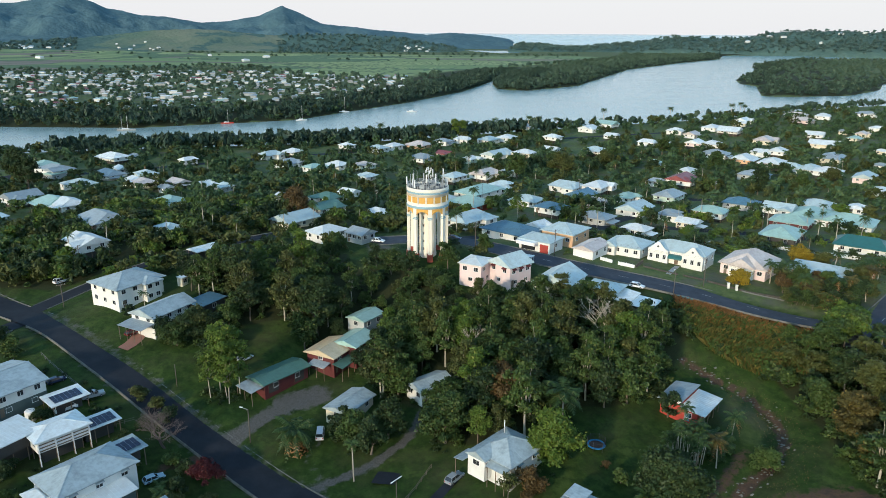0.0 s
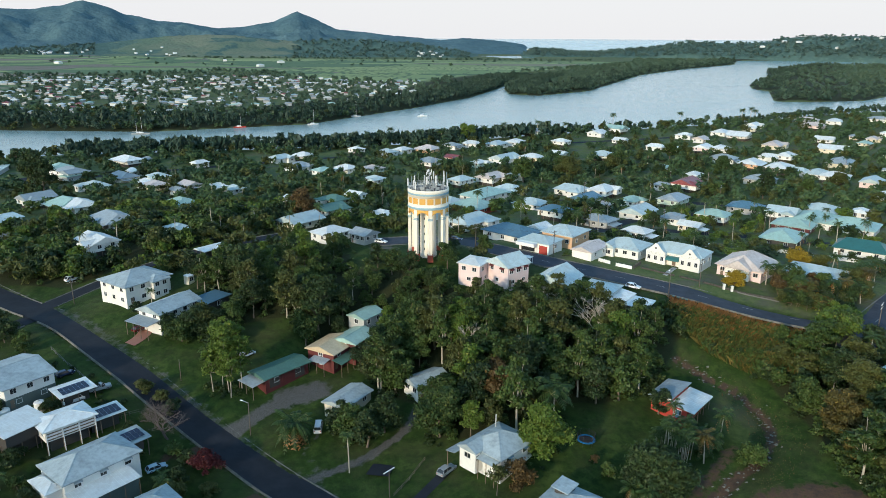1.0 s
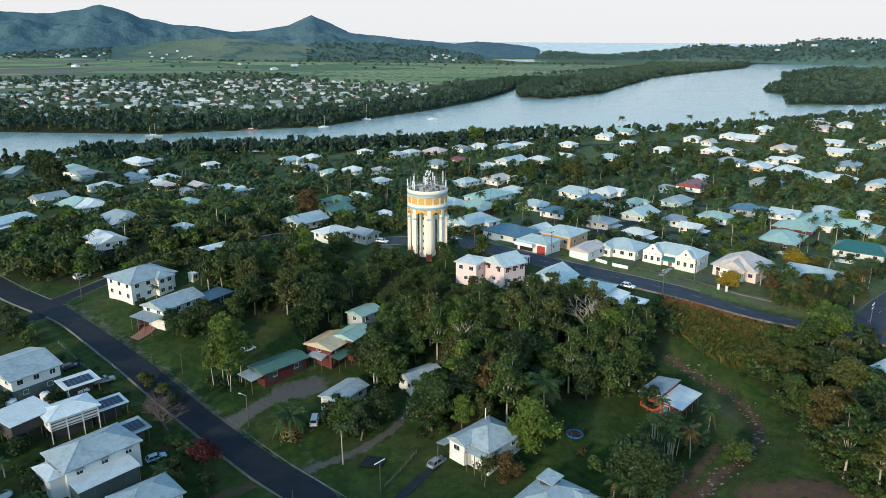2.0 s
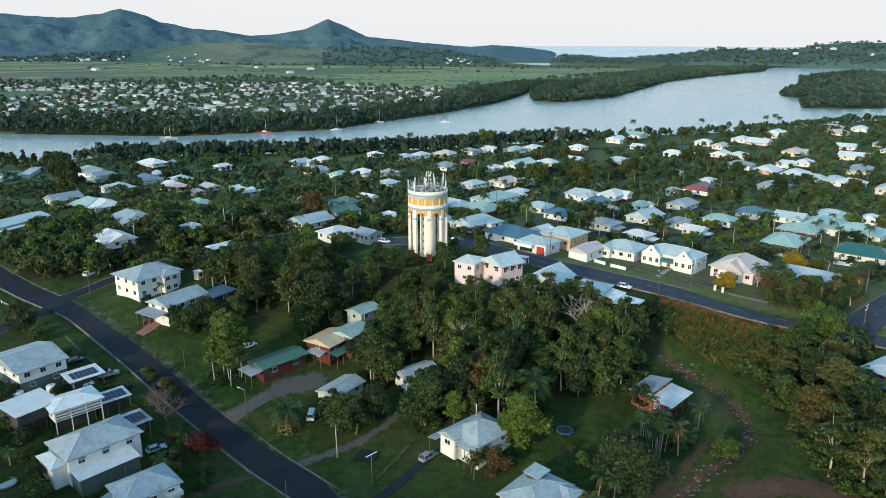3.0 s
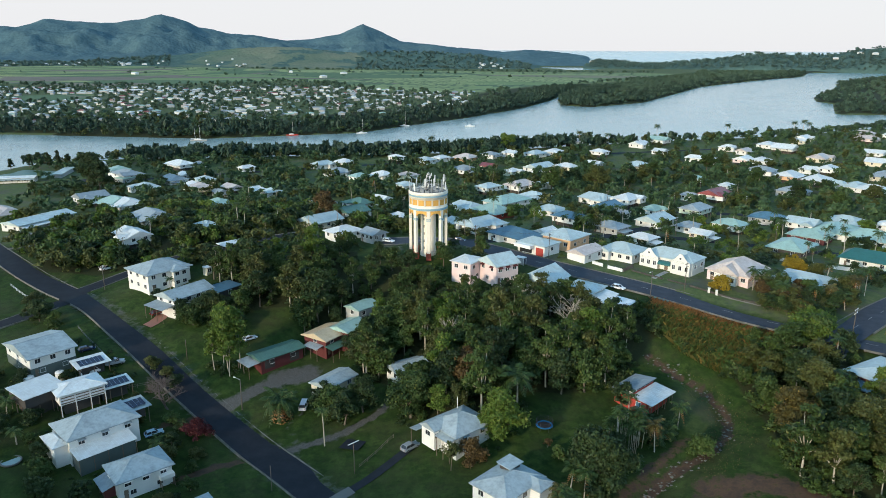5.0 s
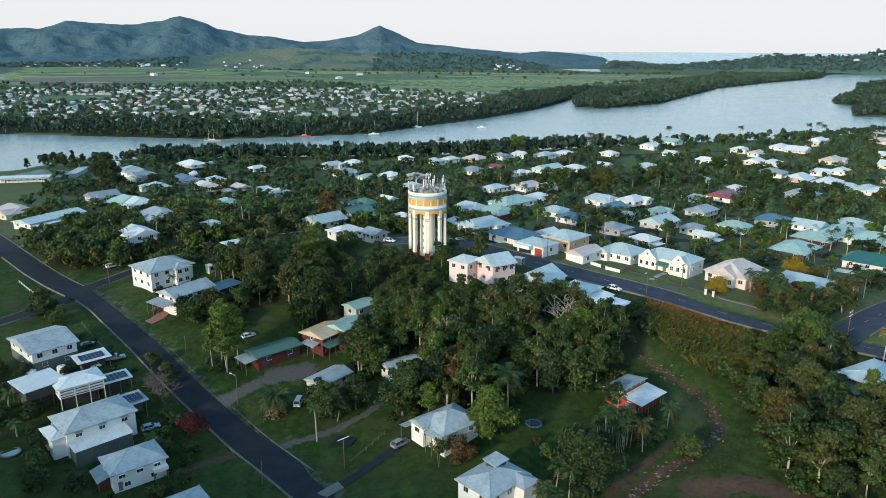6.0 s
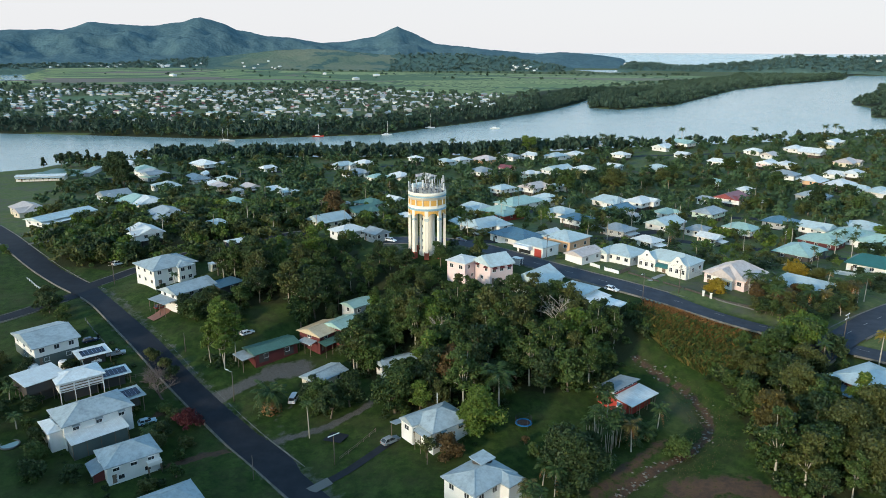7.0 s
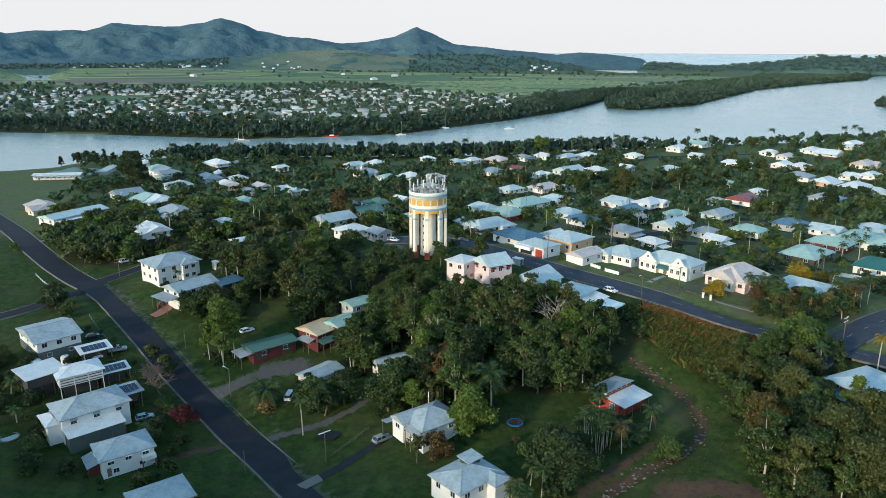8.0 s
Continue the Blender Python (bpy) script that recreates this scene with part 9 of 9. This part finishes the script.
def fence(label, line, height, kind, material, step=2.4):
    t = thing("fence", label, "fence", line[0][0], line[0][1], 0)
    x0, y0 = line[0]
    for (ax, ay), (bx, by) in zip(line, line[1:]):
        n = max(1, round(math.dist((ax, ay), (bx, by)) / step))
        for i in range(n):
            p, q = (ax + (bx - ax) * i / n, ay + (by - ay) * i / n), (ax + (bx - ax) * (i + 1) / n, ay + (by - ay) * (i + 1) / n)
            pz, qz = ground_z(*p), ground_z(*q)
            part("post", box(bmesh.new(), p[0] - x0 - 0.05, p[0] - x0 + 0.05, p[1] - y0 - 0.05, p[1] - y0 + 0.05, pz - 0.5, pz + height), M[material], t)
            a, b = Vector((p[0] - x0, p[1] - y0, pz)), Vector((q[0] - x0, q[1] - y0, qz))
            if kind == "wall":
                part("panel", bar(bmesh.new(), a + Vector((0, 0, height * 0.5 - 0.2)), b + Vector((0, 0, height * 0.5 - 0.2)), 0.10, height), M[material], t)
            else:
                for f in ((0.95, 0.5) if kind == "rail" else (0.95,)):
                    part("rail", bar(bmesh.new(), a + Vector((0, 0, height * f)), b + Vector((0, 0, height * f)), 0.06), M[material], t)
    return t


fence("low white rendered garden wall on the footpath", [(51.2, 220.6), (54.4, 217.6)], 1.3, "wall", "trim")
fence("low white rendered garden wall on the footpath", [(55.8, 215.8), (60.2, 212.6)], 1.3, "wall", "trim")
fence("dark timber garden fence beside the cottage", [(60.6, 212.6), (64.5, 218.5)], 1.4, "wall", "timber")
fence("low dark stone retaining wall before the lawn", [(63.5, 214.2), (72.5, 208.2)], 0.7, "wall", "stone_dark")
fence("low grey stone garden wall with plants", [(79.5, 203.0), (90.0, 196.2), (99.5, 191.0)], 0.8, "wall", "stone_dark")
fence("thin pale rail fence across the grass", [(-104, 170.2), (-96, 163.0), (-87, 155.4)], 1.0, "rail", "concrete")
fence("white rail fence along the lower street", [(-148, 201), (-135.5, 192)], 0.9, "rail", "trim")
fence("thin wire fence between the gardens", [(-77.4, 141.2), (-70.5, 146.2)], 1.1, "rail", "timber")
fence("thin wire fence on the lawn", [(-2.0, 132.5), (-5.0, 126.5), (-8.0, 122.0)], 1.0, "rail", "timber")
fence("low pale rail fence at the tower car park", [(-9, 228), (2, 229.5), (14, 221)], 0.9, "rail", "concrete")
fence("white garden wall behind the houses", [(112, 262), (128, 252)], 1.5, "wall", "trim")
fence("white garden wall in the far street", [(132, 250), (160, 236)], 1.6, "wall", "trim")
fence("low dark stone retaining wall before the lawn", [(73.8, 207.4), (79.0, 203.6)], 0.7, "wall", "stone_dark")
fence("low white rendered garden wall on the footpath", [(88.0, 197.2), (97.5, 190.8)], 0.5, "wall", "concrete")
for x, y in ((84.6, 199.2), (86.6, 198.0)):
    t = thing("gate_pillar", "white rendered gate pillar at the footpath", "pillar", x, y, ground_z(x, y))
    part("shaft", box(bmesh.new(), -0.3, 0.3, -0.3, 0.3, -0.4, 1.5), M["render"], t)
    part("capping", box(bmesh.new(), -0.38, 0.38, -0.38, 0.38, 1.5, 1.65), M["render"], t)
# bus shelter
t = thing("bus_shelter", "small white-roofed bus shelter beside the street", "shelter", 27.0, 213.5, ground_z(27, 213.5), -30)
part("roof", box(bmesh.new(), -1.7, 1.7, -1.1, 1.1, 2.4, 2.55), M["roof_white"], t)
for sx_ in (-1.5, 1.5):
    for sy_ in (-0.9, 0.9):
        part("post", box(bmesh.new(), sx_ - 0.06, sx_ + 0.06, sy_ - 0.06, sy_ + 0.06, -0.3, 2.39), M["trim"], t)
part("back_panel", box(bmesh.new(), -1.5, 1.5, -0.95, -0.85, 0.2, 2.2), M["grey_wall"], t)
part("bench", box(bmesh.new(), -1.3, 1.3, -0.8, -0.4, 0.4, 0.48), M["timber"], t)


def bin_at(x, y, rot):
    t = thing("wheelie_bin", "dark wheeled rubbish bin on the verge", "bin", x, y, float(land(x, y)) - 0.02, rot)
    bm = bmesh.new()
    v = [bm.verts.new(c) for c in ((-0.22, -0.24, 0.05), (0.22, -0.24, 0.05), (0.22, 0.24, 0.05), (-0.22, 0.24, 0.05), (-0.3, -0.34, 1.0), (0.3, -0.34, 1.0), (0.3, 0.34, 1.0), (-0.3, 0.34, 1.0))]
    for f in ((3, 2, 1, 0), (4, 5, 6, 7), (0, 1, 5, 4), (1, 2, 6, 5), (2, 3, 7, 6), (3, 0, 4, 7)):
        bm.faces.new([v[i] for i in f])
    part("body", bm, M["dark_steel"], t)
    part("lid", box(bmesh.new(), -0.32, 0.32, -0.38, 0.36, 1.0, 1.08), M["roof_green"], t)
    for s in (-0.24, 0.24):
        part("wheel", tube(bmesh.new(), [(s - 0.03, 0.28, 0.1), (s + 0.03, 0.28, 0.1)], [0.1, 0.1], 10), M["tyre"], t)


for x, y in ((67.0, 190.2), (68.2, 189.6), (69.3, 189.1), (70.3, 188.6)):
    bin_at(x, y, -30)
# trampoline on the lawn
t = thing("trampoline", "round trampoline with blue edge and dark net", "trampoline", 33.4, 135.2, ground_z(33.4, 135.2))
part("pad", lathe(bmesh.new(), [(1.55, 0.72), (2.0, 0.70), (2.0, 0.78), (1.55, 0.80)], 32, False), M["ring_blue"], t, "blue padded ring")
part("mat", tube(bmesh.new(), [(0, 0, 0.70), (0, 0, 0.73)], [1.56, 1.56], 32), M["net"], t, "black jumping mat")
for k in range(6):
    a = math.tau * k / 6
    part("pole", tube(bmesh.new(), [(1.95 * math.cos(a), 1.95 * math.sin(a), -0.2), (1.95 * math.cos(a), 1.95 * math.sin(a), 2.4)], [0.035, 0.035], 6), M["dark_steel"], t)
bm = bmesh.new()
for k in range(48):
    a = math.tau * k / 48
    bar(bm, (1.93 * math.cos(a), 1.93 * math.sin(a), 0.8), (1.93 * math.cos(a), 1.93 * math.sin(a), 2.3), 0.035)
for h in (1.1, 1.5, 1.9, 2.3):
    for k in range(24):
        a, b = math.tau * k / 24, math.tau * (k + 1) / 24
        bar(bm, (1.93 * math.cos(a), 1.93 * math.sin(a), h), (1.93 * math.cos(b), 1.93 * math.sin(b), h), 0.03)
part("safety_net", bm, M["net"], t)
# water tanks and small garden things
for x, y, r, h in ((-92.5, 143.6, 1.2, 2.0), (-98.5, 139.5, 1.4, 2.2)):
    t = thing("water_tank", "white round rainwater tank beside the house", "water tank", x, y, ground_z(x, y))
    part("tank", lathe(bmesh.new(), [(r, -0.3), (r, h), (r * 0.9, h + 0.18), (0.3, h + 0.35)], 28), M["trim"], t)
    part("lid", lathe(bmesh.new(), [(0.3, h + 0.33), (0.3, h + 0.42), (0.05, h + 0.43)], 16), M["grey_wall"], t)
t = thing("garden_pond", "round pale-edged garden pond in the lawn", "pond", -84.5, 112.5, ground_z(-84.5, 112.5))
part("rim", lathe(bmesh.new(), [(2.0, -0.2), (2.2, 0.0), (2.2, 0.25), (1.9, 0.25), (1.9, -0.1)], 32, False), M["concrete"], t)
part("water", tube(bmesh.new(), [(0, 0, 0.05), (0, 0, 0.1)], [1.92, 1.92], 32), M["water"], t)
t = thing("path", "pale concrete garden path to the house", "path", 71.0, 211.0, 0)
bm = bmesh.new()
a, b = (69.6, 208.6), (75.4, 217.8)
for i in range(8):
    p, q = [(a[0] + (b[0] - a[0]) * k / 8, a[1] + (b[1] - a[1]) * k / 8) for k in (i, i + 0.94)]
    bar(bm, (p[0] - 71, p[1] - 211, ground_z(*p) + 0.04), (q[0] - 71, q[1] - 211, ground_z(*q) + 0.04), 1.5, 0.16)
part("slab", bm, M["line"], t)


# ---- boats ----
def yacht(label, x, y, rot, length, hull, mast, masts=1):
    t = thing("sailing_boat", label, "boat", x, y, 0.0, rot)
    bm = bmesh.new()
    n = 10
    rings = []
    for i in range(n + 1):
        s = i / n
        w = length * 0.15 * math.sin(math.pi * min(0.22 + s * 0.78, 1)) ** 0.8
        rings.append([bm.verts.new((length * (s - 0.5), k * w, zz)) for k, zz in ((-1, 1.0 + 0.3 * s), (-0.7, 0.0), (0, -0.4), (0.7, 0.0), (1, 1.0 + 0.3 * s))])
    for a, b in zip(rings, rings[1:]):
        for k in range(4):
            bm.faces.new((a[k], b[k], b[k + 1], a[k + 1]))
        bm.faces.new((a[4], b[4], b[0], a[0]))
    bm.faces.new(rings[0])
    part("hull", bm, M[hull], t)
    bm = box(bmesh.new(), -length * 0.25, length * 0.15, -length * 0.08, length * 0.08, 1.0, 1.7)
    bmesh.ops.bevel(bm, geom=bm.edges[:], offset=0.15, segments=2, affect="EDGES")
    part("cabin", bm, M["trim"], t)
    for k in range(masts):
        px = length * (0.08 - 0.3 * k)
        part("mast", tube(bmesh.new(), [(px, 0, 0.8), (px, 0, mast * (1 - 0.2 * k))], [0.12, 0.07], 8), M["trim"], t)
        bm = bmesh.new()
        bar(bm, (px, 0, 2.3), (px - length * 0.28, 0, 2.2), 0.22)
        part("boom", bm, M["trim"], t)
    return t


yacht("moored yacht with a red hull and white mast", -221.4, 743.4, 15, 13, "hull_red", 14)
yacht("white moored sailing yacht with a tall mast", -150.4, 771.7, 25, 12, "trim", 16)
yacht("white moored sailing yacht", -115.3, 850.9, 20, 12, "trim", 18)
yacht("white moored launch without sails", -36.6, 859.4, 10, 12, "trim", 4)
yacht("grey two-masted boat moored in the river", -301.5, 687.6, 5, 17, "grey_wall", 16, 2)
# bowling green and jetty by the river
t = thing("bowling_green", "square green lawn with a dark surround", "sports green", -324, 461, ground_z(-324, 461), -6)
part("kerb", box(bmesh.new(), -20, 20, -15, 15, -1, 0.15), M["concrete"], t)
part("turf", box(bmesh.new(), -19, 19, -14, 14, 0, 0.22), M["roof_green"], t, "even green turf")
t = thing("grandstand", "low white-roofed shed beside the green", "shed", -300, 462, ground_z(-300, 462), 108)
walls_on(t, -16, 16, -2.5, 2.5, -1, 3.0, "grey_wall")
roof_on(t, -16, 16, -2.5, 2.5, 3.0, "skillion", 8, "roof_blue", 0.6, True, "x")


# stones in the dry creek
g = np.random.default_rng(91)
ball = np.array([(1, 0, 0), (-1, 0, 0), (0, 1, 0), (0, -1, 0), (0, 0, 1), (0, 0, -1)], float)
sides = np.array([(0, 2, 4), (2, 1, 4), (1, 3, 4), (3, 0, 4), (2, 0, 5), (1, 2, 5), (3, 1, 5), (0, 3, 5)])
vs, fs = [], []
bed = [p for p in CREEK if p[1] > 106]
for i in range(200):
    x, y = bed[g.integers(len(bed))]
    x, y = x + g.normal(0, 1.1), y + g.normal(0, 1.1)
    r = g.uniform(0.14, 0.5) * np.array([1, g.uniform(0.6, 1), 0.6])
    vs.append((ball + g.normal(0, 0.22, ball.shape)) * r + np.array([x, y, ground_z(x, y) + 0.02]))
    fs.append(sides + i * 6)
tagged(new("creek_stones", mesh_of("creek_stones", np.concatenate(vs), np.concatenate(fs), M["kerb"])), "grey broken stones in the dry creek bed", "stones", kind="stuff")
